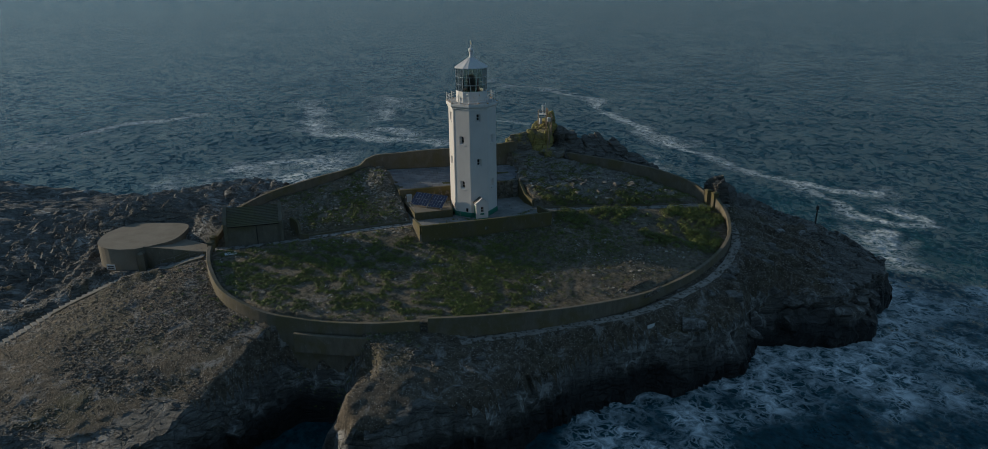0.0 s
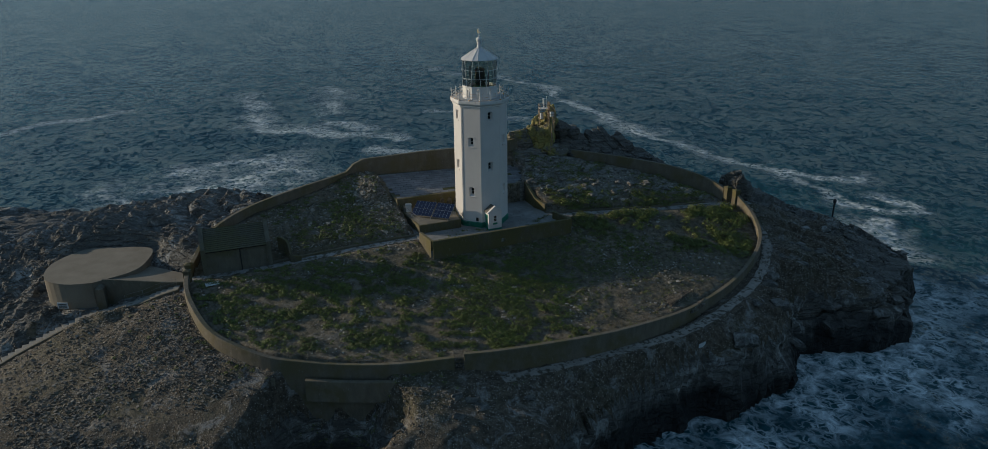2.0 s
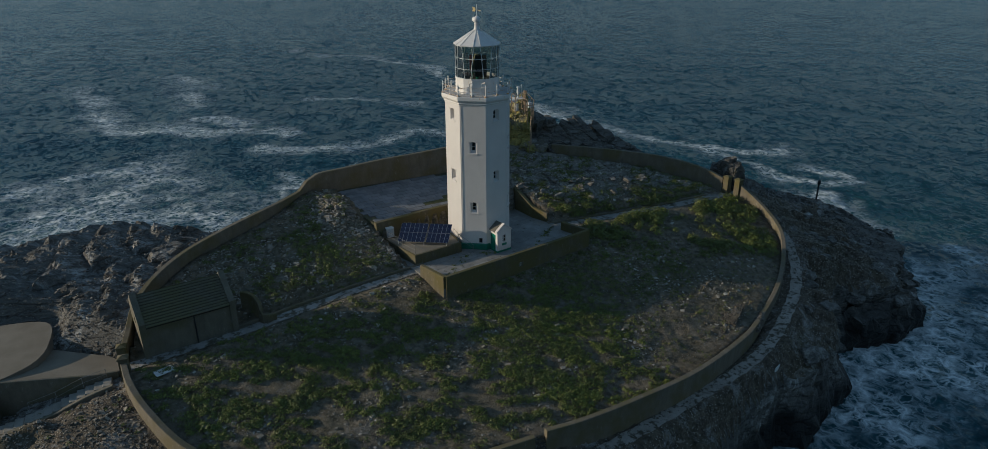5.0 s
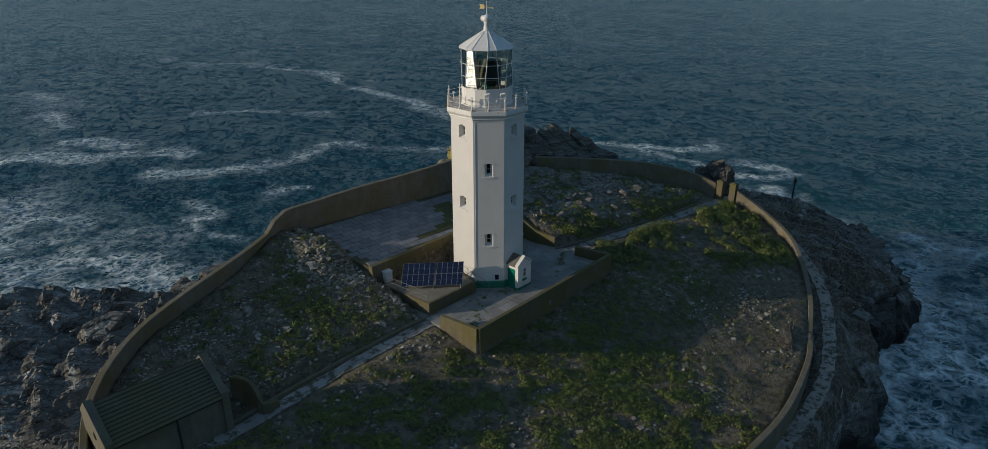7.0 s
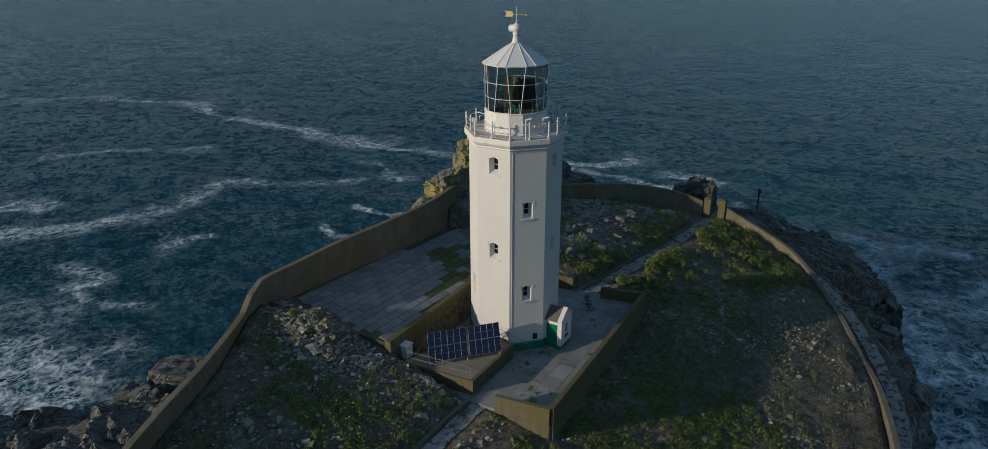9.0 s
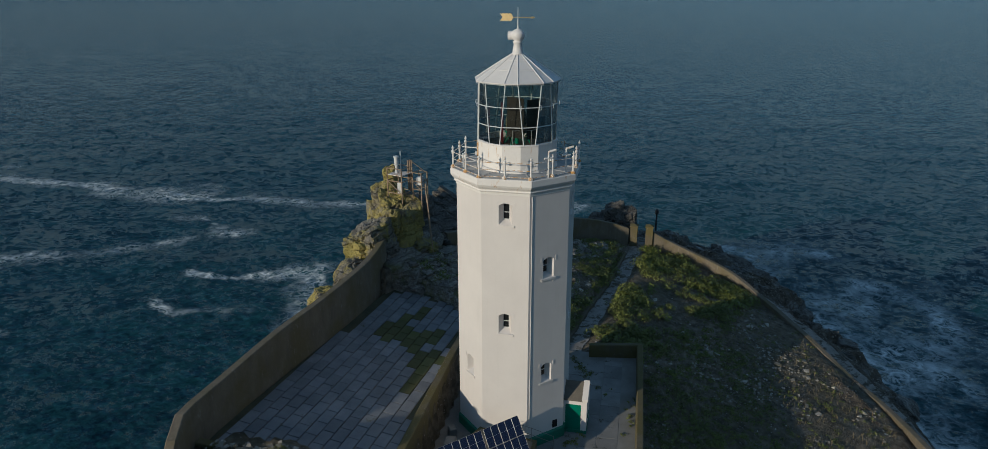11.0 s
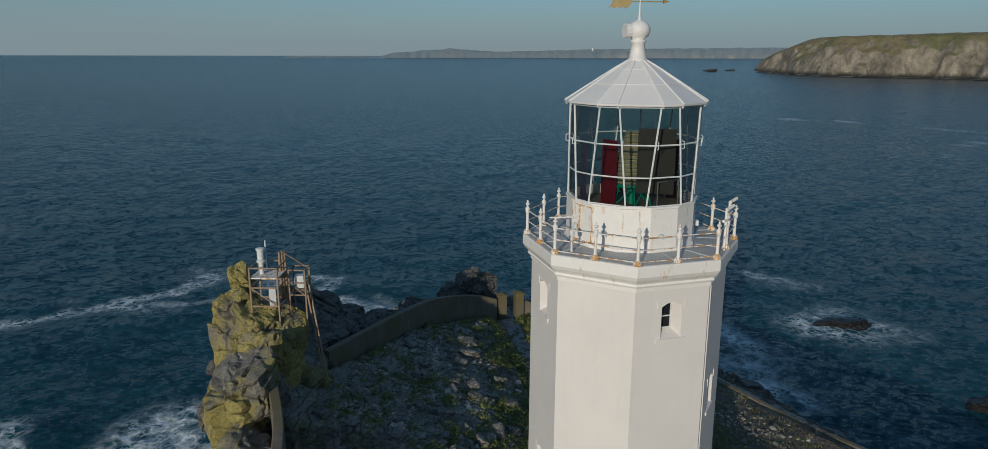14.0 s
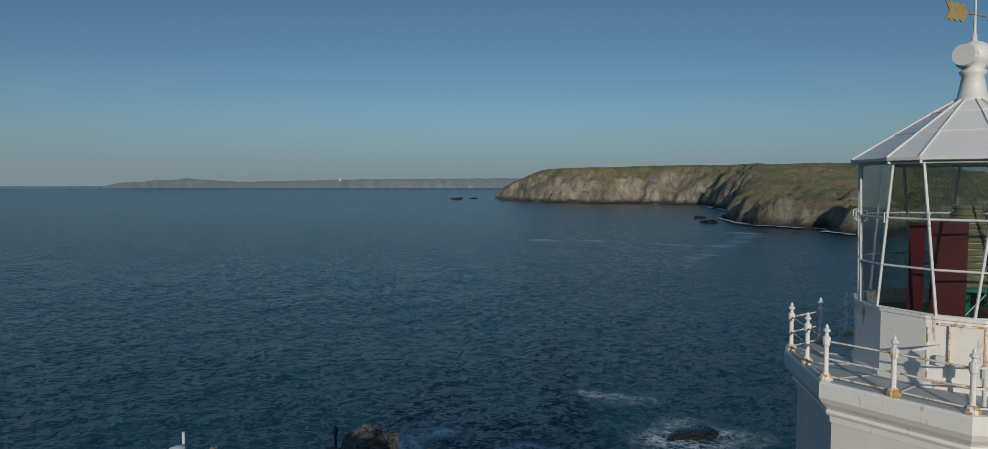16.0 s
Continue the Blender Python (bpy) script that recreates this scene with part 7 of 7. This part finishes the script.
for dens, n, box4, r0, r1, lift, sz, nm, lab in (
        (south_tufts, 25000, (-40, 8, 73, 97), 0.16, 0.4, 0.85, 0.066, "low_plants", "low dark green tufts in broken rows over the turf"),
        (east_tufts, 7000, (-2, 34, 74, 98), 0.1, 0.26, 0.8, 0.055, "sparse_tufts", "small dull green tufts on bare brown soil"),
        (mat_tufts, 3600, (-12, 18, 82, 98), 0.22, 0.4, 0.5, 0.06, "mallow_mat", "dense dark green mat of low leaves below the court wall"),
        (west_tufts, 5600, (-38, -12, 92, 112), 0.2, 0.5, 0.7, 0.07, "bank_plants", "clumps of bright green mallow between grey stones"),
        (north_tufts, 5200, (4, 34, 104, 117), 0.24, 0.6, 0.62, 0.07, "slope_plants", "green leafy clumps on the stony slope beside the path")):
    X, Y = scatter(n, *box4, dens)
    R = r0 + (r1 - r0) * rng.rand(len(X)) ** 1.5
    tufts(nm, X, Y, R, R * lift * rng.uniform(0.8, 1.3, len(X)), LEAF, lab, "plants", sz)
# the thicket beside the eastern path
X, Y = scatter(2600, 8, 36, 90, 108, lambda X, Y: np.where(open_turf(X, Y, 0.9), bush_zone(X, Y) * np.clip(0.55 + 1.5 * value_noise(X, Y, 5, 52, 3), 0.05, 0.9), 0))
R = 0.35 + 0.6 * rng.rand(len(X)) ** 1.4
tufts("thicket", X, Y, R, R * rng.uniform(0.8, 1.35, len(X)), LEAF, "thicket of dark green tree mallow beside the path", "bushes", 0.085, 330)
# growth along the outer foot of the wall
X, Y = scatter(5000, -44, 4, 70, 90, lambda X, Y: np.where((seg_dist(X, Y, RING) < -0.4) & (seg_dist(X, Y, RING) > -1.6) & off_built(X, Y), 0.5 * np.clip(0.3 + 2.5 * value_noise(X, Y, 3, 47, 2), 0, 1), 0) + np.where((seg_dist(X, Y, RING) < -1.6) & (seg_dist(X, Y, SHORE) > 6) & off_built(X, Y), 0.05, 0))
R = 0.12 + 0.25 * rng.rand(len(X))
tufts("wall_foot_plants", X, Y, R, R * 0.7, LEAF, "small green plants along the outer foot of the wall", "plants", 0.06)
X, Y = scatter(2600, -36, 33, 74, 100, lambda X, Y: ((seg_dist(X, Y, RING) > 1) & off_built(X, Y)) * np.clip(0.15 + np.clip((X - 0) / 14, 0, 1) * 0.8, 0, 1) * (1 - np.clip(bush_zone(X, Y), 0, 1)))
Zs = land(X, Y)
v, fidx = [], []
for x, y, z in zip(X, Y, Zs):
    for _ in range(3):
        a_, ln = rng.uniform(0, 6.28), rng.uniform(0.12, 0.42)
        dx, dy = 0.35 * ln * rng.randn(), 0.35 * ln * rng.randn()
        bx, by = x + 0.2 * rng.randn(), y + 0.2 * rng.randn()
        w = 0.013
        i = len(v)
        v += [(bx - w * math.cos(a_), by - w * math.sin(a_), z - 0.1), (bx + w * math.cos(a_), by + w * math.sin(a_), z - 0.1), (bx + dx + w * math.cos(a_), by + dy + w * math.sin(a_), z + ln), (bx + dx - w * math.cos(a_), by + dy - w * math.sin(a_), z + ln)]
        fidx.append((i, i + 1, i + 2, i + 3))
me = bpy.data.meshes.new("dry_stems")
me.from_pydata(v, [], fidx)
me.materials.append(DRYSTEM)
tagged(new("dry_stems", me), "bleached dead plant stems standing in the turf", "dead stems", kind="stuff")
# weeds in the courtyard's cracks and along the walls
wx, wy = [], []
for (x0, y0), (x1, y1), n in (((-10.5, 93.5), (-6.0, 99.0), 26), ((-9.0, 93.0), (4.0, 97.4), 40), ((2.0, 98.5), (5.5, 103.0), 26), ((-7.5, 98.8), (-2.5, 98.2), 16)):
    for i in range(n):
        t = rng.rand()
        wx.append(x0 + (x1 - x0) * t + 0.3 * rng.randn())
        wy.append(y0 + (y1 - y0) * t + 0.3 * rng.randn())
tufts("court_weeds", np.array(wx), np.array(wy), 0.1 + 0.14 * rng.rand(len(wx)), np.full(len(wx), 0.1), LEAF, "dark weeds in the cracks of the courtyard", "weeds", 0.06, 260, TZ)


def stones(name, X, Y, S, mat, label):
    """Flat angular stones lying on the ground."""
    Z = land(X, Y)
    n = len(X)
    V = np.array([(-1, -1, -1), (1, -1, -1), (1, 1, -1), (-1, 1, -1), (-1, -1, 1), (1, -1, 1), (1, 1, 1), (-1, 1, 1)], float)
    P = V[None] * (1 + 0.35 * rng.uniform(-1, 1, (n, 8, 3)))
    P = P * (S[:, None] * np.stack([np.ones(n), rng.uniform(0.5, 0.9, n), rng.uniform(0.18, 0.5, n)], 1))[:, None, :]
    a_, t_ = rng.uniform(0, 6.28, n), 0.35 * rng.randn(n)
    ca, sa, ct, st = np.cos(a_)[:, None], np.sin(a_)[:, None], np.cos(t_)[:, None], np.sin(t_)[:, None]
    x, y, z = P[..., 0] * ct + P[..., 2] * st, P[..., 1], -P[..., 0] * st + P[..., 2] * ct
    W = np.stack([X[:, None] + x * ca - y * sa, Y[:, None] + x * sa + y * ca, Z[:, None] + z + 0.05 * S[:, None]], -1).reshape(-1, 3)
    F = np.array([(3, 2, 1, 0), (4, 5, 6, 7), (0, 1, 5, 4), (1, 2, 6, 5), (2, 3, 7, 6), (3, 0, 4, 7)])
    Q = (np.arange(n)[:, None, None] * 8 + F[None]).reshape(-1, 4)
    me = bpy.data.meshes.new(name)
    me.from_pydata(W.tolist(), [], Q.tolist())
    me.materials.append(mat)
    return tagged(new(name, me), label, "stones", kind="stuff")


m2, nt2, b2 = material("slate_chips", 0.9)
g2 = nt2.nodes.new("ShaderNodeNewGeometry")
c2 = mixc(nt2, g2.outputs["Random Per Island"], (0.055, 0.043, 0.032), (0.40, 0.34, 0.27))
c2 = mixc(nt2, ramp(nt2, noise_tex(nt2, g2.outputs["Position"], 9, 5, 0.7), 0.35, 0.7, 0, 0.6), c2, (0.03, 0.028, 0.025))
nt2.links.new(c2, b2.inputs["Base Color"])

m3, nt3, b3 = material("turf_stone", 0.9)
g3 = nt3.nodes.new("ShaderNodeNewGeometry")
c3 = mixc(nt3, g3.outputs["Random Per Island"], (0.13, 0.115, 0.092), (0.50, 0.45, 0.385))
c3 = mixc(nt3, ramp(nt3, noise_tex(nt3, g3.outputs["Position"], 0.6, 5, 0.7), 0.42, 0.6, 0, 0.6), c3, (0.07, 0.068, 0.035))
nt3.links.new(c3, b3.inputs["Base Color"])


def stone_density(X, Y):
    out = (seg_dist(X, Y, RING) < -0.6) & (seg_dist(X, Y, SHORE) > 3) & off_built(X, Y)
    return np.where(out, np.clip(0.45 + value_noise(X, Y, 9, 57, 3), 0.08, 1), 0) * np.where(Y > 95, 0.55, 1.0)


X, Y = scatter(230000, -66, 60, 57, 116, stone_density)
stones("loose_stones", X, Y, 0.04 + 0.11 * rng.rand(len(X)) ** 2.4, m2, "loose grey slate chips strewn over the slope")
X, Y = scatter(75000, -37, 35, 74, 117, lambda X, Y: ((seg_dist(X, Y, RING) > 0.8) & off_built(X, Y)) * (1 - 0.8 * np.clip(bush_zone(X, Y), 0, 1)) * np.clip(0.16 - 0.08 * (X > 0) * (Y < 98) + 0.9 * value_noise(X, Y, 5, 58, 3) + 0.6 * np.clip((Y - 106) / 5, 0, 1) * (X > 2) + 0.1 * (X > 12) * (Y < 92) + 0.38 * (X < -12) * (Y > 94) + 0.8 * np.exp(-((X + 18) ** 2 + (Y - 106) ** 2) / 16), 0, 1))
stones("turf_stones", X, Y, 0.03 + 0.11 * rng.rand(len(X)) ** 3 + 0.16 * (rng.rand(len(X)) < 0.015) + 0.03 * (X < -12) * (Y > 94) * rng.rand(len(X)) + 0.03 * (X > 2) * (Y > 108) * rng.rand(len(X)) + 0.12 * (np.hypot(X + 17.8, Y - 107.5) < 4) * rng.rand(len(X)), m3, "pale stones scattered over the turf")
debris = thing("fallen_sheet", (-36.0, 87.6, 15.2), "pale broken sheet lying on the turf", "debris")
bm = bmesh.new()
box(bm, -36.0, 87.4, land_at(-36.0, 87.4) + 0.08, 1.5, 0.9, 0.06, 25)
part("sheet", bm, WHITEBOX, debris)

# ---- paving of the terrace ----
ua = radians(14.0)
tile_rng = random.Random(5)
protos = {}


def flag_mesh(kind, mat):
    bm = bmesh.new()
    box(bm, 0, 0, -0.1, 1.125, 0.705, 0.1 + 0.006 * kind, 0, 0.015)
    me = bpy.data.meshes.new("flagstone")
    bm.to_mesh(me)
    bm.free()
    me.materials.append(mat)
    return me


for i in range(3):
    protos[i] = flag_mesh(i, FLAG)
protos["moss"] = flag_mesh(1, MOSSFLAG)
nslab = Vector((0.045, -0.106, 1)).normalized()
tilt_q = Vector((0, 0, 1)).rotation_difference(nslab)
bpy.context.view_layer.update()
for r in range(-3, 24):
    for c in range(-3, 30):
        u, v_ = (c + (0.5 if r % 2 else 0.0)) * 1.17, r * 0.75
        x = -20.0 + u * math.cos(ua) - v_ * math.sin(ua)
        y = 102.0 + u * math.sin(ua) + v_ * math.cos(ua)
        if float(seg_dist(np.array([x]), np.array([y]), SLABP)[0]) < 0.42 or tile_rng.random() < 0.015:
            continue
        moss = any(abs(x - mx) < mw and abs(y - my) < mh for mx, my, mw, mh in ((0.4, 112.9, 1.2, 1.0), (-2.9, 112.3, 1.3, 2.2), (-1.8, 111.0, 1.0, 1.0), (-4.6, 109.0, 1.5, 0.9), (-7.5, 108.2, 0.9, 0.6))) and tile_rng.random() < 0.9
        ob = new("flagstone", protos["moss" if moss else tile_rng.randrange(3)])
        ob.matrix_world = Matrix.Translation((x, y, slab_z(x, y) + tile_rng.uniform(-0.012, 0.012))) @ tilt_q.to_matrix().to_4x4() @ pose(0, 0, 0, tile_rng.uniform(-0.5, 0.5), tile_rng.uniform(-0.5, 0.5), 14.0)
        ob.parent = terrace
        ob.matrix_parent_inverse = terrace.matrix_world.inverted()

# ---- paving of the courtyard ----
court_ob = bpy.data.objects["courtyard"]
bm = bmesh.new()
box(bm, 0, 0, -0.08, 1.77, 1.27, 0.1, 0, 0.012)
pave = bpy.data.meshes.new("paving_slab")
bm.to_mesh(pave)
bm.free()
pave.materials.append(COURTPAVE)
ca_, sa_ = math.cos(radians(18.4)), math.sin(radians(18.4))
for r in range(0, 14):
    for c in range(-2, 15):
        u, v_ = c * 1.8 + (0.6 if r % 2 else 0.0), r * 1.3
        x, y = -13.2 + u * ca_ - v_ * sa_, 90.6 + u * sa_ + v_ * ca_
        if float(seg_dist(np.array([x]), np.array([y]), COURTP)[0]) < 0.95 or math.hypot(x - TX, y - TY) < 2.4:
            continue
        ob = new("paving_slab", pave)
        ob.matrix_world = Matrix.Translation((x, y, TZ + tile_rng.uniform(-0.012, 0.0))) @ pose(0, 0, 0, tile_rng.uniform(-0.3, 0.3), tile_rng.uniform(-0.3, 0.3), 18.4 + tile_rng.uniform(-0.4, 0.4))
        ob.parent = court_ob
        ob.matrix_parent_inverse = court_ob.matrix_world.inverted()
